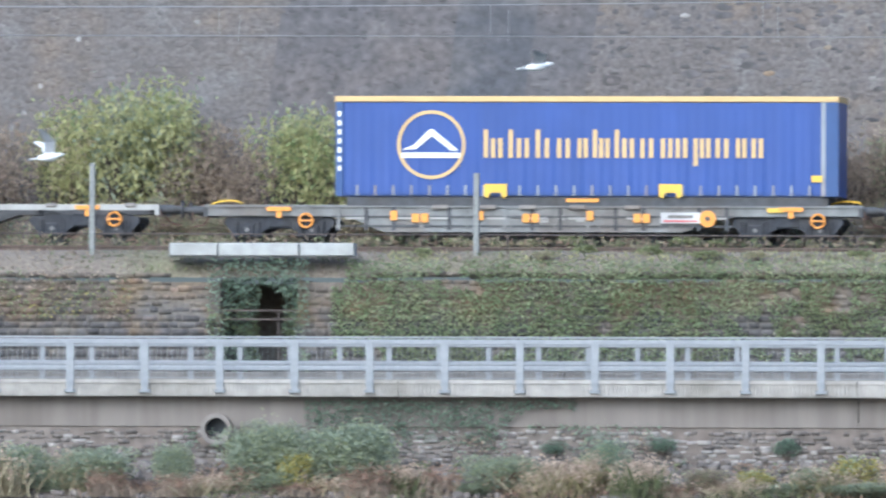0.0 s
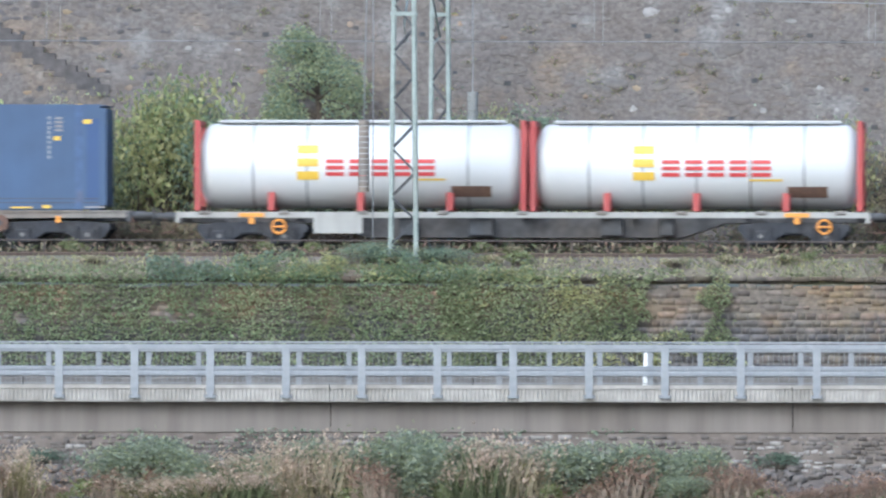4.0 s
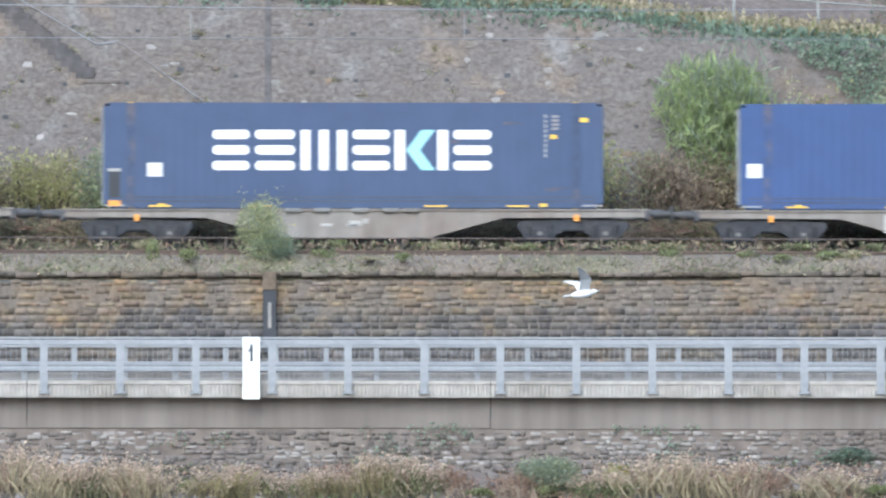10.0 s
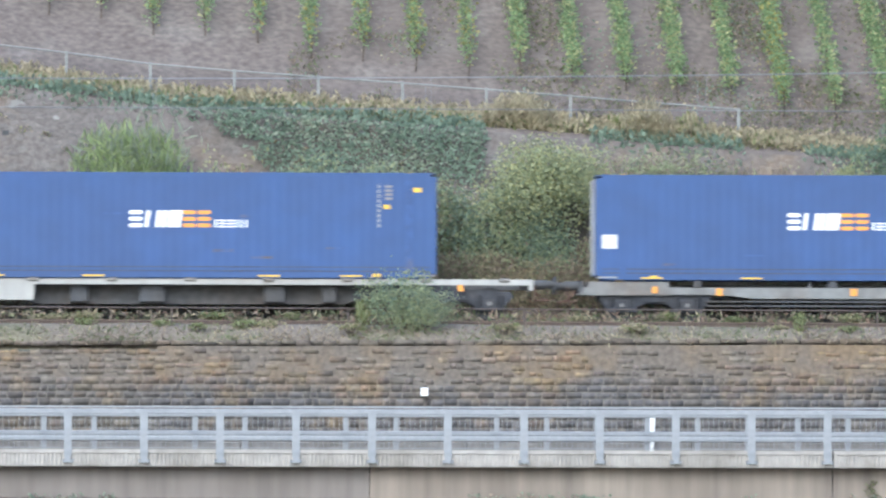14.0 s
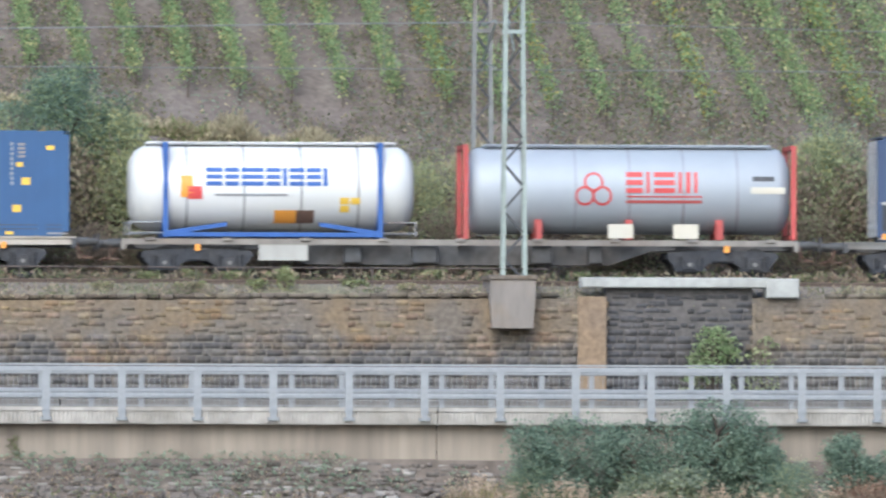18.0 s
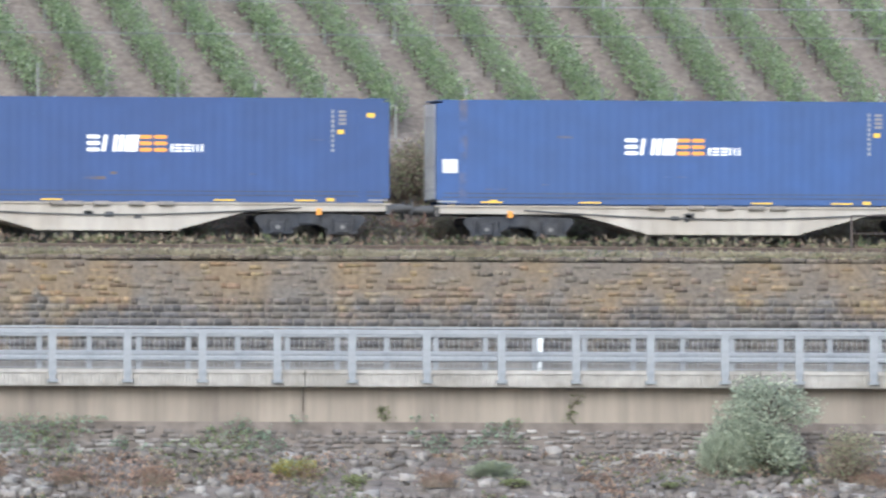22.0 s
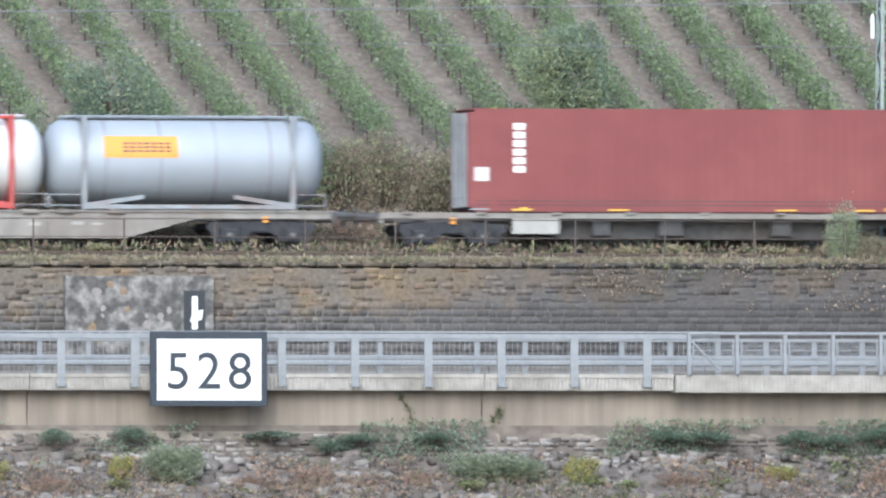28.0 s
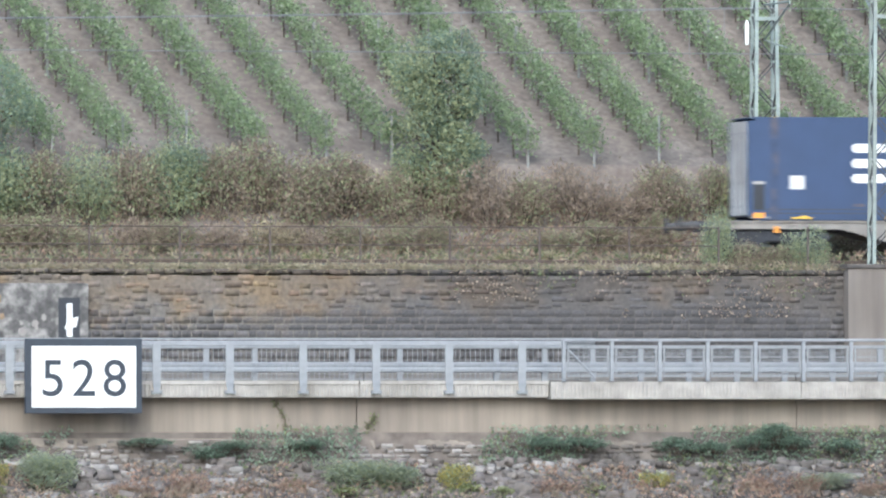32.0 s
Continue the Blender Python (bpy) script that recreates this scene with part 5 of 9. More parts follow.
def container(x0, x1, colour, label, dz=DECK, H=2.896, mark="", name="container", rusty=0):
    """A steel box container from x0 to x1 at the start, with corrugated walls, posts and corner castings."""
    L = x1 - x0
    c = thing(name, label, "container", "containers on the train")
    rides(c, (x0 + x1) / 2, dz)
    h = L / 2
    z0, z1 = 0.16, H - 0.10
    v, f = corrugated(L - 0.3, z0, z1)
    part("side_wall", Geo().add(v, f), colour, c)
    v2 = [(-a, -b, d) for a, b, d in v]
    part("side_wall", Geo().add(v2, f), colour, c)
    g = Geo().box(-h + 0.02, h - 0.02, -1.17, 1.17, H - 0.05, H - 0.02)
    part("roof", g, colour, c)
    part("floor", Geo().box(-h + 0.02, h - 0.02, -1.18, 1.18, 0.10, 0.15), "under", c)
    for x in (-h, h - 0.16):
        for y in (-1.219, 1.06):
            part("corner_post", Geo().box(x, x + 0.16, y, y + 0.16, 0.11, H - 0.11, 0.01), colour, c)
    for y in (-1.219, 1.16):
        part("bottom_rail", Geo().box(-h + 0.17, h - 0.17, y, y + 0.06, 0.0, 0.17), colour, c)
        part("top_rail", Geo().box(-h + 0.17, h - 0.17, y, y + 0.06, H - 0.11, H - 0.005), colour, c)
    # 45 ft boxes carry stacking posts at the 40 ft places
    if L > 13:
        for x in (-6.1, 6.1):
            part("stacking_post", Geo().box(x - 0.11, x + 0.11, -1.228, -1.2, 0.0, H - 0.01), "rusted_" + colour if rusty and x > 0 or rusty > 1 else colour, c)
    def casting():
        return Geo().box(-0.09, 0.09, 0, 0.162, 0, 0.118, 0.012).mesh("corner_casting", "yellow")
    for x in ((-6.1, 6.1) if L > 13 else (-h + 0.09, h - 0.09)):
        for zz in (0, H - 0.118):
            for y in (-1.226, 1.06):
                piece("corner_casting", shared("cast", casting), c, pose(x, y, zz))
    # doors on the left end, with lock rods
    part("end_door", Geo().box(-h + 0.01, -h + 0.05, -1.06, -0.01, 0.14, H - 0.12), "door_pale", c)
    part("end_door", Geo().box(-h + 0.01, -h + 0.05, 0.01, 1.06, 0.14, H - 0.12), "door_pale", c)
    def lock():
        g = Geo().tube((0, 0, 0.15), (0, 0, H - 0.15), 0.022, 6)
        for zz in (1.0, 0.35, H - 0.5):
            g.box(-0.02, 0.03, -0.055, 0.055, zz, zz + 0.08)
        return g.mesh("lock_rod", "frame_grey")
    for y in (-0.85, -0.3, 0.3, 0.85):
        piece("lock_rod", shared(("lock", H), lock), c, pose(-h - 0.03, y, 0))
    g = Geo()
    for i in range(7):
        zz = 0.3 + i * 0.36
        g.box(h - 0.03, h - 0.005, -1.05, 1.05, zz, zz + 0.18)
    part("front_wall", g.box(h - 0.05, h - 0.025, -1.06, 1.06, 0.12, H - 0.1), colour, c)
    # small markings: code columns on the right, grey plate on the left, yellow strips along the foot
    g = Geo()
    for i in range(9):
        g.box(h - 1.62, h - 1.55, -1.226, -1.217, H - 0.42 - i * 0.135, H - 0.33 - i * 0.135)
        if i < 4:
            g.box(h - 1.42, h - 1.22, -1.226, -1.217, H - 0.42 - i * 0.11, H - 0.35 - i * 0.11)
    part("code_column", g, "frame_grey" if colour != "red" else "slope_pale", c)["kind"] = "stuff"
    px = -h + (1.2 if mark in ("wide", "plain", "patched") else 0.18 if L > 13 else 0.8)
    bar(c, "id_plate", px, px + 0.42, 0.86, 1.24, "tank_white", -1.224, 0.01, "small white plate")
    bar(c, "hazard_label", h - 0.64, h - 0.42, H - 0.54, H - 0.42, "yellow", -1.22, 0.008)
    bar(c, "hazard_label", h - 1.46, h - 1.28, H - 1.0, H - 0.88, "yellow", -1.23, 0.006)
    for x in (-h + 1.55, -h + 4.3, h - 4.6, h - 2.35):
        bar(c, "foot_strip", x - 0.3, x + 0.3, 0.03, 0.075, "yellow", -1.224, 0.008)
    for x in (-h + 1.6, h - 1.65):
        bar(c, "lift_mark", x - 0.11, x + 0.11, 0.03, 0.12, "yellow", -1.226, 0.012)
    bar(c, "foot_plate", -h + 0.03, -h + 0.6, 0.04, 0.09, "frame_grey", -1.226, 0.01)
    bar(c, "foot_plate", h - 0.6, h - 0.03, 0.04, 0.09, "frame_grey", -1.226, 0.01)
    for zz in (0.175, 0.285):
        bar(c, "seam", -h + 0.2, h - 0.2, zz, zz + 0.022, "under", -1.221, 0.004)
    wear = np.random.default_rng(int(abs(x0) * 7))
    for i in range(5):
        x, zz = wear.uniform(-h + 1.2, h - 1.2), wear.uniform(0.35, 0.8) if i < 3 else wear.uniform(1.6, 2.4)
        bar(c, "scuff", x, x + wear.uniform(0.15, 0.7), zz, zz + wear.uniform(0.03, 0.09), ("rusted_" + colour) if "rusted_" + colour in M else colour, -1.221, 0.003)
    W = "white"
    if mark in ("wide", "plain"):        # broad white row with one chevron
        K = "teal" if mark == "wide" else W
        letters(c, x=-h + 3.0, z=1.04, h=1.1, blocks=[(0.99, 0.18, W, "levels"), (1.07, 0.18, W, "levels"), (1.25, 0.18, W, "comb"), (0.99, 0.16, W, "levels"), (0.27, 0.04, W, "bar"), (0.78, 0.08, K, "chevron"), (0.28, 0.16, W, "bar"), (1.02, 0.1, W, "levels")])
        if mark == "plain":
            bar(c, "paint_patch", h - 1.98, h - 1.52, 2.02, 2.34, "frame_grey", -1.2195, 0.006, "pale blue-grey patch")
    if mark == "patched":     # the same row with a panel painted over
        letters(c, x=-h + 3.05, z=1.04, h=1.1, blocks=[(1.0, 0.18, W, "levels"), (1.07, 0.18, W, "levels"), (1.25, 0.18, W, "comb"), (0.42, 1.16, W, "levels"), (0.64, 0.06, "teal", "chevron"), (0.28, 0.16, W, "bar"), (1.02, 0.1, W, "levels")])
        bar(c, "paint_patch", 0.45, 1.65, 0.2, H - 0.1, "blue_patch", -1.2195, 0.004)
        bar(c, "paint_patch", -0.75, 0.45, 2.2, H - 0.1, "blue_patch", -1.2195, 0.004)
        bar(c, "paint_patch", -h + 0.9, -h + 3.1, 0.2, 0.62, "blue_patch", -1.2195, 0.004)
        bar(c, "paint_patch", h - 0.55, h - 0.2, 0.25, H - 0.4, "blue_patch", -1.2195, 0.004)
    if mark == "small":       # slim white and orange row in the middle
        letters(c, x=-h + 5.28, z=1.38, h=0.46, blocks=[(0.36, 0.05, W, "levels"), (0.40, 0.05, W, "comb"), (0.12, 0.05, W, "bar"), (0.36, 0.07, W, "bar"), (0.36, 0.05, "orange", "levels"), (0.36, 0.06, "orange", "levels")], slant=0.15)
        letters(c, x=-h + 7.62, z=1.38, h=0.21, blocks=[(0.06, 0.05, W, "bar"), (0.2, 0.04, W, "levels"), (0.2, 0.04, W, "levels"), (0.3, 0.04, W, "comb")])
    if mark == "corner":      # one short white row high up on the left
        letters(c, x=-h + 1.45, z=2.0, h=0.5, blocks=[(0.34, 0.04, W, "levels"), (0.34, 0.05, W, "comb"), (0.13, 0.05, W, "bar")])
        for x, z in ((h - 2.2, 0.95), (h - 1.45, 0.75), (h - 1.2, 1.5)):
            bar(c, "label", x - 0.12, x + 0.12, z - 0.1, z + 0.1, "yellow", -1.22, 0.008)
    if mark == "column":      # white name running upright
        g = Geo()
        for i in range(6):
            g.box(-h + 1.3, -h + 1.62, -1.226, -1.217, H - 0.6 - i * 0.24, H - 0.42 - i * 0.24)
        part("emblem_column", g, "white", c)
    if mark in ("wide", "plain", "patched") or colour in ("red",):
        x = h - 0.38 if colour == "red" else -h + 0.3
        bar(c, "vent_plate", x - 0.16, x + 0.16, 0.28, 1.0, "black", -1.236, 0.006)
        bar(c, "vent_plate", x - 0.18, x + 0.18, 1.0, 1.08, "wagon_light", -1.236, 0.006)
        bar(c, "vent_plate", x - 0.16, x + 0.16, 0.05, 0.2, "orange", -1.236, 0.006)
    return c


def tank(x0, x1, clad, frame, label, style="frame", dz=DECK, H=2.6, name="tank_container"):
    """A tank container: a round clad vessel in a steel frame."""
    L = x1 - x0
    c = thing(name, label, "tank container", "containers on the train")
    rides(c, (x0 + x1) / 2, dz)
    h = L / 2
    R = min(1.19, (H - 0.14) / 2)
    zc = H - R - 0.06
    e = h - (0.12 if style == "frame" else 0.02)
    k = 0.35 if style == "frame" else 0.55
    prof = [(-e, 0.25), (-e + 0.05 * k, 0.62 * R), (-e + 0.32 * k, 0.85 * R), (-e + 0.7 * k, 0.96 * R), (-e + 1.1 * k, R)]
    prof = prof + [(-a, r) for a, r in reversed(prof)]
    part("vessel", Geo().lathe(prof, "x", 40, (0, zc)), clad, c, smooth=True)
    n = max(4, int(L / 1.45))
    for i in range(1, n):
        x = -e + 2 * e * i / n
        part("band", Geo().lathe([(x - 0.025, R - 0.02), (x - 0.025, R + 0.012), (x + 0.025, R + 0.012), (x + 0.025, R - 0.02)], "x", 40, (0, zc)), "frame_grey" if clad != "tank_cream" else "tank_cream", c)
    hf = h if style == "frame" else 3.03
    for x in (-hf, hf - 0.14):
        g = Geo()
        for y in (-1.22, 1.08):
            g.box(x, x + 0.14, y, y + 0.14, 0, H)
        g.box(x, x + 0.14, -1.08, 1.08, 0, 0.14).box(x, x + 0.14, -1.08, 1.08, H - 0.12, H)
        if style != "frame":
            g.lathe([(x, R + 0.01), (x, R + 0.06), (x + 0.14, R + 0.06), (x + 0.14, R + 0.01)], "x", 32, (0, zc))
        part("end_frame", g, frame, c)
    if style == "frame":
        for x in (-h + 2.1, 0.0, h - 2.1):
            g = Geo().box(x - 0.1, x + 0.1, -0.9, 0.9, 0.0, 0.55).box(x - 0.08, x + 0.08, -1.2, -1.0, 0.0, 0.42)
            part("saddle", g, clad if clad == "tank_cream" else frame, c)
    else:
        for s in (-1, 1):
            for y in (-1.2, 1.1):
                part("brace", Geo().prism([(s * (hf - 0.1), 0.06), (s * (hf - 0.1), 0.18), (s * (hf - 1.75), 0.42), (s * (hf - 1.75), 0.30)], y, y + 0.1, "y"), frame, c)
        g = Geo()
        for s in (-1, 1):
            for z in (0.12, 0.42):
                g.tube((s * hf, -1.0, z), (s * h, -1.0, z), 0.02).tube((s * hf, 1.0, z), (s * h, 1.0, z), 0.02)
            g.tube((s * h, -1.0, 0.05), (s * h, -1.0, 0.45), 0.025).tube((s * h, 1.0, 0.05), (s * h, 1.0, 0.45), 0.025).tube((s * h, -1, 0.42), (s * h, 1, 0.42), 0.02)
        part("end_guard", g, "frame_grey", c)
    g = Geo().box(-e + 0.5, e - 0.5, -0.38, 0.38, H - 0.06, H - 0.02)
    for y in (-0.42, 0.42):
        g.tube((-e + 0.5, y, H - 0.0), (e - 0.5, y, H - 0.0), 0.025)
    part("walkway", g, clad, c)
    if style != "frame":
        for y in (-1.2, 1.08):
            part("foot_rail", Geo().box(-hf, hf, y, y + 0.12, 0.02, 0.14), frame, c)
            if frame == "frame_red":
                part("head_rail", Geo().box(-hf + 0.14, hf - 0.14, y + 0.3 * (y < 0), y + 0.09 + 0.3 * (y < 0), H - 0.10, H - 0.01), frame, c)
    c["r"], c["zc"] = R, zc
    return c, R, zc


def on_tank(c, R, zc, name, x0, x1, z0, z1, mat, label=""):
    """A patch of paint that follows the round of the vessel."""
    g = Geo()
    n = 5
    v, f = [], []
    for i in range(n + 1):
        z = z0 + (z1 - z0) * i / n
        y = -math.sqrt(max(0.01, (R + 0.016) ** 2 - (z - zc) ** 2))
        v += [(x0, y, z), (x1, y, z)]
    f = [(2 * i, 2 * i + 1, 2 * i + 3, 2 * i + 2) for i in range(n)]
    return part(name, g.add(v, f), mat, c, label)


def words_on_tank(c, R, zc, x, z, h, blocks):
    for w, gap, mat in blocks:
        t = 0.24 * h
        if w < 1.6 * t:
            on_tank(c, R, zc, "emblem_shape", x, x + w, z, z + h, mat)
        else:
            for k in range(3):
                zz = z + k * (h - t) / 2
                on_tank(c, R, zc, "emblem_shape", x, x + w, zz, zz + t, mat)
        x += w + gap


def trailer(x0, x1):
    """A curtain-sided lorry trailer without its tractor, sunk in a pocket wagon."""
    L = x1 - x0
    h = L / 2
    c = thing("lorry_trailer", "blue curtain-sided lorry trailer with a yellow round emblem and sand-yellow lettering", "trailer")
    rides(c, (x0 + x1) / 2, 1.40)
    H = 2.76
    v, f = [], []
    n = 160
    for i in range(n + 1):
        x = -h + 0.22 + (L - 0.44) * i / n
        for z, s in ((0.05, 1.0), (0.35, 0.8), (1.4, 0.35), (H - 0.18, 0.15)):
            v.append((x, -1.25 + s * 0.018 * math.sin(i * 2.0) + s * 0.012 * math.sin(i * 0.73), z))
    f = [(4 * i + k, 4 * i + 4 + k, 4 * i + 5 + k, 4 * i + 1 + k) for i in range(n) for k in range(3)]
    part("curtain", Geo().add(v, f), "curtain", c, smooth=True)
    part("box_body", Geo().box(-h, h, -1.2, 1.25, 0.0, H - 0.04), "curtain", c)
    part("roof_rail", Geo().box(-h - 0.02, h + 0.02, -1.275, 1.27, H - 0.16, H, 0.02), "sand", c, "sand-yellow roof rail")
    part("front_post", Geo().box(-h, -h + 0.2, -1.27, -1.2, 0, H - 0.16), "blue", c)
    part("rear_post", Geo().box(h - 0.48, h - 0.36, -1.28, -1.2, 0.0, H - 0.16), "frame_grey", c)
    part("rear_panel", Geo().box(h - 0.36, h, -1.27, -1.2, 0.0, H - 0.16), "blue", c)
    part("chassis", Geo().box(-h + 0.3, h - 0.3, -1.18, 1.18, -0.28, -0.02), "under", c)
    g = Geo()
    for i in range(26):
        x = -h + 0.6 + (L - 1.4) * i / 25
        g.box(x - 0.03, x + 0.03, -1.285, -1.25, 0.08, 0.30)
        g.box(x - 0.055, x + 0.055, -1.29, -1.26, 0.02, 0.06)
    part("buckle_strap", g, "frame_grey", c)["kind"] = "stuff"
    g = Geo()
    for i in range(7):
        g.box(-h + 0.06, -h + 0.15, -1.281, -1.27, 0.7 + i * 0.25, 0.84 + i * 0.25)
    part("code_column", g, "white", c)["kind"] = "stuff"
    for x in (-h + 4.45, -h + 9.3):
        part("lift_plate", Geo().prism([(x - 0.32, 0.0), (x - 0.32, 0.34), (x + 0.32, 0.34), (x + 0.32, 0.0), (x + 0.2, -0.06), (x + 0.14, 0.1), (x - 0.14, 0.1), (x - 0.2, -0.06)], -1.31, -1.29, "y"), "yellow", c, "yellow lifting plate")
    bar(c, "label", h - 0.75, h - 0.45, 0.4, 0.58, "yellow", -1.281, 0.006)
    bar(c, "marker_light", -h + 6.4, -h + 7.3, -0.16, -0.06, "orange", -1.19, 0.02)
    # emblem: a ring with two white peaks
    cx, cz, r = -h + 2.66, 1.42, 0.95
    ring = Geo()
    v, f = [], []
    for i in range(48):
        a = 2 * math.pi * i / 48
        for rr in (r - 0.09, r):
            v.append((cx + rr * math.cos(a), -1.288, cz + rr * math.sin(a)))
    f = [(2 * i, 2 * ((i + 1) % 48), 2 * ((i + 1) % 48) + 1, 2 * i + 1) for i in range(48)]
    part("emblem_ring", ring.add(v, f), "sand", c)
    g = Geo().prism([(cx - 0.82, cz - 0.22), (cx + 0.8, cz - 0.22), (cx + 0.8, cz - 0.36), (cx - 0.82, cz - 0.36)], -1.292, -1.284, "y")
    g.prism([(cx - 0.82, cz - 0.14), (cx - 0.5, cz - 0.02), (cx - 0.05, cz + 0.42), (cx + 0.05, cz + 0.42), (cx + 0.75, cz - 0.16), (cx + 0.55, cz - 0.16), (cx + 0.02, cz + 0.24), (cx - 0.42, cz - 0.12)], -1.292, -1.284, "y")
    part("emblem_sign", g, "white", c)
    # a row of plain sand-yellow bars, some of them taller
    x = -h + 4.12
    for w, up, dn in ((.60, .78, 0), (.14, .78, 0), (.44, .54, 0), (.50, .78, 0), (.48, .54, 0), (.34, .54, 0), (.52, .78, 0), (.62, .78, 0), (.48, .54, 0), (.82, .54, 0), (.52, .54, .22), (.48, .54, 0), (.34, .54, 0), (.40, .54, 0)):
        n = max(1, round(w / 0.2))
        for k in range(n):
            xx = x + k * w / n
            part("emblem_shape", Geo().box(xx, xx + 0.115, -1.288, -1.282, 1.06 - (dn if k == 0 else 0), 1.06 + (up if k == 0 else 0.54)), "sand", c)
        x += w + 0.088
    return c


def build_train():
    # wagons, from the front of the train back
    wagon(-46.9, -28.2, "pocket", "wagon_grey", label="grey pocket wagon with orange fittings", marks=3)
    wagon(-66.45, -46.9, "pocket", "wagon_grey", label="grey pocket wagon with orange fittings carrying a trailer", marks=3)
    wagon(-87.0, -66.45, "flat", "wagon_light", label="flat container wagon with pale deck edge and dark underframe, partly empty")
    wagon(-107.35, -87.0, "flat", "wagon_light", label="flat container wagon with pale deck edge carrying two tanks")
    wagon(-123.5, -107.35, "shallow", "wagon_brown", label="dusty grey-brown container wagon with a white sign plate", marks=3)
    wagon(-143.35, -123.5, "fish", "wagon_light", label="pale grey container wagon with a deep belly beam")
    wagon(-160.7, -143.35, "fish", "wagon_brown", label="dusty grey container wagon with a deep belly beam", marks=4)
    wagon(-178.1, -160.7, "fish", "wagon_brown", label="dusty grey container wagon with a deep belly beam")
    wagon(-195.5, -178.1, "fish", "wagon_brown", label="dusty grey container wagon with a pale panel", marks=4)
    wagon(-215.5, -195.5, "low", "wagon_grey", label="low grey container wagon with orange fittings", marks=2)
    wagon(-235.6, -215.5, "flat", "wagon_light", label="flat container wagon with pale deck edge and dark underframe")
    wagon(-252.25, -235.6, "shallow", "wagon_grey", label="grey container wagon with a white sign plate", marks=3)
    wagon(-272.2, -252.25, "flat", "wagon_brown", label="flat container wagon carrying two tanks")
    wagon(-302.15, -272.2, "fish", "wagon_cream", bogies=[-12.0, -0.0, 12.0], label="cream articulated wagon with belly beams and a shared middle bogie")
    wagon(-332.65, -302.15, "fish", "wagon_cream", bogies=[-12.4, 0.6, 12.4], label="cream articulated wagon with belly beams and a shared middle bogie")
    wagon(-352.2, -332.65, "flat", "wagon_dusty", label="flat container wagon with pale deck edge and data panel")
    wagon(-372.1, -352.2, "flat", "wagon_dusty", label="flat container wagon carrying a maroon container")
    wagon(-390.7, -372.1, "fish", "wagon_dusty", label="pale container wagon with belly beams carrying two short tanks")
    wagon(-409.73, -390.7, "flat", "wagon_dusty", label="flat container wagon with pale deck edge and data panel")
    wagon(-427.1, -409.73, "fish", "wagon_dusty", label="last container wagon of the train")
    # loads
    trailer(-62.15, -48.2)
    c, R, z = tank(-85.95, -73.76, "tank_cream", "frame_red", "long cream tank container with red end frames and green lettering", H=2.6)
    words_on_tank(c, R, z, -3.85, 1.05, 0.52, [(0.5, 0.08, "green"), (0.5, 0.08, "green"), (0.5, 0.22, "green"), (0.55, 0.08, "green"), (0.42, 0.08, "green"), (0.52, 0.22, "green"), (0.5, 0.08, "green"), (0.52, 0.08, "green"), (0.42, 0.08, "green"), (0.48, 0.08, "green"), (0.5, 0.16, "green")])
    words_on_tank(c, R, z, 2.7, 1.05, 0.3, [(0.08, 0.08, "green"), (0.34, 0.07, "green"), (0.36, 0.07, "green"), (0.44, 0.1, "green")])
    on_tank(c, R, z, "label", 4.95, 5.35, 1.35, 1.7, "teal")
    on_tank(c, R, z, "label", 5.35, 5.9, 0.28, 0.6, "slope_pale")
    for a, b, lab in ((-96.95, -87.83, ""), (-106.2, -97.08, "")):
        c, R, z = tank(a, b, "tank_white", "frame_red", "white tank container with red frames and yellow and red lettering", H=2.48)
        words_on_tank(c, R, z, -1.75, 0.85, 0.95, [(0.6, 0.16, "yellow")])
        words_on_tank(c, R, z, -0.95, 0.95, 0.46, [(0.5, 0.14, "crimson"), (0.48, 0.14, "crimson"), (0.46, 0.14, "crimson"), (0.48, 0.14, "crimson"), (0.52, 0.14, "crimson")])
        on_tank(c, R, z, "label", 2.5, 3.6, 0.38, 0.68, "rust")
        on_tank(c, R, z, "underline", 1.45, 2.35, 0.83, 0.88, "yellow")
    S45 = 13.716
    navy = "navy blue steel container with broad white lettering and one teal letter"
    blue = "bright blue steel container with small white and orange lettering"
    container(-122.35, -122.35 + S45, "blue_fade", "faded blue steel container with patched paint and broken white lettering", mark="patched", rusty=1)
    container(-140.27, -140.27 + S45, "blue", blue, mark="small")
    container(-158.83, -158.83 + S45, "blue_deep", blue, mark="small", rusty=2)
    container(-176.3, -176.3 + S45, "blue_navy", navy, mark="wide", rusty=2)
    container(-193.6, -193.6 + S45, "blue_navy", navy, mark="wide", rusty=2)
    container(-214.42, -214.42 + S45, "blue", blue, mark="small")
    container(-232.5, -232.5 + S45, "blue", blue, mark="small", rusty=2)
    container(-250.7, -250.7 + S45, "blue_navy", navy, mark="wide", rusty=2)
    c, R, z = tank(-262.15, -252.95, "tank_silver", "frame_red", "silver-grey tank container with red end frames and red lettering", H=2.6)
    for dx, dz2 in ((0, 0.26), (-0.24, -0.12), (0.24, -0.12)):
        g = Geo()
        v = []
        for i in range(24):
            a = 2 * math.pi * i / 24
            for rr in (0.21, 0.27):
                zz = 1.32 + dz2 + rr * math.sin(a)
                v.append((-1.0 + dx + rr * math.cos(a), -math.sqrt((R + 0.018) ** 2 - (zz - z) ** 2), zz))
        part("emblem_ring", g.add(v, [(2 * i, 2 * ((i + 1) % 24), 2 * ((i + 1) % 24) + 1, 2 * i + 1) for i in range(24)]), "crimson", c)
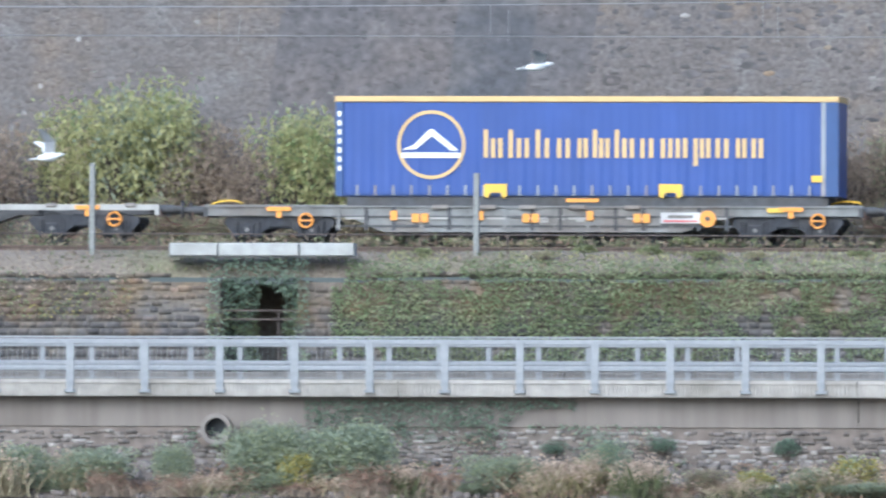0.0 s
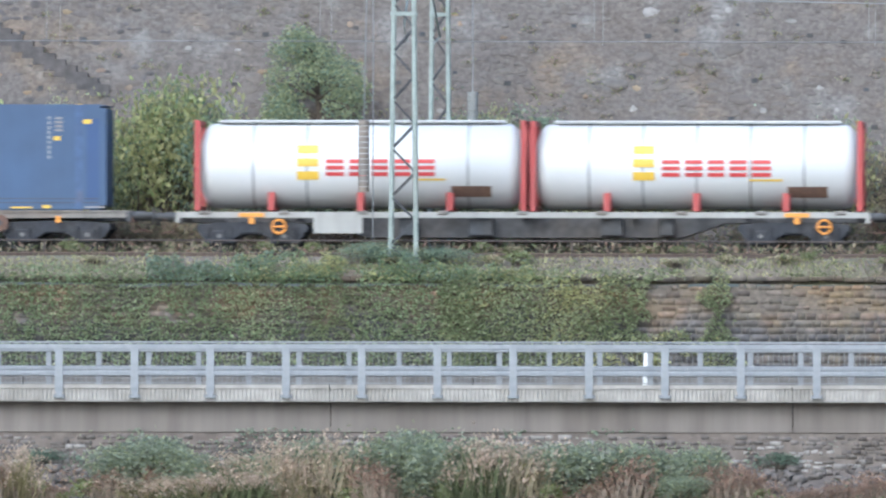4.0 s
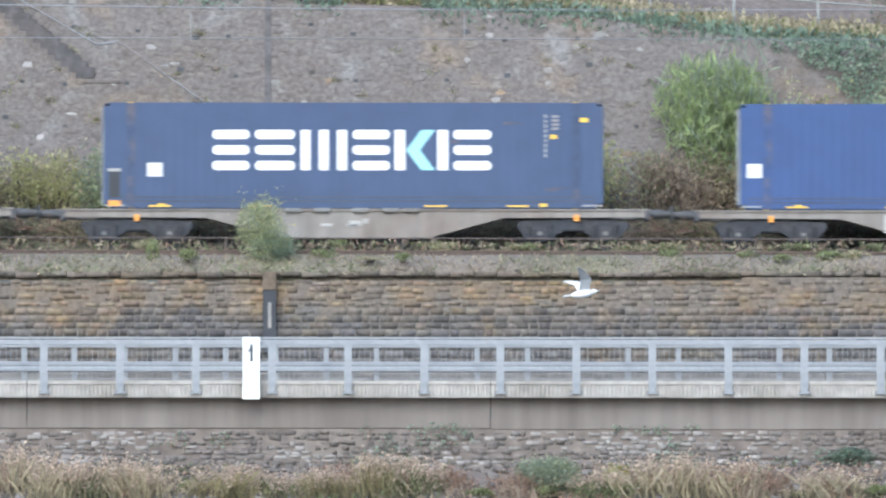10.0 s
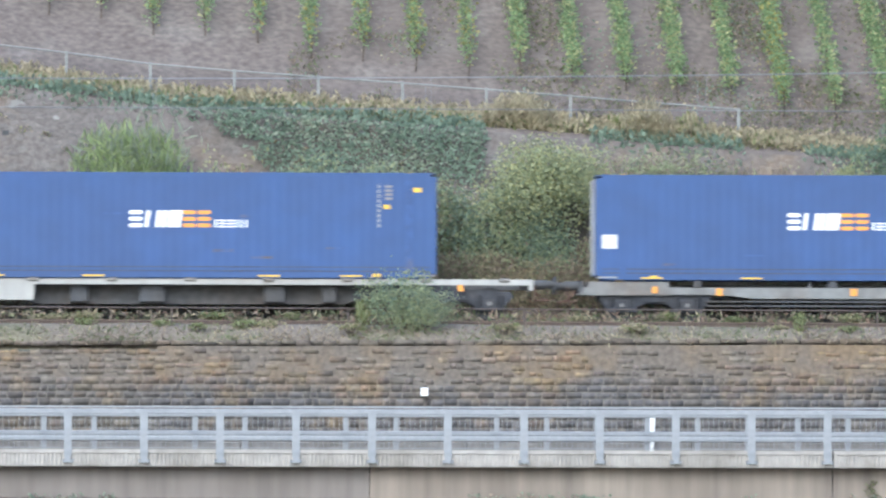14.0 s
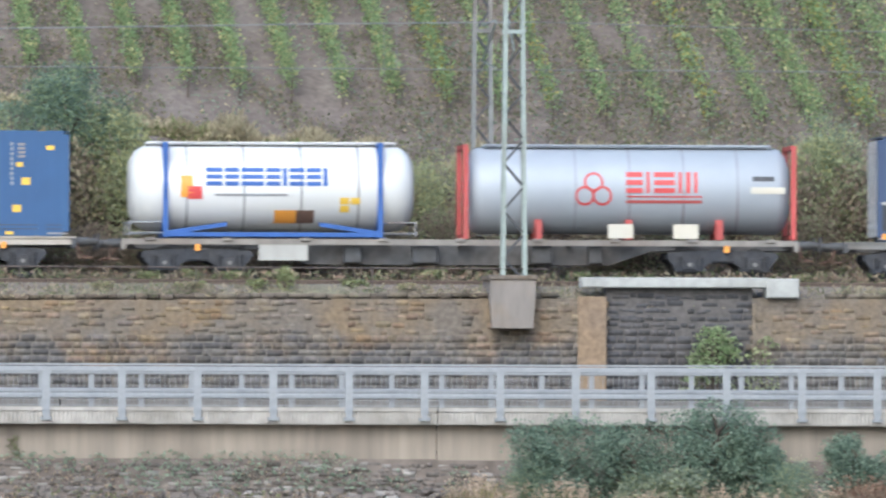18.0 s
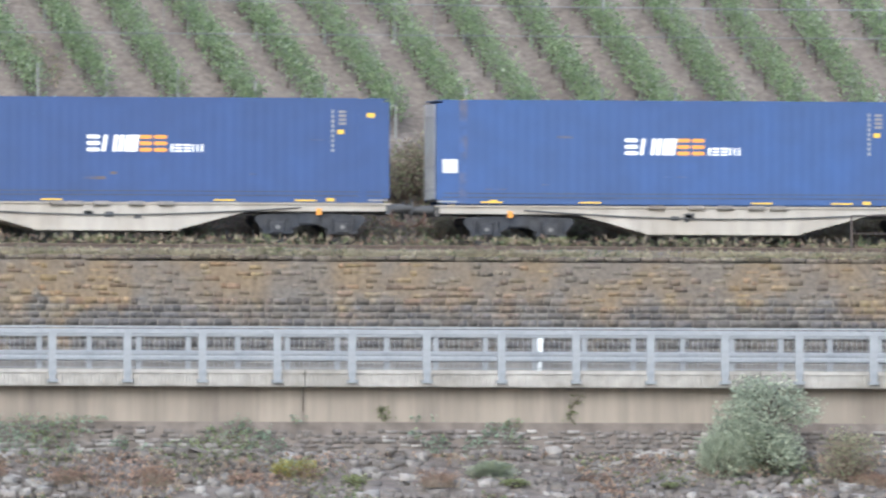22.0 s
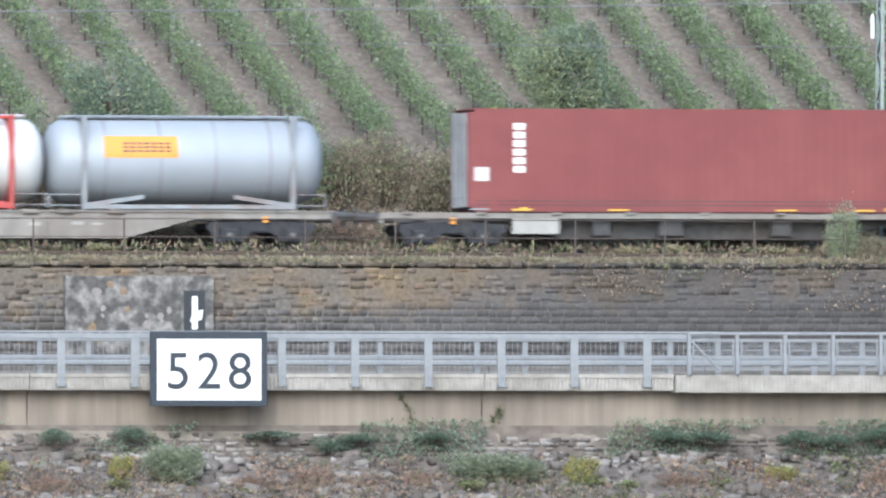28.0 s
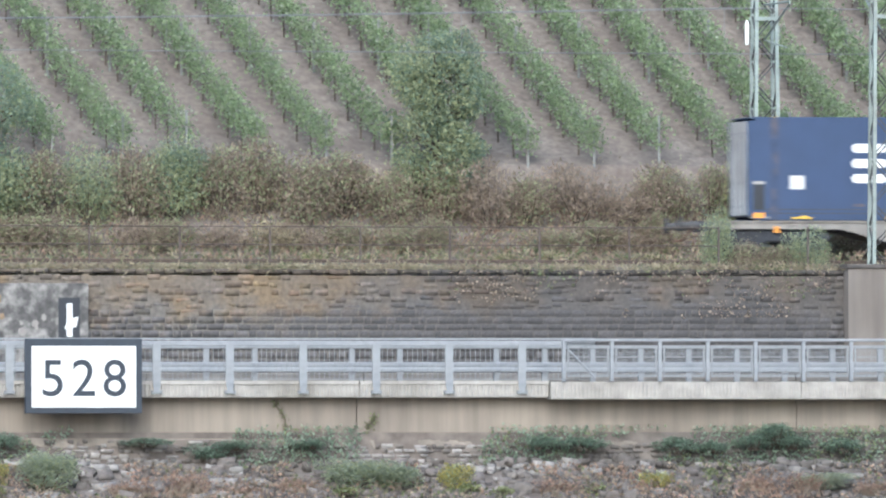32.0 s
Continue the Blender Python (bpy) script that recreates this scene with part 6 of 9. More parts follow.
    words_on_tank(c, R, z, -0.1, 1.28, 0.58, [(0.46, 0.1, "crimson"), (0.09, 0.12, "crimson"), (0.58, 0.1, "crimson"), (0.09, 0.12, "crimson"), (0.12, 0.1, "crimson"), (0.09, 0.1, "crimson")])
    on_tank(c, R, z, "underline", -0.1, 2.0, 1.16, 1.2, "crimson")
    on_tank(c, R, z, "underline", -0.1, 2.0, 1.0, 1.08, "frame_red")
    on_tank(c, R, z, "label", 3.35, 4.3, 1.27, 1.45, "tank_cream")
    on_tank(c, R, z, "label", 3.4, 4.0, 1.62, 1.75, "under")
    for x in (-0.6, 1.2):
        bar(c, "valve_box", x, x + 0.7, 0.03, 0.42, "tank_cream", -1.15, 0.06)
    c, R, z = tank(-271.36, -263.44, "tank_white", "frame_blue", "white bulging tank container with blue frame bands and blue lettering", style="swap", H=2.62)
    words_on_tank(c, R, z, -1.85, 1.42, 0.5, [(0.46, 0.06, "frame_blue"), (0.4, 0.06, "frame_blue"), (0.62, 0.06, "frame_blue"), (0.4, 0.06, "frame_blue"), (0.12, 0.06, "frame_blue"), (0.42, 0.06, "frame_blue"), (0.4, 0.06, "frame_blue"), (0.12, 0.06, "frame_blue")])
    on_tank(c, R, z, "emblem", -2.55, -2.2, 1.1, 1.7, "orange")
    on_tank(c, R, z, "emblem", -2.35, -1.95, 1.05, 1.4, "crimson")
    on_tank(c, R, z, "underline", -1.6, 0.4, 1.14, 1.2, "frame_grey")
    on_tank(c, R, z, "label", 0.05, 0.65, 0.4, 0.75, "orange")
    on_tank(c, R, z, "label", 0.65, 1.15, 0.4, 0.75, "rust")
    for x, zz in ((1.85, 0.92), (2.15, 0.92), (1.85, 0.7)):
        on_tank(c, R, z, "label", x, x + 0.25, zz, zz + 0.18, "yellow")
    container(-286.73, -286.73 + S45, "blue_mid", "mid blue steel container with one short white name", mark="corner")
    container(-301.5, -301.5 + S45, "blue", blue, mark="small", rusty=2)
    container(-316.52, -316.52 + S45, "blue_deep", blue, mark="small")
    container(-331.2, -331.2 + S45, "red", "oxide red steel container without lettering")
    container(-348.78, -348.78 + S45, "blue_slate", "slate blue steel container with broad white lettering", mark="plain")
    container(-368.95, -368.95 + S45, "maroon", "maroon steel container with an upright white name", mark="column")
    c, R, z = tank(-380.80, -372.98, "tank_silver", "frame_grey", "silver bulging tank container with an orange name panel", style="swap", H=2.62)
    on_tank(c, R, z, "name_panel", -2.4, -0.3, 1.45, 2.05, "orange")
    words_on_tank(c, R, z, -1.85, 1.6, 0.28, [(0.14, 0.06, "under")] * 7)
    c, R, z = tank(-388.85, -380.9, "tank_white", "frame_red", "white bulging tank container with a red frame", style="swap", H=2.62)
    on_tank(c, R, z, "label", 1.2, 2.0, 1.75, 1.95, "yellow")
    on_tank(c, R, z, "label", 1.4, 1.8, 0.95, 1.05, "leaf_yellow")
    container(-406.40, -406.40 + S45, "blue_navy", navy, mark="wide", rusty=2)
    container(-425.20, -425.20 + S45, "blue_navy", navy, mark="wide", rusty=2)


def motions():
    """The train rolls to the right at an even pace; the gulls fly."""
    for ob, x, y, dz in RIDERS:
        walk(ob, [(t, pose(x + s, y, track_z(x + s) + dz)) for t, s in SPEED])
    for k, (bird, wings, rows) in enumerate(FLOCK):
        path = []
        turn = 0.0
        for (t, x, y, z), nxt in zip(rows, rows[1:] + [rows[-1]]):
            if nxt[0] > t:
                turn = 15.0 if nxt[1] > x else 165.0
            path.append((t, pose(x, y, z, -12, -8, turn)))
        # a turn of the bird takes two steps
        full = []
        for (t, m), (u, q) in zip(path, path[1:]):
            full.append((t, m))
            if m.to_quaternion().rotation_difference(q.to_quaternion()).angle > 1.4:
                half = m.to_quaternion().slerp(q.to_quaternion(), 0.5)
                full.append(((t + u) / 2, Matrix.LocRotScale(m.translation.lerp(q.translation, 0.5), half, None)))
        walk(bird, full + [path[-1]])
        lo, hi = rows[0][0], rows[-1][0]
        first = max(0.0, next(r[0] for r in rows if r[3] < 20) - 0.5)
        last = [r[0] for r in rows if r[3] < 20][-1] + 0.5
        for wing, s in wings:
            beats = [(0.0, pose(0, 0, 0))] if first > 0 else []
            n = int((last - first) / 0.16)
            beats += [(first + (last - first) * i / n, pose(0, 0, 0, s * (12 + 30 * math.sin(i * 1.3 + k)), 0, 0)) for i in range(n + 1)]
            walk(wing, beats + [(32.0, pose(0, 0, 0))])




# ---------------------------------------------------------------- plants
def lobes(rng, n, spans, hollow=0.55):
    """n points in the outer shell of some ellipsoids (x, y, z, rx, ry, rz)."""
    spans = np.array(spans, float)
    vol = spans[:, 3] * spans[:, 4] + spans[:, 3] * spans[:, 5]
    pick = rng.choice(len(spans), n, p=vol / vol.sum())
    d = rng.normal(size=(n, 3))
    d /= np.linalg.norm(d, axis=1)[:, None]
    r = hollow + (1.08 - hollow) * rng.random(n) ** 0.6
    return spans[pick, :3] + d * r[:, None] * spans[pick, 3:]


def make_bush(name, seed, w, h, n, mat, size, label, second=None, long=1.0, up=0.2, low=0.0, category="bush", half=0.42):
    """A rounded, ragged bush: stems, leaves, and some leaves of a second colour."""
    rng = np.random.default_rng(seed)
    t = thing(name, label, category, "bushes")
    spans = []
    for k in range(9):
        a = rng.uniform(0, 2 * math.pi)
        r = w * 0.5 * rng.uniform(0.1, 0.72)
        zz = h * rng.uniform(0.25, 0.8)
        s = rng.uniform(0.28, 0.55)
        spans.append((r * math.cos(a), 0.6 * r * math.sin(a), zz, w * 0.5 * s, w * 0.4 * s, min(h * 0.5 * s * 1.1, h - zz)))
    spans.append((0, 0, h * 0.42, w * 0.42, w * 0.34, h * 0.44))
    p = lobes(rng, n, spans)
    p = p[p[:, 2] > low]
    out = rng.normal(size=(n // 10, 3)) * (w * 0.2, w * 0.15, h * 0.18) + (0, 0, h * 0.62)
    p = np.concatenate([p, out])
    cut = int(len(p) * (0.72 if second else 1))
    ob = new("leaves", leaf_mesh("leaves", p[:cut], size, mat, rng, up, long, half))
    ob.parent = t
    if second:
        ob = new("mixed_leaves", leaf_mesh("mixed_leaves", p[cut:], size, second, rng, up, long, half))
        ob.parent = t
    g = Geo()
    for k in range(7):
        q = spans[k]
        g.tube((rng.uniform(-0.1, 0.1), rng.uniform(-0.1, 0.1), -0.1), (q[0], q[1], q[2]), 0.035, 5, 0.01)
    part("branchwork", g, "bark", t)["kind"] = "stuff"
    return t


def make_tufts(name, seed, w, h, n, mat, label, width=0.03, head=None, category="weeds"):
    """Upright blades with seed heads."""
    rng = np.random.default_rng(seed)
    t = thing(name, label, category, "weeds")
    x = rng.normal(size=n) * w * 0.28
    y = rng.normal(size=n) * w * 0.18
    hh = h * rng.uniform(0.45, 1.0, n) * np.exp(-(x / (w * 0.7)) ** 2)
    lx, ly = rng.normal(size=n) * 0.28 * hh, rng.normal(size=n) * 0.18 * hh
    wd = width * rng.uniform(0.6, 1.4, n)
    v = np.stack([np.stack([x - wd, y, 0 * x - 0.05], 1), np.stack([x + wd, y, 0 * x - 0.05], 1), np.stack([x + lx * 0.5 + wd * 0.7, y + ly * 0.5, hh * 0.6], 1), np.stack([x + lx, y + ly, hh], 1)], 1)
    ob = new("stalk_growth", fast_mesh("stalk_growth", v.reshape(-1, 3), np.arange(4 * n).reshape(n, 4), mat))
    ob.parent = t
    ob["kind"] = "stuff"
    if head:
        k = rng.choice(n, n * 3 // 4)
        p = np.stack([x + lx, y + ly, hh], 1)[k]
        p = np.repeat(p, 7, 0) + rng.normal(size=(7 * len(k), 3)) * (0.07, 0.05, 0.13)
        ob = new("seed_fluff", leaf_mesh("seed_fluff", p, 0.07, head, rng, 0.6, 1.2))
        ob.parent = t
        ob["kind"] = "stuff"
    return t


def tree(x, y, seed, h, w, mat, second, label, low=0.25, n=8500, z=None, name="tree"):
    """A small tree: tapered trunk, limbs and a ragged crown of leaf clumps."""
    rng = np.random.default_rng(seed)
    t = thing(name, label, "tree" if name == "tree" else "bush", at=pose(x, y, hill(x, y) - 0.1 if z is None else z))
    g = Geo().tube((0, 0, 0), (0.1, 0, h * 0.55), 0.13, 8, 0.07).tube((0.1, 0, h * 0.55), (0.0, 0, h * 0.9), 0.07, 7, 0.02)
    spans = []
    for k in range(34):
        z = h * (low + 0.06 + (0.9 - low) * (k + rng.uniform(0, 1)) / 34)
        a = rng.uniform(0, 2 * math.pi)
        rr = w * 0.5 * (1 - ((z / h - 0.55) / 0.62) ** 2) * rng.uniform(0.35, 0.85)
        q = (rr * math.cos(a), rr * math.sin(a), z)
        g.tube((0.05, 0, max(0.3, z - 0.5)), q, 0.045, 5, 0.012)
        s = w * rng.uniform(0.14, 0.23)
        spans.append((*q, s, s, s * 0.8))
    part("trunk", g, "bark", t)
    n = int(n * 1.7)
    p = lobes(rng, n, spans, 0.3)
    k = int(n * 0.7)
    ob = new("crown", leaf_mesh("crown", p[:k], 0.08, mat, rng, -0.1))
    ob.parent = t
    ob = new("pale_leaves", leaf_mesh("pale_leaves", p[k:], 0.08, second, rng, -0.1))
    ob.parent = t
    return t


HEDGE = [(-96, 7.3), (-71, 7.7), (-67.6, 8.4), (-65.2, 6.9), (-63.6, 7.7), (-61, 7.0), (-58, 7.4), (-53, 7.8), (-47, 7.7), (-42.8, 7.6), (-39.5, 8.5), (-37.2, 7.4), (-33, 7.6), (-30, 7.8), (-28, 6.9), (-23, 7.2), (-21, 7.3), (-16, 6.6), (-8, 7.0), (-6, 7.2), (-3, 6.9), (3, 7.1), (7.5, 7.0), (10.5, 7.2), (12, 8.1), (17, 8.2), (19.5, 7.4), (22.2, 7.0), (25, 6.7), (27.5, 7.2), (31, 8.7), (33, 8.0), (36, 6.9),
         (42, 7.6), (47, 7.0), (53, 8.2), (58, 6.6), (70, 7.2), (73, 7.0), (80, 6.5), (88, 6.8), (97, 6.8), (101, 7.1), (107, 6.8), (111, 6.4), (116, 6.3), (150, 6.4)]


def build_plants():
    rng = np.random.default_rng(5)
    kinds = {
        "green": [make_bush("bush", 30 + k, 2.4, 1.9, 4000, "leaf_bush", 0.062, "dense green bush behind the tracks", "leaf_olive" if k == 1 else "leaf_dark") for k in range(3)],
        "dark": [make_bush("bush", 40 + k, 2.4, 1.9, 4000, "leaf_dark", 0.062, "dark green bush on the bank behind the tracks", "leaf_bush") for k in range(2)],
        "dry": [make_bush("bramble", 50 + k, 2.3, 1.6, 2800, "weed_brown", 0.07, "withered brown brambles with some green leaves", "leaf_bush") for k in range(3)],
        "willow": [make_bush("willow_bush", 60 + k, 2.2, 1.9, 4200, "leaf_willow", 0.062, "grey-green willow bush on the river bank", "leaf_bush", 1.9, 0.7) for k in range(3)],
        "feather": [make_bush("willow_bush", 66, 3.0, 2.6, 2600, "leaf_feather", 0.11, "tall feathery grey-green willow bush", "leaf_willow", 2.8, 1.6, half=0.25)],
        "blade": [make_bush("tall_bush", 68, 3.0, 2.6, 4200, "leaf_fresh", 0.10, "tall bush with upright fresh green blades before the slope", "leaf_willow", 3.0, 1.3, half=0.2)],
        "loose": [make_bush("bush", 34 + k, 2.4, 1.9, 1500, "leaf_olive", 0.085, "loose yellow-green bush behind the tracks", ("leaf_fresh", "leaf_willow", "grass_dry")[k], 1.5, 0.5, half=0.34) for k in range(3)],
        "tan": [make_bush("bramble", 54 + k, 2.3, 1.6, 1900, ("grass_dry", "twig")[k], 0.08, "dry tan brambles and grass behind the tracks", "weed_brown", 1.6, 0.5, half=0.25) for k in range(2)],
        "low": [make_bush("low_bush", 70 + k, 1.3, 0.8, 1200, "leaf_deep", 0.06, "small dark green bush rooted in the stonework", None) for k in range(2)],
        "reed": [make_tufts("reed_clump", 80 + k, 1.9, 1.35, 230, ("reed_blade", "grass_dry", "weed_green")[k], "dry reeds with pale brown seed heads", 0.010, "reed") for k in range(3)],
        "dockweed": [make_tufts("dock_clump", 90 + k, 1.3, 0.9, 150, "twig", "rust-brown withered dock stalks", 0.02, "dock") for k in range(2)],
        "weed": [make_bush("weed_clump", 100 + k, 0.9, 0.5, 260, "grass_green", 0.08, "low green weeds beside the track", "leaf_bush", 1.3, 0.6, category="weeds") for k in range(2)],
        "dryweed": [make_bush("weed_clump", 104 + k, 1.2, 0.35, 240, "grass_dry", 0.08, "dry yellow grass and weeds beside the track", "grass_green", 1.6, 0.6, category="weeds") for k in range(2)],
        "yellow": [make_bush("yellowing_bush", 110, 1.6, 1.2, 900, "leaf_yellow", 0.10, "yellowing bush on the river bank", "leaf_bush")],
    }
    used = set()

    def put(kind, x, y, z, sx=1.0, sz=1.0, group=""):
        src = kinds[kind][int(rng.integers(len(kinds[kind])))]
        m = pose(x, y, z, 0, 0, rng.uniform(-40, 40) + (180 if rng.random() < 0.5 else 0))
        if src.name not in used:
            used.add(src.name)
            ob = src
            ob.matrix_basis = m
        else:
            ob = copy_thing(src, m)
        ob.scale = (sx, sx, sz)
        return ob

    # the hedge between the tracks and the slope
    x = -76.0
    while x < 126:
        top = float(np.interp(x, [a for a, b in HEDGE], [b for a, b in HEDGE])) + rng.uniform(-0.25, 0.12)
        y = rng.uniform(26.9, 27.7)
        z = hill(x, y) - 0.1
        u = rng.random()
        if x < -43:
            kind = ("loose" if u < 0.7 else "tan") if not -58 < x < -45 else ("tan" if u < 0.5 else "dry" if u < 0.85 or x < -53 else "loose")
            if -58 < x < -45:
                top = float(np.interp(x, [-58, -56.5, -53.5, -51, -48, -45], [7.2, 6.3, 6.3, 7.0, 7.5, 7.6])) + rng.uniform(-0.1, 0.25)
        elif x < -20:
            kind = "green" if u < 0.45 else "dark" if u < 0.65 and x < -29 else "loose" if u < 0.85 else "tan"
        elif -10 < x < -4:
            kind = "loose" if u < 0.8 else "green"
        elif x < 11.5:
            kind = "tan" if u < 0.55 else "dry" if u < 0.9 else "loose"
        elif x < 21:
            kind = "dark" if u < 0.5 else "green" if u < 0.9 else "dry"
        elif x < 36:
            kind = "dry" if u < 0.45 else "tan" if u < 0.6 else "green" if u < 0.88 else "dark"
            top -= 0.3
        elif x < 80:
            kind = "dry" if u < 0.5 else "tan" if u < 0.65 else "green"
        else:
            kind = "dry" if u < 0.65 else "tan" if u < 0.8 else "green"
        if x < -58 and rng.random() < 0.2:
            x += 0.8
        top -= rng.uniform(0, 0.35)
        s = rng.uniform(0.8, 1.1)
        sz = max(0.4, (top + (0.35 if x > 78 else 0.1) - z) / 1.75)
        put(kind, x, y, z, max(s, 0.68 * sz), sz)
        if rng.random() < 0.85:
            put("dry" if rng.random() < 0.55 else "tan", x + rng.uniform(-0.5, 0.5), 26.2, track_z(x) + 0.1, rng.uniform(0.7, 1.0), rng.uniform(0.5, 0.85) * (1.5 if 10 < x < 60 else 1))
        x += rng.uniform(0.95, 1.5)
    # taller single bushes
    for bx, top, w, kind in ((-67.6, 8.7, 1.2, "loose"), (-70.6, 8.1, 1.2, "loose"), (-63.7, 7.9, 1.1, "loose"), (-68.4, 8.2, 1.0, "green"), (-39.5, 8.9, 1.5, "green"), (-42.7, 8.3, 0.7, "green"), (-31.3, 8.0, 1.1, "dark"),
                             (32.9, 8.9, 1.3, "green"), (53, 8.6, 1.1, "green"), (89.5, 8.2, 0.9, "dark"), (101.4, 7.0, 1.2, "dark")):
        y = 28.2 if kind != "willow" else 29.2
        z = hill(bx, y) - 0.15
        put(kind, bx, y - 0.3, z, max(w * 0.9, 0.6 * (top - z) / 1.9), (top - z) / 1.9)
    for bx in np.arange(26.5, 41, 0.75):
        y = 28.0 + 0.35 * rng.random()
        z = hill(bx, y) - 0.1
        put("dry" if rng.random() < 0.5 else "tan" if rng.random() < 0.5 else "green", bx, y, z, rng.uniform(0.7, 0.9), max(0.4, (slope_top(bx) - 0.1 - z) / 1.75))
    for bx in (23.4, 25.1, 34.7, 35.6, 37.6, 38.6, 40.2):
        y = 28.0 + (slope_top(bx) - 5.2) * 0.5 + 0.7
        put("dryweed", bx, y, hill(bx, y) - 0.05, rng.uniform(0.9, 1.2), rng.uniform(1.5, 2.2))
    tree(31.5, 28.7, 61, 9.7 - hill(31.5, 28.7), 3.9, "leaf_deep", "leaf_vine", "dense dark green bush at the upper edge of the stone slope", 0.0, 9000, name="dense_bush")
    tree(108.75, 28.0, 7, 4.9, 3.1, "leaf_bush", "leaf_dark", "slender green tree at the foot of the vineyard", 0.05)
    tree(109.4, 28.3, 9, 4.6, 2.3, "leaf_dark", "leaf_bush", "dark green young tree at the foot of the vineyard", 0.0, 6500)
    put("blade", 9.7, 28.0, 5.6, 1.2, 1.5)
    tree(95.7, 28.0, 17, 3.9, 3.5, "leaf_dark", "leaf_bush", "broad dark green bushy tree behind the tracks", 0.0)
    tree(-35.8, 28.0, 19, 5.0, 3.3, "leaf_bush", "leaf_dark", "slender green tree before the stone slope", 0.0, 12000)
    for bx, h, w, seed in ((42.6, 2.4, 3.0, 23), (44.7, 2.3, 2.8, 24), (46.9, 2.9, 2.8, 25), (48.0, 2.2, 2.2, 27), (50.6, 2.0, 2.2, 26)):
        tree(bx, -1.6 + 0.3 * math.sin(bx), seed, h, w, "leaf_deep", "leaf_dark", "sprawling blue-green bush on the river bank that reaches the railing", 0.0, 5200, -2.8, "sprawling_bush")
    tree(76.2, -1.8, 33, 2.6, 2.7, "leaf_feather", "leaf_willow", "feathery grey-green willow bush on the river bank", 0.0, 5200, -2.9, "willow_bush")
    tree(48.4, 14.80, 51, 2.35, 1.5, "leaf_young", "leaf_bush", "fresh green bush rooted before the walled-up recess", 0.35, 1300, -0.03, "wall_bush")
    tree(21.2, 27.9, 41, 3.5, 4.6, "leaf_bush", "leaf_olive", "broad olive-green bush before the stone slope", 0.45, 8000, name="broad_bush")
    tree(24.6, 27.9, 43, 3.2, 3.8, "leaf_bush", "weed_brown", "broad olive and brown bush before the stone slope", 0.4, 6500, name="broad_bush")
    tree(17.6, 27.6, 44, 2.7, 2.8, "leaf_bush", "weed_brown", "green and withered bush before the stone slope", 0.15, 4500, name="broad_bush")
    for bx in np.arange(12.5, 30, 0.9):
        put("tan" if rng.random() < 0.4 else "dry", bx, 26.6, track_z(bx) + 0.2, rng.uniform(0.8, 1.0), rng.uniform(0.9, 1.25))
    # weeds along the tracks and the wall top
    x = -76.0
    while x < 124:
        for y0, y1 in ((15.6, 16.6), (19.8, 20.9)):
            if rng.random() < (0.42 if x < 50 else 0.14):
                xx, y = x + rng.uniform(-0.6, 0.6), rng.uniform(y0, y1)
                dry = x > 55 or rng.random() < 0.5
                z = track_z(xx) - 0.4 + (y - 15.6) * 0.08
                put("dryweed" if dry else "weed", xx, y, z, rng.uniform(0.6, 1.1), rng.uniform(0.35, 0.7))
        x += rng.uniform(0.9, 1.6)
    # bushes that stand before the train
    for bx, w, top, kind in ((-3.0, 0.72, 5.25, "green"), (-2.7, 0.7, 4.3, "dark"), (16.5, 0.95, 5.1, "green"), (17.3, 0.75, 4.7, "green"), (15.6, 0.5, 4.2, "weed"), (114.3, 0.5, 5.0, "green"), (115.2, 0.6, 4.3, "dry"), (116.2, 0.7, 4.1, "dry"), (116.9, 0.6, 4.5, "green"), (-33.4, 1.1, 4.1, "dark"), (-31.6, 1.2, 3.9, "dark"), (-6.0, 0.5, 4.0, "weed"), (36.8, 0.6, 4.0, "weed"), (27.5, 0.5, 3.9, "weed")):
        z = track_z(bx) - 0.45
        put(kind, bx, 16.2, z, w, (top - z) / (0.5 if kind == "weed" else 1.9))
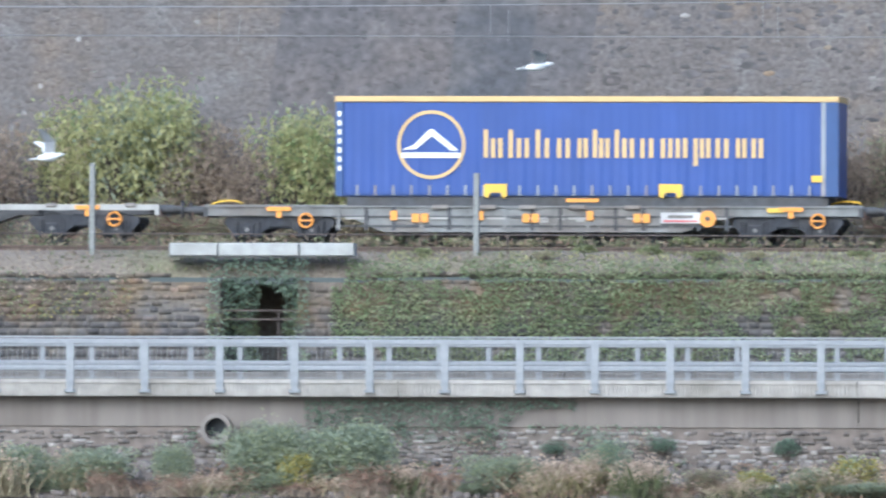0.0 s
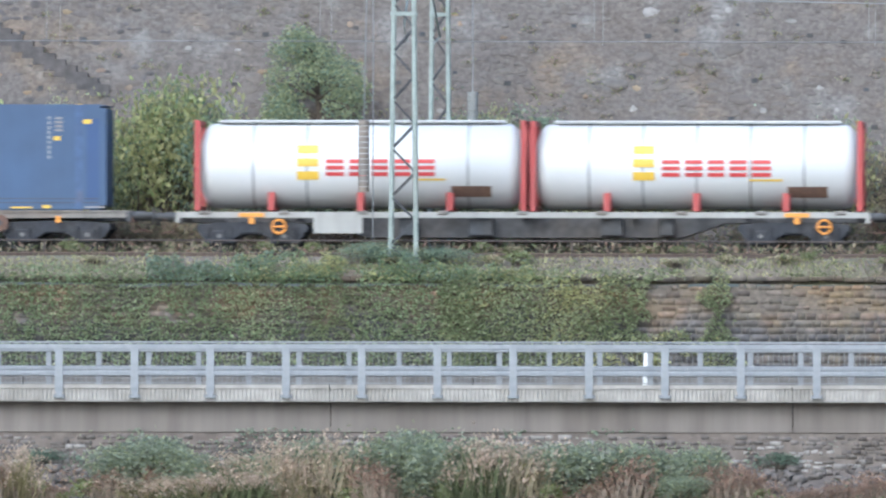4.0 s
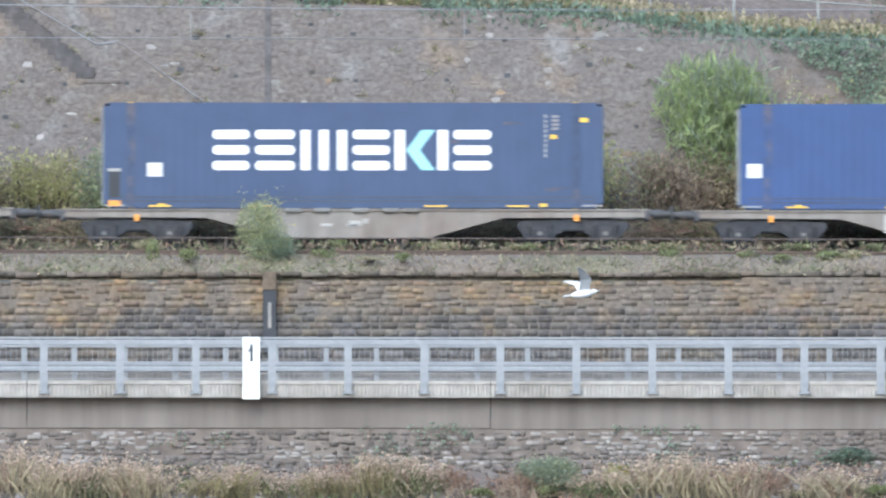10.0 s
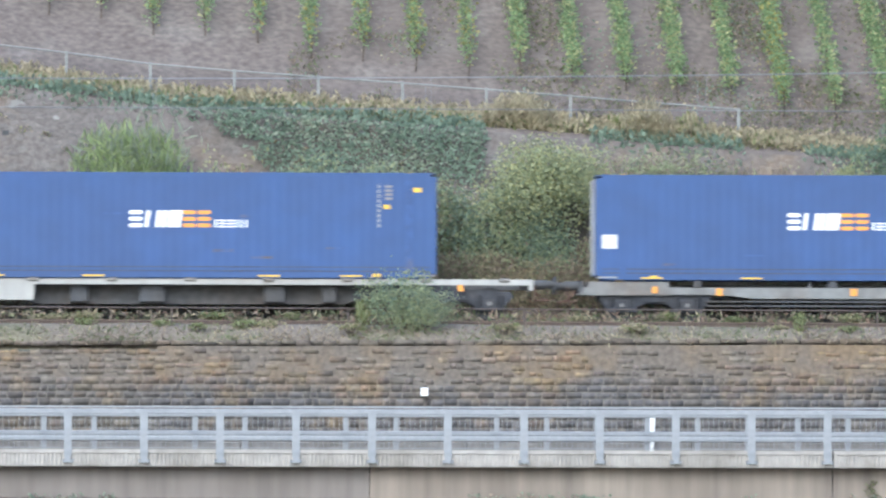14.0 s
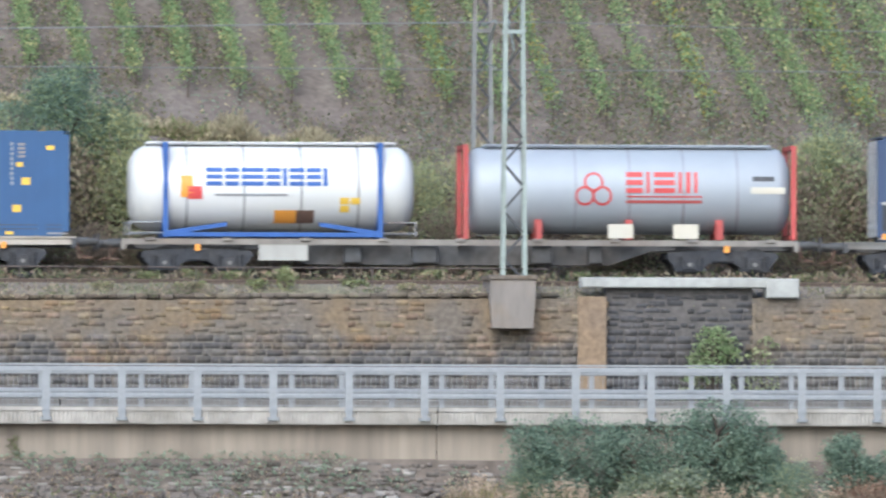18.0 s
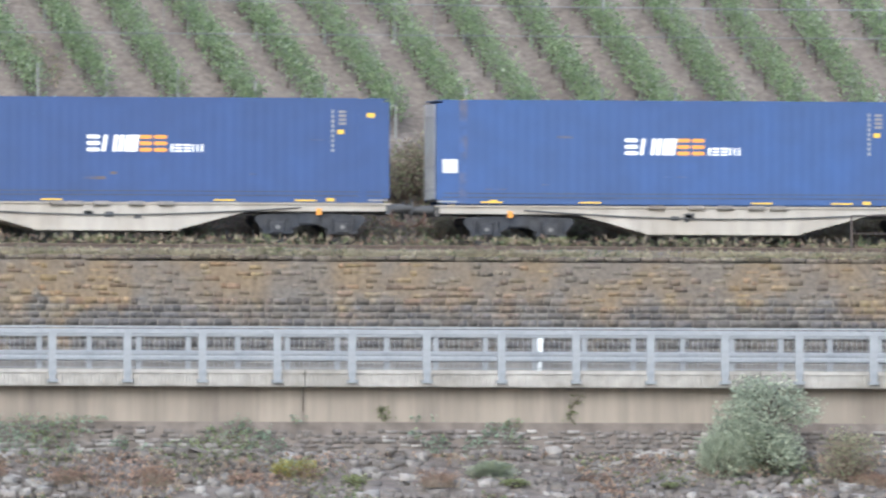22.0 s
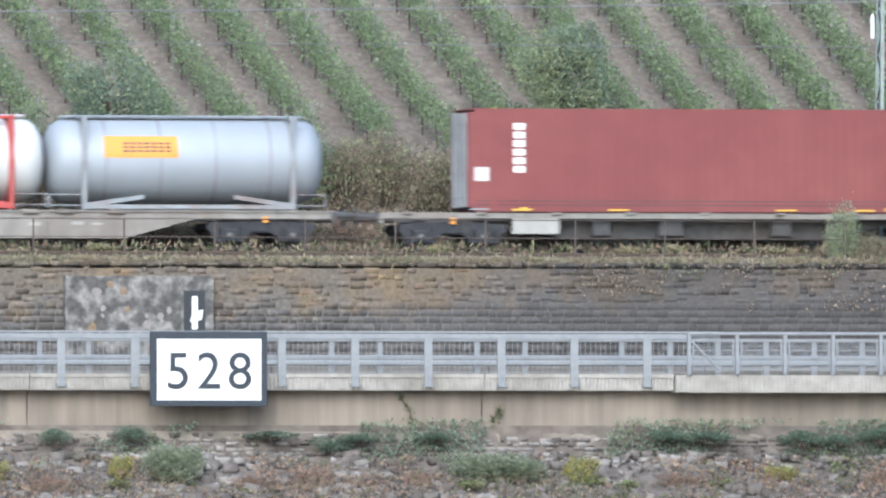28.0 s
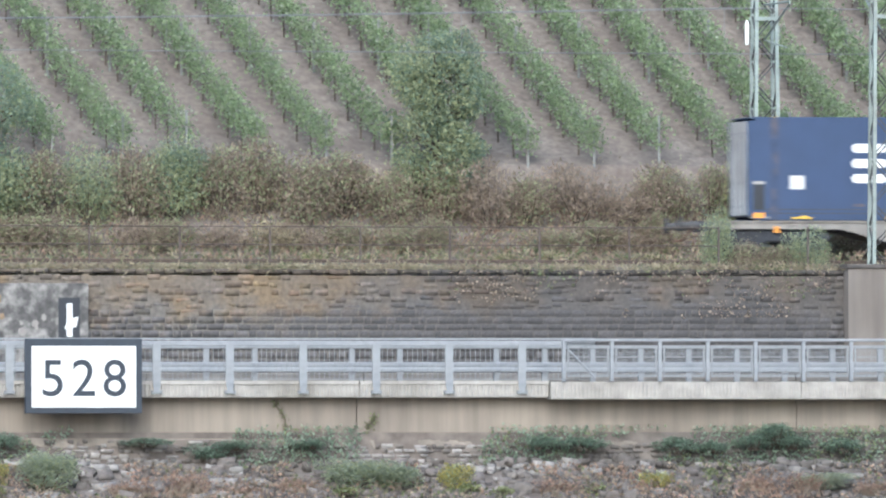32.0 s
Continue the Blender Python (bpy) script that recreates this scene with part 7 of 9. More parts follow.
    # river bank: willows, reeds, docks and small dark bushes on the stonework
    for bx, w, top, kind in ((-67.6, 1.1, -1.75, "willow"), (-65.6, 1.1, -1.8, "willow"), (-63.6, 0.6, -1.7, "willow"), (-61.5, 0.8, -1.25, "willow"), (-60.9, 0.7, -1.1, "willow"), (-60.3, 0.7, -1.8, "yellow"), (-59.2, 1.2, -1.2, "willow"), (-58.4, 0.9, -1.15, "willow"), (-54.9, 1.0, -2.0, "willow"), (-52.1, 0.7, -1.45, "dark"), (-49.5, 0.8, -2.2, "dry"), (-48.2, 0.8, -2.3, "yellow"), (-46.4, 0.9, -2.3, "willow"), (-45.5, 1.0, -1.9, "yellow"),
                             (-43.6, 0.7, -2.0, "dry"), (-38.6, 1.2, -1.4, "willow"), (-37.2, 0.9, -1.6, "willow"), (-31.8, 1.2, -1.25, "willow"), (-30.4, 1.1, -1.4, "willow"), (-35.0, 0.9, -1.9, "willow"), (-29.2, 0.9, -1.6, "willow"), (-27.0, 1.2, -1.5, "willow"), (-25.3, 1.1, -1.55, "willow"), (-23.6, 0.9, -1.6, "willow"), (-33.3, 1.0, -1.5, "willow"), (-28.4, 0.9, -1.8, "yellow"), (4.6, 0.9, -2.0, "willow"), (6.4, 0.5, -2.1, "yellow"),
                             (48.9, 0.8, -1.2, "dark"), (45.4, 1.2, -1.6, "willow"), (41.8, 0.7, -1.5, "dark"), (51.6, 0.9, -2.3, "dockx"), (74.9, 0.5, -1.5, "feather"), (78.3, 0.9, -1.2, "dry"), (91.9, 0.9, -1.9, "willow"), (90.6, 0.5, -2.1, "yellow"), (100.4, 1.0, -2.1, "willow"), (101.4, 0.8, -2.25, "willow"), (103.0, 0.7, -2.15, "yellow"), (87, 0.8, -2.25, "yellow"), (63.5, 0.9, -2.3, "yellow"), (80.5, 0.7, -2.3, "dry"), (68.8, 0.8, -2.4, "willow"), (108.5, 0.7, -2.4, "yellow"), (113.0, 0.8, -2.5, "willow")):
        z = -2.75
        y = -2.4 + rng.uniform(-0.3, 0.3)
        if kind == "dockx":
            for k in range(4):
                put("dockweed", bx - 1 + k * 0.6, y, z, 1, 0.9)
            continue
        put(kind, bx, y, z - 0.2, w, (top - z + 0.2) / (1.2 if kind == "yellow" else 2.6 if kind == "feather" else 1.9))
    for a, b, step, kinds_, top in ((-76, -44, 0.9, ("dockweed", "reed", "willow"), 0.75), (-44, -34, 0.5, ("dockweed", "reed", "weed"), 0.95), (-34, -22, 0.7, ("reed", "weed", "willow", "dockweed"), 1.0), (-22, -16, 1.0, ("dockweed", "weed"), 0.6), (-16, 1, 0.9, ("reed", "dockweed", "weed", "reed"), 0.85), (1, 12, 0.8, ("dockweed", "reed", "weed"), 0.7), (12, 40, 1.6, ("dockweed", "weed"), 0.6), (40, 49, 0.7, ("reed", "reed", "weed"), 0.75), (52, 92, 1.7, ("dockweed", "weed"), 0.5), (92, 122, 1.5, ("weed", "dockweed"), 0.5)):
        x = a
        while x < b:
            k = kinds_[int(rng.integers(len(kinds_)))]
            put(k, x, -2.9 + rng.uniform(-0.5, 0.6), -3.1, rng.uniform(0.7, 1.1), top * rng.uniform(0.45, 1.3) * (0.5 if k in ("willow",) else 1))
            x += step * rng.uniform(0.6, 1.4)
    x = -76.0
    while x < 122:
        if rng.random() < 0.16:
            put("low", x, 0.15, -1.95 + rng.uniform(-0.3, 0.35), rng.uniform(0.6, 1.2), rng.uniform(0.4, 0.7))
        x += rng.uniform(0.9, 2.4) if x > 50 else rng.uniform(1.5, 3.5)
    for bx, w, h in ((85.7, 1.1, 0.9), (89.2, 0.7, 0.9), (91.2, 0.7, 0.9), (95.1, 1.2, 0.5), (97.5, 0.9, 0.6), (99.6, 0.9, 0.6), (105.8, 0.8, 0.8), (107.0, 1.2, 0.7), (109.6, 1.0, 0.9), (110.6, 0.8, 0.6), (111.7, 0.9, 0.8), (112.8, 0.8, 0.7), (114.2, 0.9, 0.8), (116.0, 0.9, 0.7)):
        put("low", bx, 0.0, -1.72 - 0.0012 * bx + rng.uniform(-0.08, 0.08), w * 1.15, h * 0.62)
    # spare patterns not used anywhere are dropped
    for group in kinds.values():
        for src in group:
            if src.name not in used:
                for o in list(src.children_recursive) + [src]:
                    bpy.data.objects.remove(o)


def build_ivy():
    """Ivy on the retaining wall, on the slope and over the beam."""
    rng = np.random.default_rng(77)

    def sheet(name, label, n, x0, x1, z0, z1, face, mats, size, ragged, thick=0.18):
        t = thing(name, label, "ivy")
        x = rng.uniform(x0, x1, n)
        z = rng.uniform(z0, z1, n)
        keep = np.array([ragged(a, b) + 0.35 * noise.noise((a * 0.5, b * 0.9, 1.7)) + 0.2 * noise.noise((a * 1.9, b * 2.2, 4.0)) > 0 for a, b in zip(x, z)])
        x, z = x[keep], z[keep]
        bulge = np.array([noise.noise((a * 0.8, b * 1.0, 9.0)) for a, b in zip(x, z)])
        y = np.array([face(a, b) for a, b in zip(x, z)]) - thick * (0.4 + rng.random(len(x)) * (0.6 + np.clip(bulge, -0.5, 0.8)))
        tone = np.array([noise.noise((a * 0.45, b * 0.8, 20.0)) for a, b in zip(x, z)]) + 0.25 * rng.normal(size=len(x))
        p = np.stack([x, y, z], 1)
        cut = (-9, -0.12, 0.30, 9)
        for k, mat in enumerate(mats):
            sel = (tone > cut[k]) & (tone <= cut[k + 1])
            if sel.sum() > 3:
                ob = new("ivy_leaves", leaf_mesh("ivy_leaves", p[sel], size, mat, rng, -0.3))
                ob.parent = t
        return t
    wall = lambda a, b: 15.0 + 0.03 * b
    sheet("wall_ivy", "thick green and yellowing ivy hanging over the retaining wall", 52000, -61.5, -30.5, 0.6, 3.4, wall, ("leaf_ivy", "leaf_vine", "leaf_bush"), 0.07, lambda a, b: min(0.22, 0.2 * (a + 61.5)) - 0.15 * math.exp(-((a + 48.6) / 2.4) ** 2) - 0.12 * math.exp(-((a + 57.5) / 1.5) ** 2), 0.07)
    sheet("wall_ivy", "green ivy hanging over the retaining wall", 20000, -31.5, -22.3, 0.6, 3.3, wall, ("leaf_ivy", "leaf_bush", "leaf_olive"), 0.075, lambda a, b: 0.3 - 0.10 * max(0, a + 28.6) + 0.22 * math.exp(-((a + 24.0) / 0.7) ** 2))
    sheet("wall_ivy", "green and yellowing ivy bulging over the wall's top edge", 9000, -39.5, -27.5, 3.0, 3.75, lambda a, b: 15.15, ("leaf_dark", "leaf_vine", "leaf_olive"), 0.075, lambda a, b: 0.2 - 0.55 * (b - 3.0) * (0.6 if a < -33 else 1.0) - 0.1 * max(0, a + 30), 0.25)
    sheet("culvert_ivy", "dark ivy framing the mouth of the culvert", 2600, -64.9, -62.1, 0.3, 3.45, wall, ("leaf_dark", "leaf_dark", "leaf_ivy"), 0.08, lambda a, b: 0.30 if a < -64.3 or a > -62.55 or b > 2.75 - 0.5 * abs(a + 63.4) else -0.5)
    sheet("culvert_ivy", "dark green ivy curtain hanging inside the mouth of the culvert", 5200, -64.5, -62.45, 0.0, 3.4, lambda a, b: 15.9, ("leaf_dark", "leaf_dark", "leaf_ivy"), 0.07, lambda a, b: 0.45 - (0.6 if -63.55 < a < -62.9 and b < 2.7 else 0), 0.3)
    sheet("wall_ivy", "withered creeper and sparse ivy on the retaining wall", 1800, -72, -64.6, 1.8, 3.2, wall, ("twig", "leaf_ivy", "leaf_yellow"), 0.08, lambda a, b: 0.12 if a < -67 else -0.15)
    sheet("slope_ivy", "dark ivy with pale blossoms on the upper slope", 9000, 10.4, 19.4, 7.8, 9.95, lambda a, b: 27.72 + (b - 5.2) * 0.5, ("leaf_dark", "leaf_dark", "leaf_willow"), 0.10, lambda a, b: 0.3 if a > 13.5 - (b - 8) * 1.2 and b < 9.9 - 0.07 * (a - 10) else -0.3)
    sheet("beam_ivy", "dark creeper hanging over the support wall under the road", 6000, -60.4, -53.2, -2.1, -0.55, lambda a, b: 0.42, ("leaf_deep", "leaf_deep", "leaf_dark"), 0.07, lambda a, b: 0.3 - 0.5 * max(0, a + 55.5) * (b < -0.75) - (0.3 if b < -1.2 and rng.random() < 0.6 else 0))
    sheet("recess_creeper", "green creeper at the foot of the walled-up recess", 1500, 46.5, 50.2, 0.0, 2.1, lambda a, b: 15.22, ("leaf_fresh", "leaf_bush", "leaf_ivy"), 0.10, lambda a, b: 0.3 - 0.7 * max(0, b - 0.55 * (a - 46.5)), 0.4)
    sheet("wall_creeper", "withered brown creeper on the dark wall", 1700, 106.5, 117.3, 1.9, 3.4, wall, ("twig", "twig", "leaf_ivy"), 0.08, lambda a, b: 0.05 + 0.25 * (b - 2.4))
    sheet("bank_creeper", "dark creeper and weeds growing from the bank masonry", 26000, -78, 50, -2.25, -1.15, lambda a, b: 0.16 + (b + 2.2) * 0.3, ("leaf_dark", "leaf_dark", "twig"), 0.08, lambda a, b: -0.10 + 0.5 * noise.noise((a * 0.22, b * 0.3, 30.0)), 0.2)
    sheet("bank_creeper", "dark green creeper hanging over the bank masonry", 26000, 50, 124, -2.3, -1.2, lambda a, b: 0.16 + (b + 2.2) * 0.3, ("leaf_dark", "leaf_dark", "leaf_ivy"), 0.08, lambda a, b: -0.04 + 0.55 * noise.noise((a * 0.3, b * 0.4, 40.0)) + (0.25 if 106 < a < 118 else 0), 0.25)
    sheet("bank_weeds", "brown and green weeds between the bank stones", 62000, -78, 124, -3.5, -2.2, lambda a, b: -0.95 + (b + 2.2) * 2.8, ("dock", "weed_brown", "weed_green"), 0.10, lambda a, b: 0.06 + 0.5 * noise.noise((a * 0.35, b * 0.8, 50.0)), 0.3)
    # grass on the edge of the slope
    t = thing("slope_edge_grass", "dark and dry grass along the upper edge of the stone slope", "grass", kind="stuff")
    for mat, off, n in (("leaf_dark", 0.1, 9000), ("grass_dry", 0.95, 26000), ("grass_green", 0.7, 4000)):
        x = rng.uniform(-8, 40, n)
        keep = np.array([noise.noise((a * 0.35, off * 5, 2.0)) for a in x]) > (-0.6 if mat == "grass_dry" else -0.25)
        x = x[keep]
        y = np.array([28.0 + (slope_top(a) - 5.2) * 0.5 for a in x]) + off + rng.uniform(-0.3, 0.5, len(x)) * (1.7 if mat == "grass_dry" else 1)
        z = np.array([hill(a, b) for a, b in zip(x, y)]) + rng.uniform(-0.12, 0.22, len(x))
        ob = new("grass_blades", leaf_mesh("grass_blades", np.stack([x, y, z], 1), 0.10, mat, rng, 1.0, 1.8))
        ob.parent = t
    # grass on the wall top
    t = thing("wall_top_grass", "dry yellow grass fringe on top of the retaining wall", "grass", kind="stuff")
    for mat, lo, hi, n in (("grass_dry", 50, 124, 6000), ("weed_green", -76, 124, 21000), ("leaf_olive", -60, -20, 6000), ("grass_dry", -20, 50, 4000), ("weed_brown", -76, 124, 24000)):
        x = rng.uniform(lo, hi, n)
        x = x[np.array([noise.noise((a * 0.25, n * 0.001, 7.0)) for a in x]) > -0.25]
        y = rng.uniform(15.3, 17.2, len(x))
        z = np.array([track_z(a) for a in x]) + np.interp(y, [15.3, 15.62, 16.4, 17.1], [-0.95, -0.60, -0.36, -0.36]) + rng.uniform(-0.03, 0.22, len(x)) * rng.random(len(x)) ** 0.5 * np.interp(y, [15.8, 16.6], [1.0, 0.3])
        ob = new("grass_blades", leaf_mesh("grass_blades", np.stack([x, y, z], 1), 0.10, mat, rng, 0.8, 1.7, 0.17))
        ob.parent = t
    # grass that hangs over the wall's edge
    t = thing("hanging_grass", "straw-coloured grass hanging over the edge of the retaining wall", "grass", kind="stuff")
    for mat, lo, hi, n in (("grass_dry", 50, 120, 7000), ("weed_brown", -20, 118, 11000), ("weed_green", -24, 118, 7000), ("grass_dry", -20, 50, 2500)):
        x = rng.uniform(lo, hi, n)
        x = x[np.array([noise.noise((a * 0.4, n * 0.001, 8.0)) + 0.5 * noise.noise((a * 1.7, n * 0.001, 9.0)) for a in x]) > (-0.35 if mat == "grass_dry" and lo == 50 else 0.05)]
        x = x[np.array([not any(a - 1.6 < q < b + 1.6 for a, b, _ in HOLES) for q in x])]
        y = rng.uniform(15.06, 15.5, len(x))
        z = np.array([wall_top(a) for a in x]) + rng.uniform(-0.07, 0.12, len(x))
        ob = new("grass_blades", leaf_mesh("grass_blades", np.stack([x, y, z], 1), 0.10, mat, rng, 0.3, 1.6, 0.16))
        ob.parent = t
    t = thing("edge_turf", "narrow strip of dry tan turf along the edge of the retaining wall", "grass", kind="stuff")
    x = rng.uniform(54, 114, 16000)
    x = x[np.array([noise.noise((a * 0.3, 2.0, 11.0)) for a in x]) > -0.2]
    y = rng.uniform(15.25, 15.6, len(x))
    z = np.array([wall_top(a) for a in x]) + 0.02 + rng.uniform(-0.02, 0.07, len(x))
    ob = new("grass_blades", leaf_mesh("grass_blades", np.stack([x, y, z], 1), 0.06, "grass_dry", rng, 0.3, 1.4, 0.25))
    ob.parent = t
    # dead stalks and weeds on the track bed
    t = thing("track_bed_weeds", "sparse weeds and dead leaves on the ballast", "weeds", kind="stuff")
    for mat, n in (("weed_green", 20000), ("weed_brown", 20000), ("grass_dry", 12000), ("dock", 11000)):
        x = rng.uniform(-76, 124, n)
        y = rng.choice([19.9, 20.6, 25.2, 25.9, 26.4], n) + rng.uniform(-0.4, 0.4, n)
        z = np.array([hill(a, b) if b > 25.4 else track_z(a) - 0.2 for a, b in zip(x, y)]) + rng.uniform(-0.03, 0.36, n)
        ob = new("weed_blades", leaf_mesh("weed_blades", np.stack([x, y, z], 1), 0.12, mat, rng, 0.7, 1.5, 0.2))
        ob.parent = t

    # undergrowth from the tracks up to the hedge
    t = thing("bank_undergrowth", "withered brown and green undergrowth on the bank behind the tracks", "undergrowth", kind="stuff")
    for mat, n in (("weed_brown", 30000), ("leaf_bush", 17000), ("dock", 22000), ("leaf_dark", 7000), ("grass_dry", 14000), ("twig", 9000)):
        x = rng.uniform(-78, 126, n)
        x = x[np.array([noise.noise((a * 0.3, n * 0.0007, 3.0)) for a in x]) > -0.2]
        y = rng.uniform(25.5, 28.1, len(x))
        z = np.array([hill(a, b) for a, b in zip(x, y)]) + rng.uniform(-0.03, 0.45, len(x)) * rng.random(len(x))
        ob = new("leaves", leaf_mesh("leaves", np.stack([x, y, z], 1), 0.11, mat, rng, 0.5, 1.4, 0.22))
        ob.parent = t
    # dry grass tussocks at the foot of the vines
    t = thing("dry_tussocks", "pale dry grass tussocks at the foot of the vineyard", "grass", kind="stuff")
    for cx, cw in ((20.5, 1.2), (24, 0.9), (38.6, 1.0), (40.2, 0.8), (43.2, 0.7), (46.3, 0.9), (49.5, 0.8), (36.4, 0.8), (52.5, 0.6)):
        n = 1500
        x = cx + cw * 0.5 * rng.normal(size=n)
        y = np.array([28.0 + (slope_top(a) - 5.2) * 0.5 for a in x]) + rng.uniform(0.3, 1.5, n)
        z = np.array([hill(a, b) for a, b in zip(x, y)]) + 0.75 * rng.random(n) * np.exp(-((x - cx) / cw) ** 2)
        ob = new("grass_blades", leaf_mesh("grass_blades", np.stack([x, y, z], 1), 0.15, "grass_dry", rng, 1.1, 1.9, 0.15))
        ob.parent = t

    # weeds that have overgrown part of the vineyard
    t = thing("vineyard_weeds", "green and brown weeds overgrowing the soil between the vine rows", "weeds", kind="stuff")
    for mat, n in (("leaf_dark", 7000), ("leaf_dark", 12000), ("weed_green", 56000), ("weed_brown", 52000), ("grass_dry", 6000)):
        x = rng.uniform(14, 62, n)
        zz = rng.uniform(0, 1, n)
        thick = np.interp(x, [14, 24, 38, 44, 54, 57.5, 60], [-0.2, -0.02, 0.10, 0.50, 0.62, 0.2, -0.5])
        keep = 1.6 * np.array([noise.noise((a * 0.5, b * 4.0, 14.0 if mat[0] == "w" else 17.0)) for a, b in zip(x, zz)]) + thick - (0.2 if mat[0] == "l" else 0) + 0.1 * rng.normal(size=n) > 0.08
        x, zz = x[keep], zz[keep]
        y0 = np.array([28.0 + (slope_top(a) - 5.2) * 0.5 + 1.6 for a in x])
        y = y0 + zz * 10.0
        z = np.array([hill(a, b) for a, b in zip(x, y)]) + 0.35 * rng.random(len(x)) ** 2
        ob = new("leaves", leaf_mesh("leaves", np.stack([x, y, z], 1), 0.07, mat, rng, 0.6, 1.3))
        ob.parent = t

    # dry tendrils that climb the road wall
    for x0, h in ((99.0, 0.75), (71.2, 0.62), (66.3, 0.3), (101.2, 0.35), (28.6, 0.5)):
        t = thing("wall_tendril", "thin withered tendril climbing the concrete road wall", "creeper", "tendrils")
        pts = [(x0 + 0.06 * math.sin(5 * k + x0) + 0.05 * k * math.sin(x0), 0.39, -1.3 + h * k / 6) for k in range(7)]
        g = Geo()
        for q, r in zip(pts, pts[1:]):
            g.tube(q, r, 0.014, 5, 0.01)
        part("stem", g, "bark", t)
        q = np.repeat(np.array(pts), 14, 0) + rng.normal(size=(98, 3)) * (0.09, 0.02, 0.05)
        q[:, 1] = np.minimum(q[:, 1], 0.40)
        ob = new("leaves", leaf_mesh("leaves", q, 0.06, "weed_green", rng))
        ob.parent = t


# ---------------------------------------------------------------- vineyard
def build_vineyard():
    rng = np.random.default_rng(31)
    base = [(8, 12.4), (17, 11.0), (25, 10.1), (35, 9.0), (47, 8.0), (60, 7.3), (75, 6.55), (98, 6.35), (116, 6.2), (160, 6.2)]
    lean = [(8, 0.0), (20, 0.02), (27, 0.09), (36, 0.17), (47, 0.22), (54, 0.33), (59, 0.42), (70, 0.50), (78, 0.47), (90, 0.45), (100, 0.43), (160, 0.41)]
    pm = Geo().box(-0.03, 0.03, -0.03, 0.03, -0.2, 1.5).mesh("post", "post")
    starts = [7.3 + 1.47 * i for i in range(34)]
    starts += [58.7 + 1.945 * i for i in range(38)]
    for x in starts:
        zb = float(np.interp(x, [a for a, b in base], [b for a, b in base])) + rng.uniform(-0.15, 0.2)
        k = float(np.interp(x, [a for a, b in lean], [b for a, b in lean]))
        sparse = x < 20 or 43 < x < 57
        t = thing("vine_row", "row of green grape vines on posts climbing the slope" if x > 30 else "sparse row of young grape vines on posts", "vine row", "rows of vines")
        pts, trunks = [], Geo()
        posts = []
        z = zb
        n = 0
        while z < 14.2:
            xx = x - k * (z - (7.0 if x > 57 else zb))
            ys = slope_line(xx)
            y = float(np.interp(z, [b for a, b in ys][3:], [a for a, b in ys][3:]))
            dens = (0.95 + 0.6 * noise.noise((x * 0.9, z * 0.8, 5.0))) * (0.55 if sparse else 1.0)
            m = int(max(0, (185 if x > 52 else 115) * dens))
            w = 0.125 if x < 52 else 0.20
            pts.append(np.stack([xx + rng.normal(size=m) * w, y + rng.normal(size=m) * 0.12, z + (0.5 if x > 52 else 0.3) + (1.0 if x > 52 else 0.95) * rng.beta(1.5, 1.5, m)], 1))
            if n % 3 == 0:
                trunks.tube((xx, y, z - 0.1), (xx + rng.uniform(-0.06, 0.06), y, z + 0.75), 0.028, 5, 0.018)
            if n % 17 == 0 and x > 57:
                posts.append((xx, y, z))
            z += 0.165
            n += 1
        p = np.concatenate(pts)
        cut = (rng.random(len(p)) < (0.14 if x > 55 else 0.2))
        ob = new("foliage", leaf_mesh("foliage", p[~cut], 0.09, "leaf_vine" if x > 57 else "leaf_young", rng, -0.2))
        ob.parent = t
        if cut.sum() > 2:
            ob = new("young_leaves", leaf_mesh("young_leaves", p[cut], 0.10, ("leaf_yellow" if rng.random() < 0.3 else "leaf_olive") if x < 57 else "leaf_willow", rng, 0.2))
            ob.parent = t
        part("stem_wood", trunks, "bark", t)["kind"] = "stuff"
        for q in posts:
            piece("post", pm, t, pose(*q))


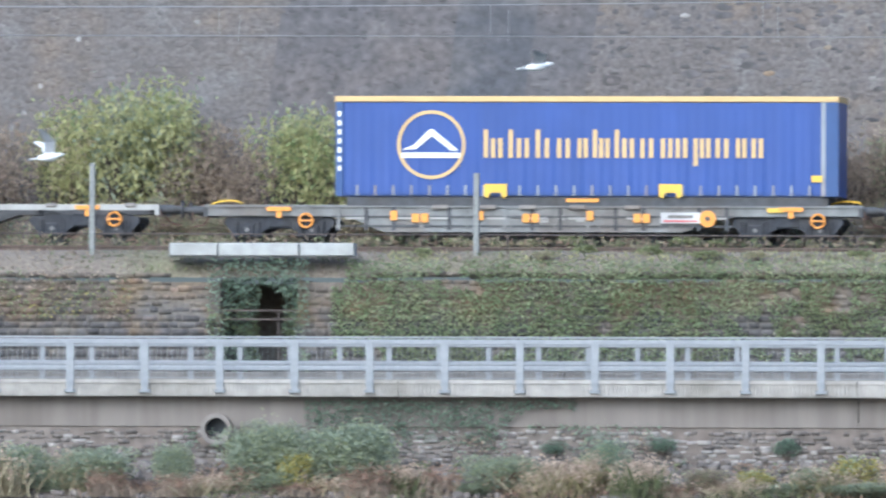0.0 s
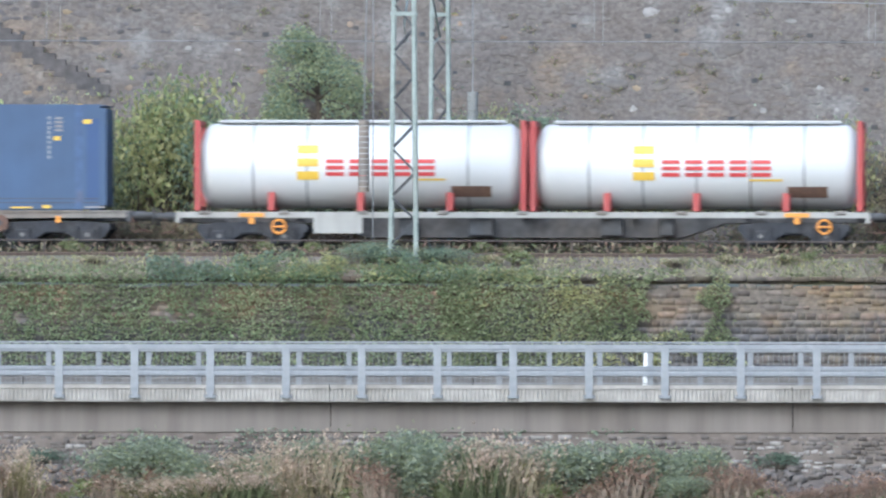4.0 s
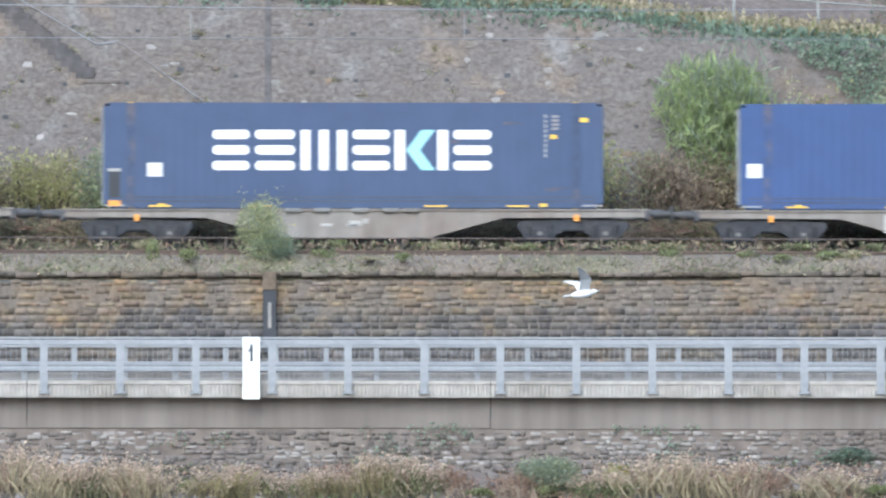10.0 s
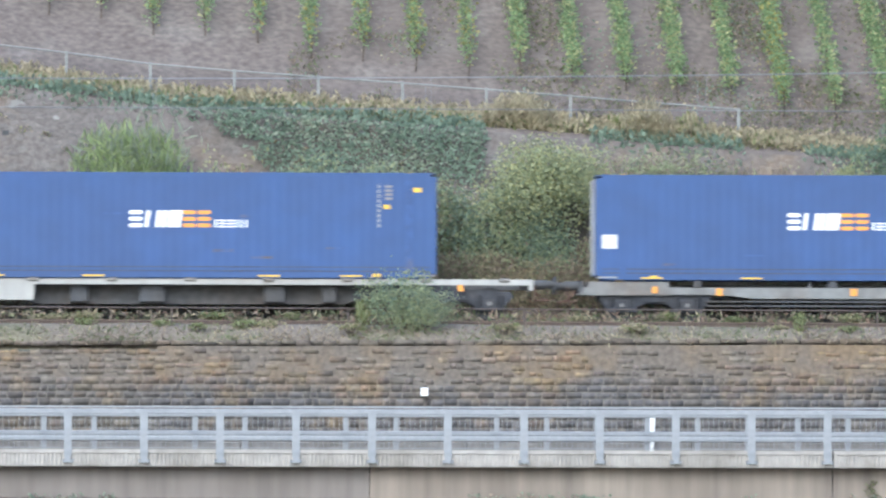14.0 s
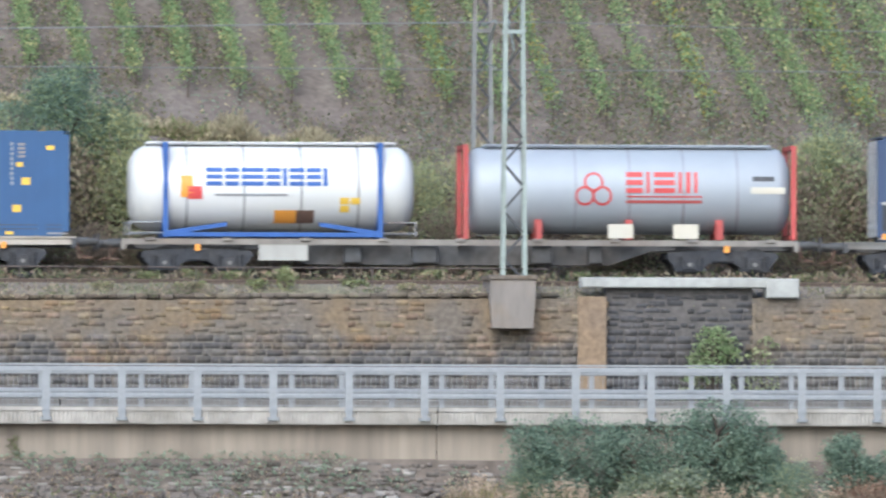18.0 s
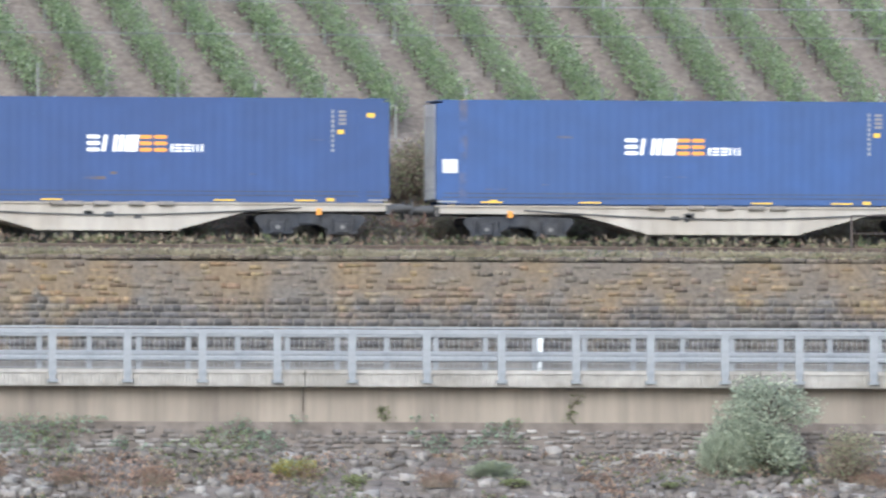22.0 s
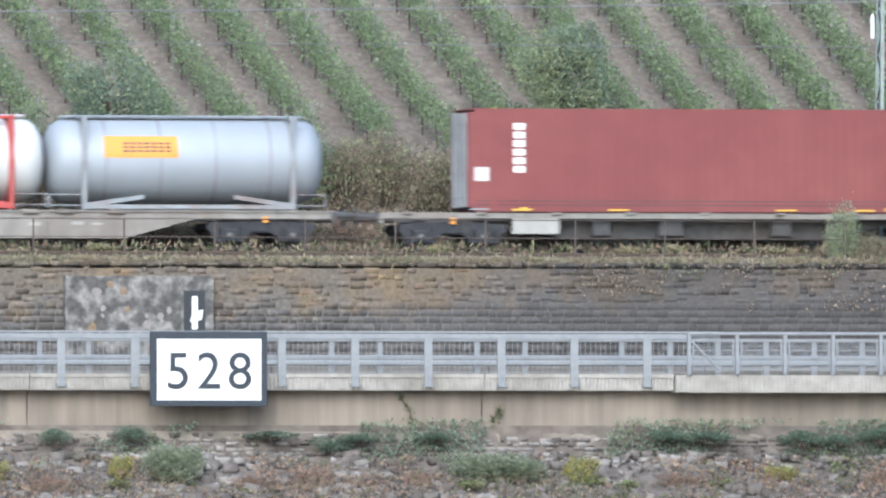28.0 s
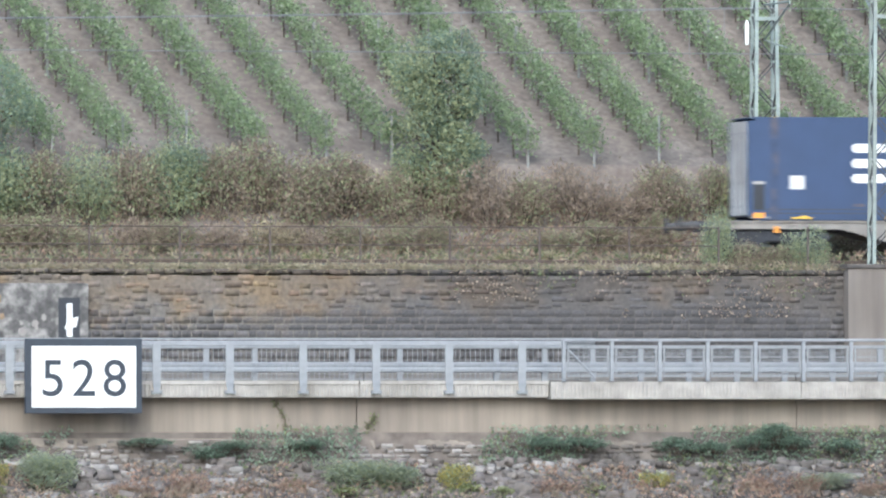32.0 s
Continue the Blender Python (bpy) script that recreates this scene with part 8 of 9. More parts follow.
# ---------------------------------------------------------------- river bank stones
def build_bank():
    rng = np.random.default_rng(41)
    w = thing("bank_masonry", "rubble masonry at the foot of the road wall", "stone wall", kind="structure")
    part("bedding", Geo().prism([(0.5, -1.1), (0.12, -2.45), (1.0, -2.5), (1.0, -1.1)], LEFT, RIGHT), "bank_soil", w)
    n = 0
    a = []
    for z in np.arange(-2.40, -1.25, 0.125):
        x = -80.0
        while x < 126:
            wd = rng.uniform(0.13, 0.40)
            if rng.random() < 0.85 and z < -1.32 - 0.0034 * max(0.0, x):
                a.append((x + wd / 2, 0.26 + (z + 2.2) * 0.30 + rng.uniform(-0.03, 0.02), z + rng.uniform(-0.03, 0.03), wd * 0.92, rng.uniform(0.075, 0.145), 0.20))
            x += wd
    a = np.array(a)
    tone = np.array([noise.noise((q[0] * 0.35, q[2] * 1.1, 60.0)) for q in a]) + 0.22 * rng.normal(size=len(a))
    single = np.nonzero((a[:, 0] > 95.5) & (a[:, 2] > -1.95) & (tone < 0.16))[0]
    single = single[np.argsort(a[single, 0])][:300]
    shapes = []
    for i in range(8):
        v, f = stones(rng, np.zeros(1), np.zeros(1), np.zeros(1), np.ones(1), np.ones(1), np.ones(1), rough=0.06, flat=0.9)
        shapes.append(fast_mesh("rubble_stone", v, f, "bank_piece"))
    for i, q in enumerate(single):
        piece("rubble_stone", shapes[i % 8], w, Matrix.Translation(a[q, :3]) @ Matrix.Diagonal((a[q, 3], a[q, 5], a[q, 4], 1)))
    tone[single] = np.nan
    for mat, k in (("bank_stone", tone < 0.16), ("bank_pale", tone >= 0.16)):
        v, f = stones(rng, *a[k].T, rough=0.07, flat=0.9)
        ob = new("rubble_stones", fast_mesh("rubble_stones", v, f, mat))
        ob.parent = w
        ob["kind"] = "stuff"
    # loose stones on the bank
    a = []
    for k in range(10000):
        x = rng.uniform(-80, 126)
        u = rng.random()
        y = -0.1 - 4.2 * u
        s = rng.uniform(0.05, 0.17) * (1.3 if x > 52 else 1.0) * (1.5 if k % 23 == 0 else 1)
        z = float(np.interp(y, [-4, -1.2, 0.1], [-3.4, -2.55, -2.15]))
        a.append((x, y, z + s * 0.2, s * rng.uniform(0.9, 1.9), s, s))
    a = np.array(a)
    tone = np.array([noise.noise((q[0] * 0.4, q[1] * 0.8, 70.0)) for q in a]) + 0.2 * rng.normal(size=len(a)) + np.where(a[:, 0] > 52, 0.08, -0.1)
    t = thing("bank_rubble", "loose grey and pale stones on the river bank", "stones", kind="stuff")
    for mat, k in (("bank_stone", tone < 0.32), ("bank_pale", tone >= 0.32)):
        v, f = stones(rng, *a[k].T, rough=0.16)
        ob = new("loose_stones", fast_mesh("loose_stones", v, f, mat))
        ob.parent = t
    # crumbling footing under the beam
    g = Geo()
    vv, x = [], 86.0
    while x < 126:
        d = max(0.0, 0.24 + 0.3 * noise.noise((x * 0.45, 3.0, 1.0)) + 0.16 * noise.noise((x * 2.3, 9.0, 1.0)) + 0.06 * noise.noise((x * 7.0, 1.0, 1.0)))
        zb = -1.22 - 0.0034 * x
        vv += [(x, 0.37, zb), (x, 0.30, zb - 0.03 - d), (x, 0.6, zb - 0.05 - d)]
        x += 0.12
    n = len(vv) // 3
    g.add(vv, [(3 * i + k, 3 * i + 3 + k, 3 * i + 4 + k, 3 * i + 1 + k) for i in range(n - 1) for k in (0, 1)])
    tagged(part("beam_footing", g, "plaster"), "pale crumbling concrete footing under the road wall", "footing", kind="structure")
    # drain pipe in the wall
    t = thing("drain_pipe", "round concrete drain pipe mouth in the road wall", "drain pipe")
    g = Geo().lathe([(0.9, 0.30), (-0.03, 0.30), (-0.03, 0.42), (0.8, 0.42)], "y", 24, (-62.75, -1.32))
    g.f = g.f[:-2]
    part("ring", g, "plinth", t)
    # Black disc inside the mouth paints the shade of the pipe's depth.
    part("bore", Geo().lathe([(0.38, 0.295), (0.39, 0.295)], "y", 20, (-62.75, -1.32)), "black", t)


# ---------------------------------------------------------------- tracks, fences, masts, wires, signs
def build_railway():
    for yc, dz in ((18.2, -0.08), (22.72, 0.0)):
        t = thing("railway_track", "rusty rails on concrete sleepers", "railway track", kind="structure")
        for y in (yc - 0.7525, yc + 0.7525):
            g = Geo()
            xs = np.linspace(-110, 160, 28)
            for a, b in zip(xs, xs[1:]):
                za, zb = track_z(a) + dz, track_z(b) + dz
                p = [(-0.036, 0), (0.036, 0), (0.036, -0.04), (0.01, -0.06), (0.01, -0.13), (0.07, -0.16), (-0.07, -0.16), (-0.01, -0.13), (-0.01, -0.06), (-0.036, -0.04)]
                k = len(p)
                g.add([(a, y + q, za + r) for q, r in p] + [(b, y + q, zb + r) for q, r in p], [(i, k + i, k + (i + 1) % k, (i + 1) % k) for i in range(k)])
            part("rail", g, "rail", t)
        g = Geo()
        for x in np.arange(-90, 140, 0.6):
            z = track_z(x) + dz
            g.box(x - 0.12, x + 0.12, yc - 1.3, yc + 1.3, z - 0.36, z - 0.165)
        ob = part("sleepers", g, "sleeper", t)
        ob["kind"] = "stuff"
    # low cable rail before the tracks
    t = thing("cable_rail", "thin steel rail on slim posts along the wall top", "fence")
    g = Geo().pipe([(a, 16.4, track_z(a) + 0.24) for a in np.arange(-76, 45, 6.0)], 0.02)
    part("rail", g, "fence_steel", t)
    pm = Geo().box(-0.02, 0.02, 16.38, 16.42, -0.65, 0.24).mesh("post", "fence_steel")
    for a in np.arange(-76, 44, 4.8):
        piece("post", pm, t, pose(a, 0, track_z(a)))
    # two-bar fence on the wall top at the right
    t = thing("wall_fence", "rusty two-bar steel fence on top of the retaining wall", "fence")
    pm = Geo().box(-0.022, 0.022, 15.47, 15.52, -0.3, 1.08).mesh("post", "fence_steel")
    for k in range(15):
        piece("post", pm, t, pose(81.2 + 2.54 * k, 0, 3.33))
    for z in (4.40, 3.90):
        part("bar", Geo().tube((81.2, 15.5, z + 0.03), (114.2, 15.5, z - 0.02), 0.016, 6), "fence_steel", t)
    # two slender poles
    for x, z in ((-68.24, 6.06), (-57.65, 5.8)):
        t = thing("signal_pole", "slender pale grey pole beside the near track", "pole", "slender poles")
        part("shaft", Geo().box(x - 0.075, x + 0.075, 16.2, 16.35, 3.0, z, 0.02), "post", t)
        part("foot", Geo().box(x - 0.16, x + 0.16, 16.12, 16.43, 2.9, 3.2), "plinth", t)


def lattice_mast(x, y, z0, w, h, label, mat="mast"):
    """A lattice mast for the overhead line: four legs and zigzag bracing."""
    t = thing("lattice_mast", label, "mast", "overhead line masts")
    top = w * 0.72
    for sx in (-1, 1):
        for sy in (-1, 1):
            part("leg", Geo().tube((x + sx * w / 2, y + sy * w / 2, z0), (x + sx * top / 2, y + sy * top / 2, z0 + h), 0.068, 4), mat, t)
    for sy in (-1, 1):
        n = int(h / 0.62)
        for k in range(n):
            a, b = k / n, (k + 1) / n
            wa, wb = w + (top - w) * a, w + (top - w) * b
            s = 1 if k % 2 else -1
            part("brace_bar", Geo().tube((x - s * wa / 2, y + sy * wa / 2, z0 + h * a), (x + s * wb / 2, y + sy * wb / 2, z0 + h * b), 0.027, 4), "under", t)
        part("tie_plate", Geo().box(x - w / 2, x + w / 2, y + sy * w / 2 - 0.02, y + sy * w / 2 + 0.02, z0 + h * 0.75, z0 + h * 0.75 + 0.1), mat, t)
        part("tie_plate", Geo().box(x - w / 2, x + w / 2, y + sy * w / 2 - 0.02, y + sy * w / 2 + 0.02, z0 + 0.02, z0 + 0.12), mat, t)
    for sx in (-1, 1):
        n = int(h / 0.62)
        for k in range(n):
            a, b = k / n, (k + 1) / n
            wa, wb = w + (top - w) * a, w + (top - w) * b
            s = 1 if k % 2 else -1
            part("brace_bar", Geo().tube((x + sx * wa / 2, y - s * wa / 2, z0 + h * a), (x + sx * wb / 2, y + s * wb / 2, z0 + h * b), 0.027, 4), "under", t)
    return t


def build_masts():
    lattice_mast(-32.6, 16.5, 3.3, 0.70, 9.2, "pale green lattice mast of the overhead line before the tracks")
    lattice_mast(-32.2, 26.0, 4.0, 0.56, 8.6, "pale green lattice mast of the overhead line behind the tracks")
    lattice_mast(43.05, 16.2, 3.6, 0.60, 9.0, "grey-green lattice mast on a concrete plinth")
    lattice_mast(43.1, 27.4, 5.0, 0.55, 7.6, "dark grey lattice mast behind the tracks", "wagon_grey")
    lattice_mast(119.05, 16.2, 3.2, 0.62, 9.4, "pale lattice mast on a concrete plinth")
    lattice_mast(117.9, 26.0, 4.0, 0.72, 8.6, "pale lattice mast behind the tracks")
    # plinths
    for x, z0, z1 in ((42.9, 2.3, 3.62), (119.0, -0.2, 3.25)):
        t = thing("mast_plinth", "stained concrete plinth of a mast, set before the wall", "plinth", "mast plinths")
        g = Geo().prism([(x - 0.62, z1), (x + 0.62, z1), (x + 0.62, z0 + 0.9), (x + 0.55, z0), (x - 0.55, z0), (x - 0.62, z0 + 0.9)] if z0 > 0 else [(x - 1.3, z1), (x + 1.0, z1), (x + 1.0, z0), (x - 1.3, z0)], 14.55, 16.9, "y")
        part("block", g, "plinth" if z0 > 0 else "concrete_beam", t)
        part("cap", Geo().box(x - (0.68 if z0 > 0 else 1.35), x + (0.68 if z0 > 0 else 1.05), 14.5, 16.95, z1, z1 + 0.12, 0.02), "coping", t)
    # tension weights beside the first mast, and an insulator
    t = thing("tension_weights", "stack of rusty tension weights hanging on a wire beside the mast", "weights")
    for k in range(13):
        part("weight", Geo().tube((-33.85, 19.0, 5.45 + k * 0.152), (-33.85, 19.0, 5.585 + k * 0.152), 0.15, 12), "plinth", t)
    part("wire", Geo().tube((-33.6, 19.0, 4.0), (-33.6, 19.0, 12.4), 0.018, 5).tube((-33.85, 19, 7.4), (-33.75, 19, 12.4), 0.018, 5), "wire", t)
    t = thing("tension_weights", "stack of grey tension weights hanging beside the rear mast", "weights")
    for k in range(8):
        part("weight", Geo().tube((-31.2, 24.5, 7.3 + k * 0.13), (-31.2, 24.5, 7.415 + k * 0.13), 0.15, 12), "post", t)
    part("wire", Geo().tube((-31.2, 24.5, 4.2), (-31.2, 24.5, 12.2), 0.016, 5), "wire", t)
    t = thing("insulator", "white insulator on the overhead line mast", "insulator")
    part("body", Geo().lathe([(9.75, 0.04), (9.8, 0.06), (10.35, 0.06), (10.45, 0.03)], "x", 12).tube((0, 0, 0), (0.1, 0, 0), 0.02), "white", t)
    t.matrix_basis = pose(117.35, 25.8, 0) @ pose(0, 0, 0, 0, -90, 0)
    # overhead wires over both tracks: contact wire and carrier
    for yc in (18.2, 22.72):
        t = thing("overhead_wire", "thin overhead contact wire and carrier cable above the track", "wire", "overhead wires")
        for z0, sag, r, nm in ((9.52 + (0.12 if yc > 20 else 0), 0.0, 0.011, "contact_wire"), (10.85 + (0.14 if yc > 20 else 0), 0.55, 0.010, "carrier_cable")):
            pts = [(p, yc, track_z(p) - 3.8 + z0 - sag * math.sin(math.pi * (((p + 32.6) / 75.6) % 1.0))) for p in np.arange(-100, 161, 6.0)]
            g = Geo().pipe(pts, r, 4)
            part(nm, g, "wire", t)
        g = Geo()
        for p in np.arange(-95, 150, 7.5):
            zt = 10.85 - 0.55 * math.sin(math.pi * (((p + 32.6) / 75.6) % 1.0))
            g.tube((p, yc, track_z(p) - 3.8 + 9.52), (p, yc, track_z(p) - 3.8 + zt), 0.008, 4)
        part("dropper_wire", g, "wire", t)["kind"] = "stuff"
    # bracket arms
    for x, y, s in ((-32.6, 16.5, 1), (-32.2, 26.0, -1), (43.05, 16.2, 1), (43.1, 27.4, -1), (119.05, 16.2, 1), (117.9, 26, -1)):
        t = thing("bracket_arm", "steel bracket arm holding the overhead wire", "bracket", "bracket arms")
        yc = 18.2 if s > 0 else 22.72
        part("tube", Geo().tube((x, y, 10.9), (x, yc, 10.9), 0.03, 6).tube((x, y, 9.9), (x, yc, 10.85), 0.03, 6).tube((x, y, 9.9), (x, yc - s * 0.3, 9.6), 0.02, 6), "mast", t)


def digits(parent, text, x, z, h, y, mat, spacing):
    """Figures in the built-in font, as flat meshes."""
    for k, ch in enumerate(text):
        cu = bpy.data.curves.new("figure", "FONT")
        cu.body, cu.size, cu.align_x, cu.extrude, cu.offset = ch, h / 0.70, "CENTER", 0.004, 0.005
        ob = new("tmp", cu)
        me = bpy.data.meshes.new_from_object(ob.evaluated_get(bpy.context.evaluated_depsgraph_get()))
        bpy.data.objects.remove(ob)
        me.materials.clear()
        me.materials.append(M[mat])
        fig = new("figure", me)
        fig.parent = parent
        fig.matrix_basis = pose(x + k * spacing, y, z, 90, 0, 0)


def build_signs():
    t = thing("kilometre_board", "white river kilometre board with black frame and the figures 528", "sign")
    part("frame", Geo().box(91.68, 94.86, -0.52, -0.42, -0.88, 1.12, 0.01), "sign_black", t)
    part("board", Geo().box(91.86, 94.69, -0.545, -0.515, -0.72, 0.92), "white", t)
    part("bracket", Geo().box(92.2, 92.3, -0.44, 0.0, -0.3, -0.2).box(94.2, 94.3, -0.44, 0.0, -0.3, -0.2).box(92.2, 92.3, -0.44, -0.1, 0.95, 1.02).box(94.2, 94.3, -0.44, -0.1, 0.95, 1.02), "galvanised", t)
    digits(t, "528", 92.43, -0.41, 0.98, -0.552, "sign_black", 0.84)
    t = thing("hectometre_board", "narrow white upright board with the figure 1", "sign")
    part("board", Geo().box(-3.42, -2.97, -0.24, -0.2, -0.50, 1.14, 0.012), "white", t)
    part("lower_patch", Geo().box(-3.36, -3.03, -0.246, -0.24, -0.30, 0.28), "white", t)
    part("figure_stroke", Geo().prism([(-3.29, 0.78), (-3.17, 0.96), (-3.17, 0.86), (-3.27, 0.72)], -0.252, -0.246, "y"), "sign_black", t)
    digits(t, "1", -3.19, 0.50, 0.46, -0.246, "sign_black", 0.3)
    part("bracket", Geo().box(-3.3, -3.1, -0.2, 0.0, -0.25, -0.15), "galvanised", t)
    # dark marker slab on the wall
    t = thing("wall_marker", "narrow black marker panel with a pale stroke on the stone wall", "marker panel")
    part("panel", Geo().box(-2.98, -2.62, 14.86, 15.2, 0.9, 2.58, 0.01), "black", t)
    part("head", Geo().box(-2.98, -2.62, 14.84, 15.2, 2.58, 3.08, 0.02), "coping", t)
    part("stroke", Geo().box(-2.84, -2.75, 14.85, 14.862, 1.55, 2.25), "slope_pale", t)
    # painted panel on the wall
    t = thing("painted_panel", "faded grey painted panel with worn pale patches on the wall", "wall panel")
    part("plaster", Geo().box(92.14, 96.3, 14.88, 15.2, 0.4, 2.82, 0.01), "graffiti", t)
    rng = np.random.default_rng(8)
    for k in range(16):
        x, z = rng.uniform(92.5, 95.2), rng.uniform(1.0, 2.6)
        n = int(rng.integers(6, 9))
        r = rng.uniform(0.04, 0.13)
        g = Geo().prism([(x + r * rng.uniform(0.6, 1.3) * math.cos(2 * math.pi * i / n), z + r * rng.uniform(0.6, 1.5) * math.sin(2 * math.pi * i / n)) for i in range(n)], 14.872 - 0.0003 * k, 14.88, "y")
        part("paint_patch", g, ("slope_ochre", "bank_pale", "slope_pale")[k % 3], t)
    part("dark_panel", Geo().box(95.45, 96.05, 14.85, 14.864, 0.5, 2.42), "black", t)
    part("white_mark", Geo().box(95.68, 95.84, 14.838, 14.85, 1.35, 2.26).prism([(95.62, 1.55), (95.95, 1.62), (96.0, 1.9), (95.7, 1.82)], 14.834, 14.838, "y"), "white", t)
    t = thing("wall_plate", "small white plate on the stone wall", "plate")
    part("plate", Geo().box(17.13, 17.33, 14.9, 15.2, 1.6, 1.82, 0.01), "white", t)
    for x in (-25.4, 22.9, 71.0):
        t = thing("delineator_post", "white plastic road marker post, leaning a little", "marker post", "road marker posts")
        part("body", Geo().prism([(x - 0.08, 0), (x + 0.08, 0), (x + 0.12, 0.98), (x - 0.03, 1.04)], 4.6, 4.72, "y"), "white", t)


def gull(x, y, z, scale, beat, heading, label="white gull with grey wings in flight"):
    """A gull: body, head, tail and two bent wings; beat: wing angle in degrees."""
    t = thing("gull", label, "bird", "gulls")
    t.matrix_basis = pose(x, y, z)
    part("body", Geo().lathe([(-0.22, 0.012), (-0.16, 0.045), (-0.02, 0.075), (0.1, 0.065), (0.16, 0.03)], "x", 10), "feather", t, smooth=True)
    part("head", Geo().lathe([(0.13, 0.03), (0.17, 0.042), (0.22, 0.03), (0.25, 0.008), (0.29, 0.003)], "x", 8, (0, 0.012)), "feather", t, smooth=True)
    part("tail", Geo().prism([(-0.2, -0.02), (-0.2, 0.02), (-0.36, 0.06), (-0.36, -0.06)], -0.008, 0.008, "z"), "feather", t)
    wings = []
    for s in (-1, 1):
        g = Geo()
        g.add([(0.10, 0, 0.02), (-0.08, 0, 0.02), (-0.06, s * 0.28, 0.07), (0.13, s * 0.28, 0.07), (-0.16, s * 0.62, 0.03), (-0.10, s * 0.62, 0.03), (0.02, s * 0.45, 0.06), (-0.12, s * 0.45, 0.055)],
              [(0, 1, 2, 3), (3, 2, 7, 6), (6, 7, 4, 5)] if s > 0 else [(3, 2, 1, 0), (6, 7, 2, 3), (5, 4, 7, 6)])
        n = len(g.v)
        g.add([(a, b, c - 0.012) for a, b, c in g.v[:n]], [tuple(reversed(q)) for q in g.f])
        wings.append((part("wing", g, "feather_grey" if s < 0 else "feather", t), s))
    return t, wings


FLIGHTS = [
    [(0.0, -50.94, -30, 7.53), (0.2, -47.07, -30, 7.87), (0.5, -40.82, -30, 8.17), (1.5, -19.98, -30, 11.16), (5.5, 63.37, -30, 50.00), (32.0, 84.21, -30, 60.00)],
    [(0.0, -63.19, -30, 5.26), (0.2, -59.57, -30, 5.21), (0.5, -54.24, -30, 5.63), (0.8, -49.18, -30, 6.80), (1.0, -46.02, -30, 7.52), (1.2, -43.01, -30, 8.19), (1.5, -38.45, -30, 8.69), (1.8, -34.20, -30, 8.64), (2.0, -30.92, -30, 8.41), (2.2, -28.21, -30, 7.69), (3.2, -14.69, -30, 8.10), (7.2, 39.38, -30, 50.00), (32.0, 52.90, -30, 60.00)],
    [(0.0, -136.99, -30, 60.00), (1.0, -118.55, -30, 50.00), (5.0, -44.78, -30, -3.95), (6.0, -26.33, -30, -1.97), (6.2, -22.64, -30, -1.58), (6.5, -17.74, -30, -1.15), (6.7, -14.46, -30, -0.71), (7.0, -9.88, -30, -0.48), (7.2, -7.34, -30, -0.38), (7.5, -4.10, -30, -0.20), (7.7, -2.26, -30, 0.02), (8.0, 0.23, -30, 0.18), (8.2, 1.67, -30, 0.50), (8.5, 2.93, -30, 0.60), (8.7, 4.00, -30, 1.02), (9.0, 4.57, -30, 1.04), (9.2, 4.63, -30, 1.45), (9.5, 4.89, -30, 1.70), (9.7, 4.97, -30, 1.78), (10.0, 5.20, -30, 1.88), (10.3, 5.43, -30, 2.05), (10.5, 6.26, -30, 2.35), (10.8, 7.87, -30, 2.33), (11.0, 9.19, -30, 2.05), (11.5, 13.88, -30, 0.86), (12.5, 23.27, -30, 2.49), (16.5, 60.82, -30, 50.00), (32.0, 70.21, -30, 60.00)],
    [(0.0, -126.95, -30, 60.00), (1.2, -110.39, -30, 50.00), (5.2, -44.13, -30, 0.11), (6.2, -27.57, -30, -1.25), (6.5, -22.60, -30, -1.66), (6.7, -19.83, -30, -2.00), (7.0, -16.44, -30, -2.42), (7.2, -15.21, -30, -2.07), (7.5, -14.10, -30, -1.61), (7.7, -13.71, -30, -1.12), (8.0, -13.51, -30, -0.56), (8.2, -13.41, -30, -0.24), (8.5, -13.83, -30, -0.20), (8.7, -13.98, -30, -0.22), (9.7, -14.75, -30, 1.65), (13.7, -17.82, -30, 50.00), (32.0, -18.59, -30, 60.00)],
    [(0.0, -139.06, -30, 60.00), (3.2, -118.28, -30, 50.00), (7.2, -35.15, -30, 5.42), (8.2, -14.37, -30, 5.01), (8.5, -8.13, -30, 4.89), (8.7, -3.88, -30, 5.04), (9.0, 2.35, -30, 5.28), (9.2, 6.25, -30, 5.58), (10.2, 25.77, -30, 9.09), (14.2, 103.83, -30, 50.00), (32.0, 123.35, -30, 60.00)],
    [(0.0, 146.27, -30, 60.00), (18.0, 135.48, -30, 50.00), (22.0, 92.32, -30, 4.15), (23.0, 81.53, -30, 4.08), (23.5, 76.13, -30, 4.04), (24.0, 71.35, -30, 3.92), (25.0, 61.80, -30, 5.68), (29.0, 23.59, -30, 50.00), (32.0, 14.04, -30, 60.00)],
]


def build_gulls():
    near = 0.68      # the gulls keep over the river, nearer to the viewer
    for far_rows in FLIGHTS:
        rows = [(t, *(e + near * (p - e) for p, e in zip(q, EYE))) for t, *q in far_rows]
        t, wings = gull(*rows[0][1:4], 1.0, 20, 0)
        FLOCK.append((t, wings, rows))


FLOCK = []


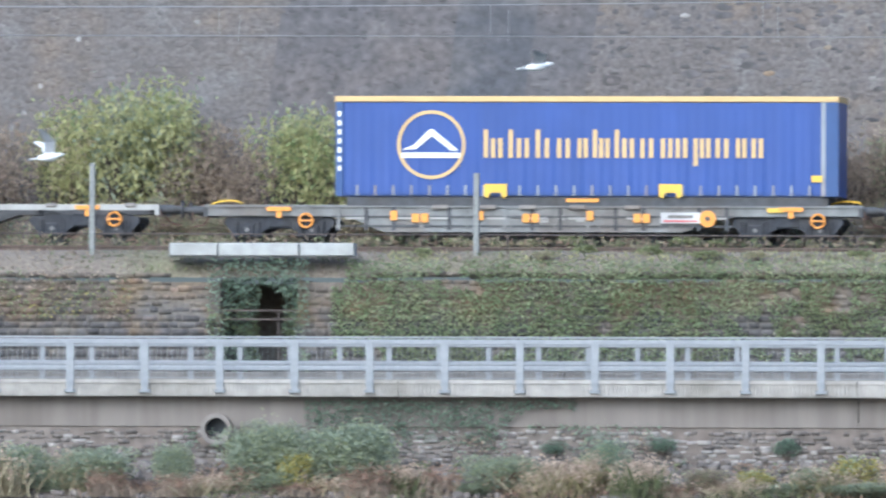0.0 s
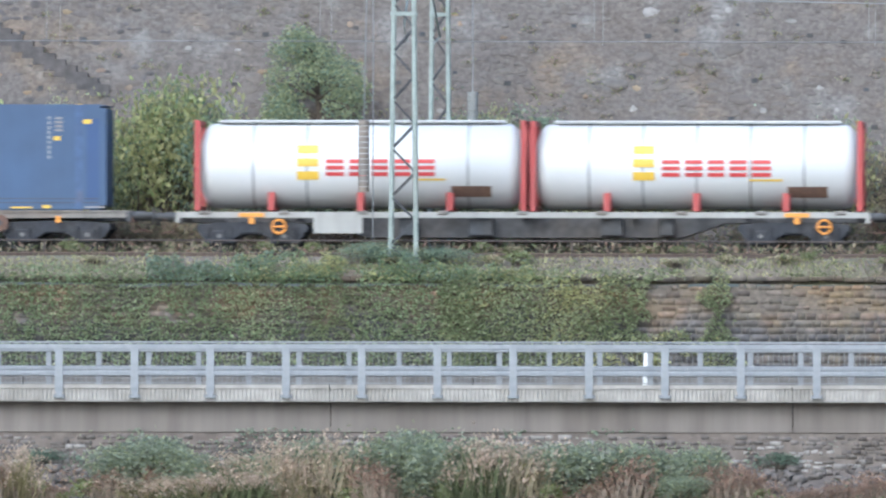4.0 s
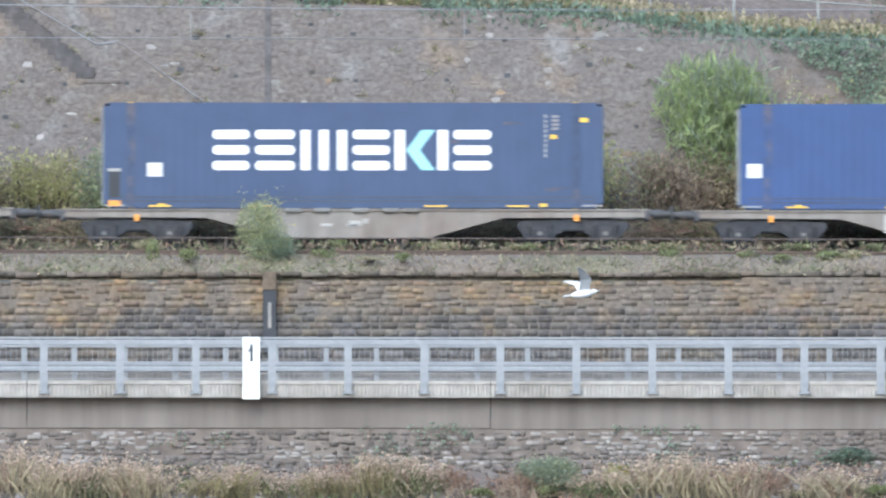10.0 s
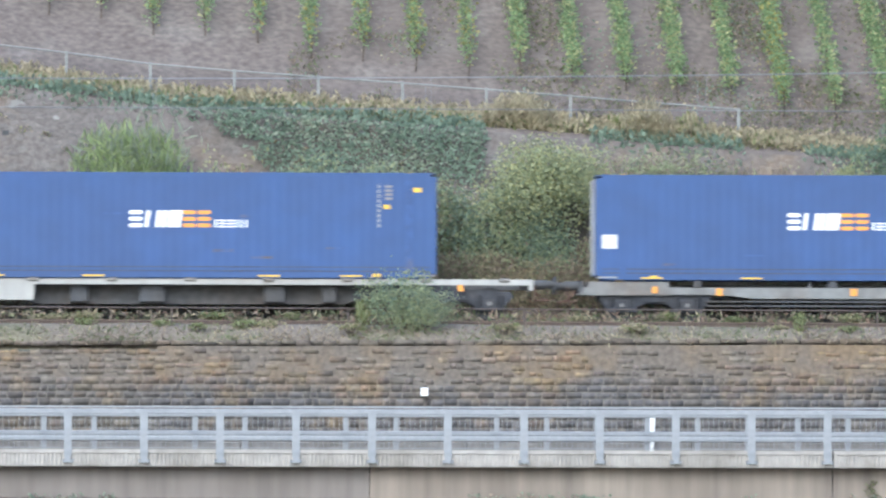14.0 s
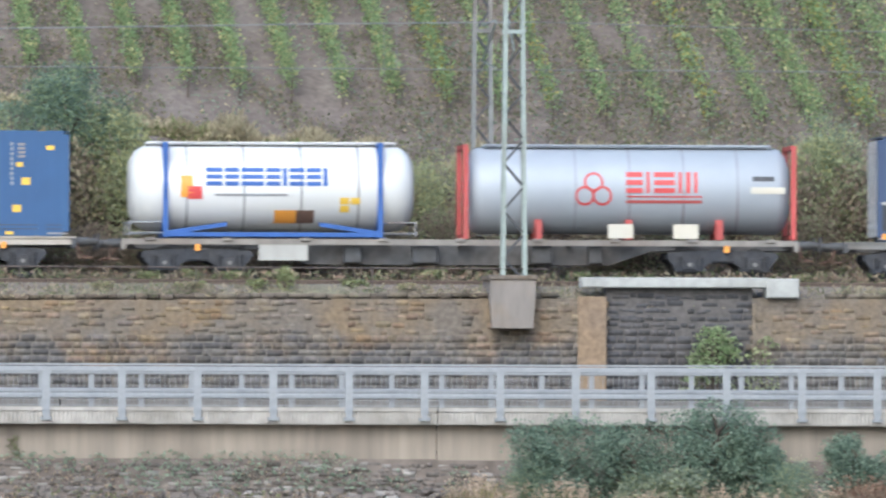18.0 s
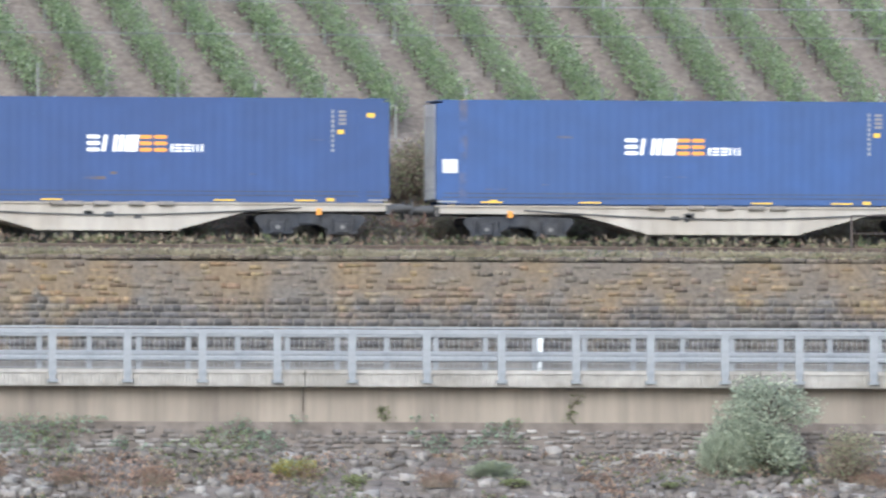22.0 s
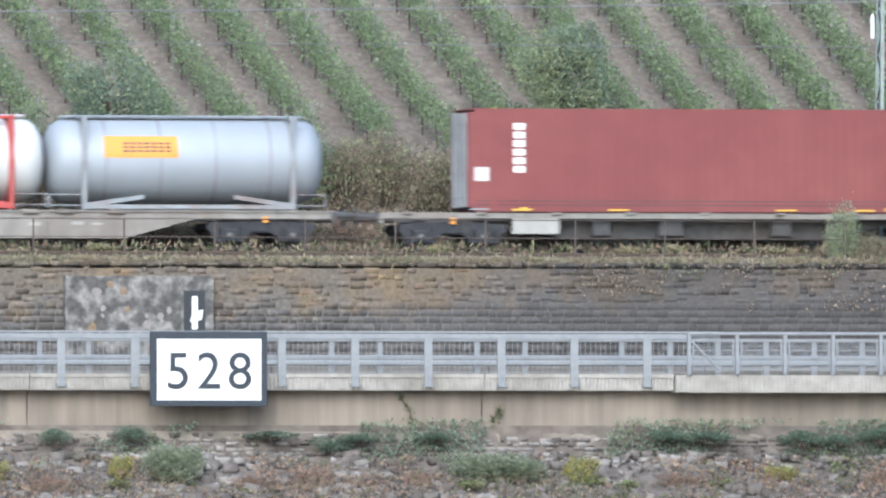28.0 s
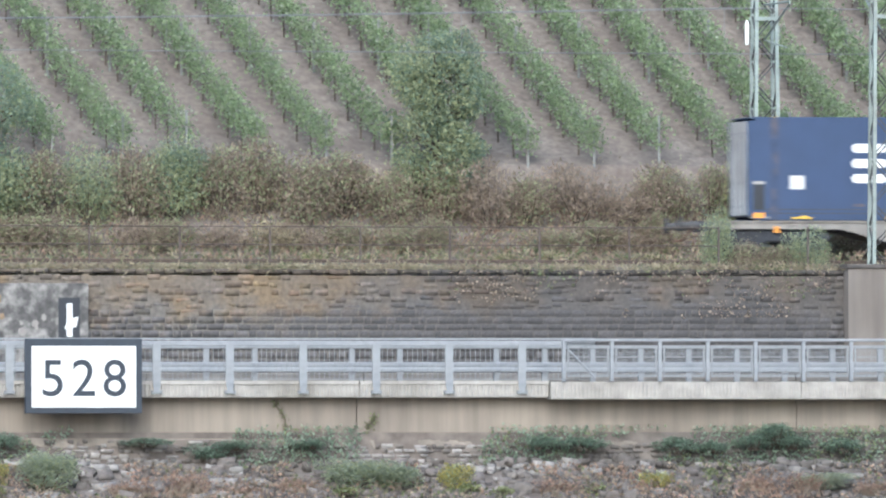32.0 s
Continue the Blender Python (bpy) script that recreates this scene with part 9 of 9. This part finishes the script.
def build_slope_details():
    """Stairs up the slope, the darker bay and the path fence."""
    for xa, za, xb, zb, ox in ((-47.3, 11.3, -42.0, 8.3, -0.9), (-11.5, 11.5, -8.1, 8.65, 1.75)):
        t = thing("slope_stairs", "weathered stone stairs with dark blocks for their shadow, climbing the slope facing", "stairs", "slope stairs")
        n = 17
        for k in range(n):
            a, b = xa + (xb - xa) * k / n, xa + (xb - xa) * (k + 1) / n
            z = za + (zb - za) * (k + 1) / n
            y = 28.0 + (z - 5.2) * 0.5
            part("step", Geo().box(a, b + 0.06, y - 0.10, y + 0.5, z - 0.16, z + 0.03, 0.02), "slope_stone", t)
            # Dark blocks above the steps stand in for the stairs' shadow line.
            part("side_stone", Geo().box(a + 0.02, b + 0.32, y - 0.055, y + 0.4, z + 0.04, z + 0.36), "slope_slate", t)
        lz = (za + zb) / 2 + 0.3 if ox < 0 else zb + 0.02
        lx = (xa + xb) / 2 if ox < 0 else xb
        ly = 28.0 + (lz - 5.2) * 0.5
        part("landing", Geo().box(lx + min(ox, 0), lx + max(ox, 0.1) * 0.6, ly - 0.12, ly + 0.5, lz - 0.12, lz, 0.02), "slope_stone", t)
    t = thing("slope_cable", "thin pale cable running down the slope facing", "cable")
    g = Geo()
    pts = [(a, 27.93 + (b - 5.2) * 0.5, b) for a, b in ((-10.3, 11.2), (-9.6, 10.76), (-7.7, 9.65), (-7.15, 9.74), (-6.9, 9.6), (-4.87, 8.15), (-3.4, 7.2))]
    for p, q in zip(pts, pts[1:]):
        g.tube(p, q, 0.013, 5)
    part("cable", g, "frame_grey", t)
    t = thing("path_fence", "thin wooden rail fence along the path above the slope", "fence")
    pts = []
    for x in np.arange(-4, 27, 2.35):
        y = 28.0 + (slope_top(x) - 5.2) * 0.5 + 1.5
        pts.append((x, y, hill(x, y)))
    for p in pts:
        part("post", Geo().box(p[0] - 0.04, p[0] + 0.04, p[1] - 0.04, p[1] + 0.04, p[2] - 0.2, p[2] + 0.85), "post", t)
    for p, q in zip(pts, pts[1:]):
        part("bar", Geo().tube((p[0], p[1], p[2] + 0.8), (q[0], q[1], q[2] + 0.8), 0.028, 5), "post", t)


build_ground()
build_road_edge()
build_slope_facing()
build_slope_details()
build_railway()
build_masts()
build_signs()
build_gulls()
build_train()
build_vineyard()
build_plants()
build_ivy()
build_bank()
build_retaining_wall()
motions()
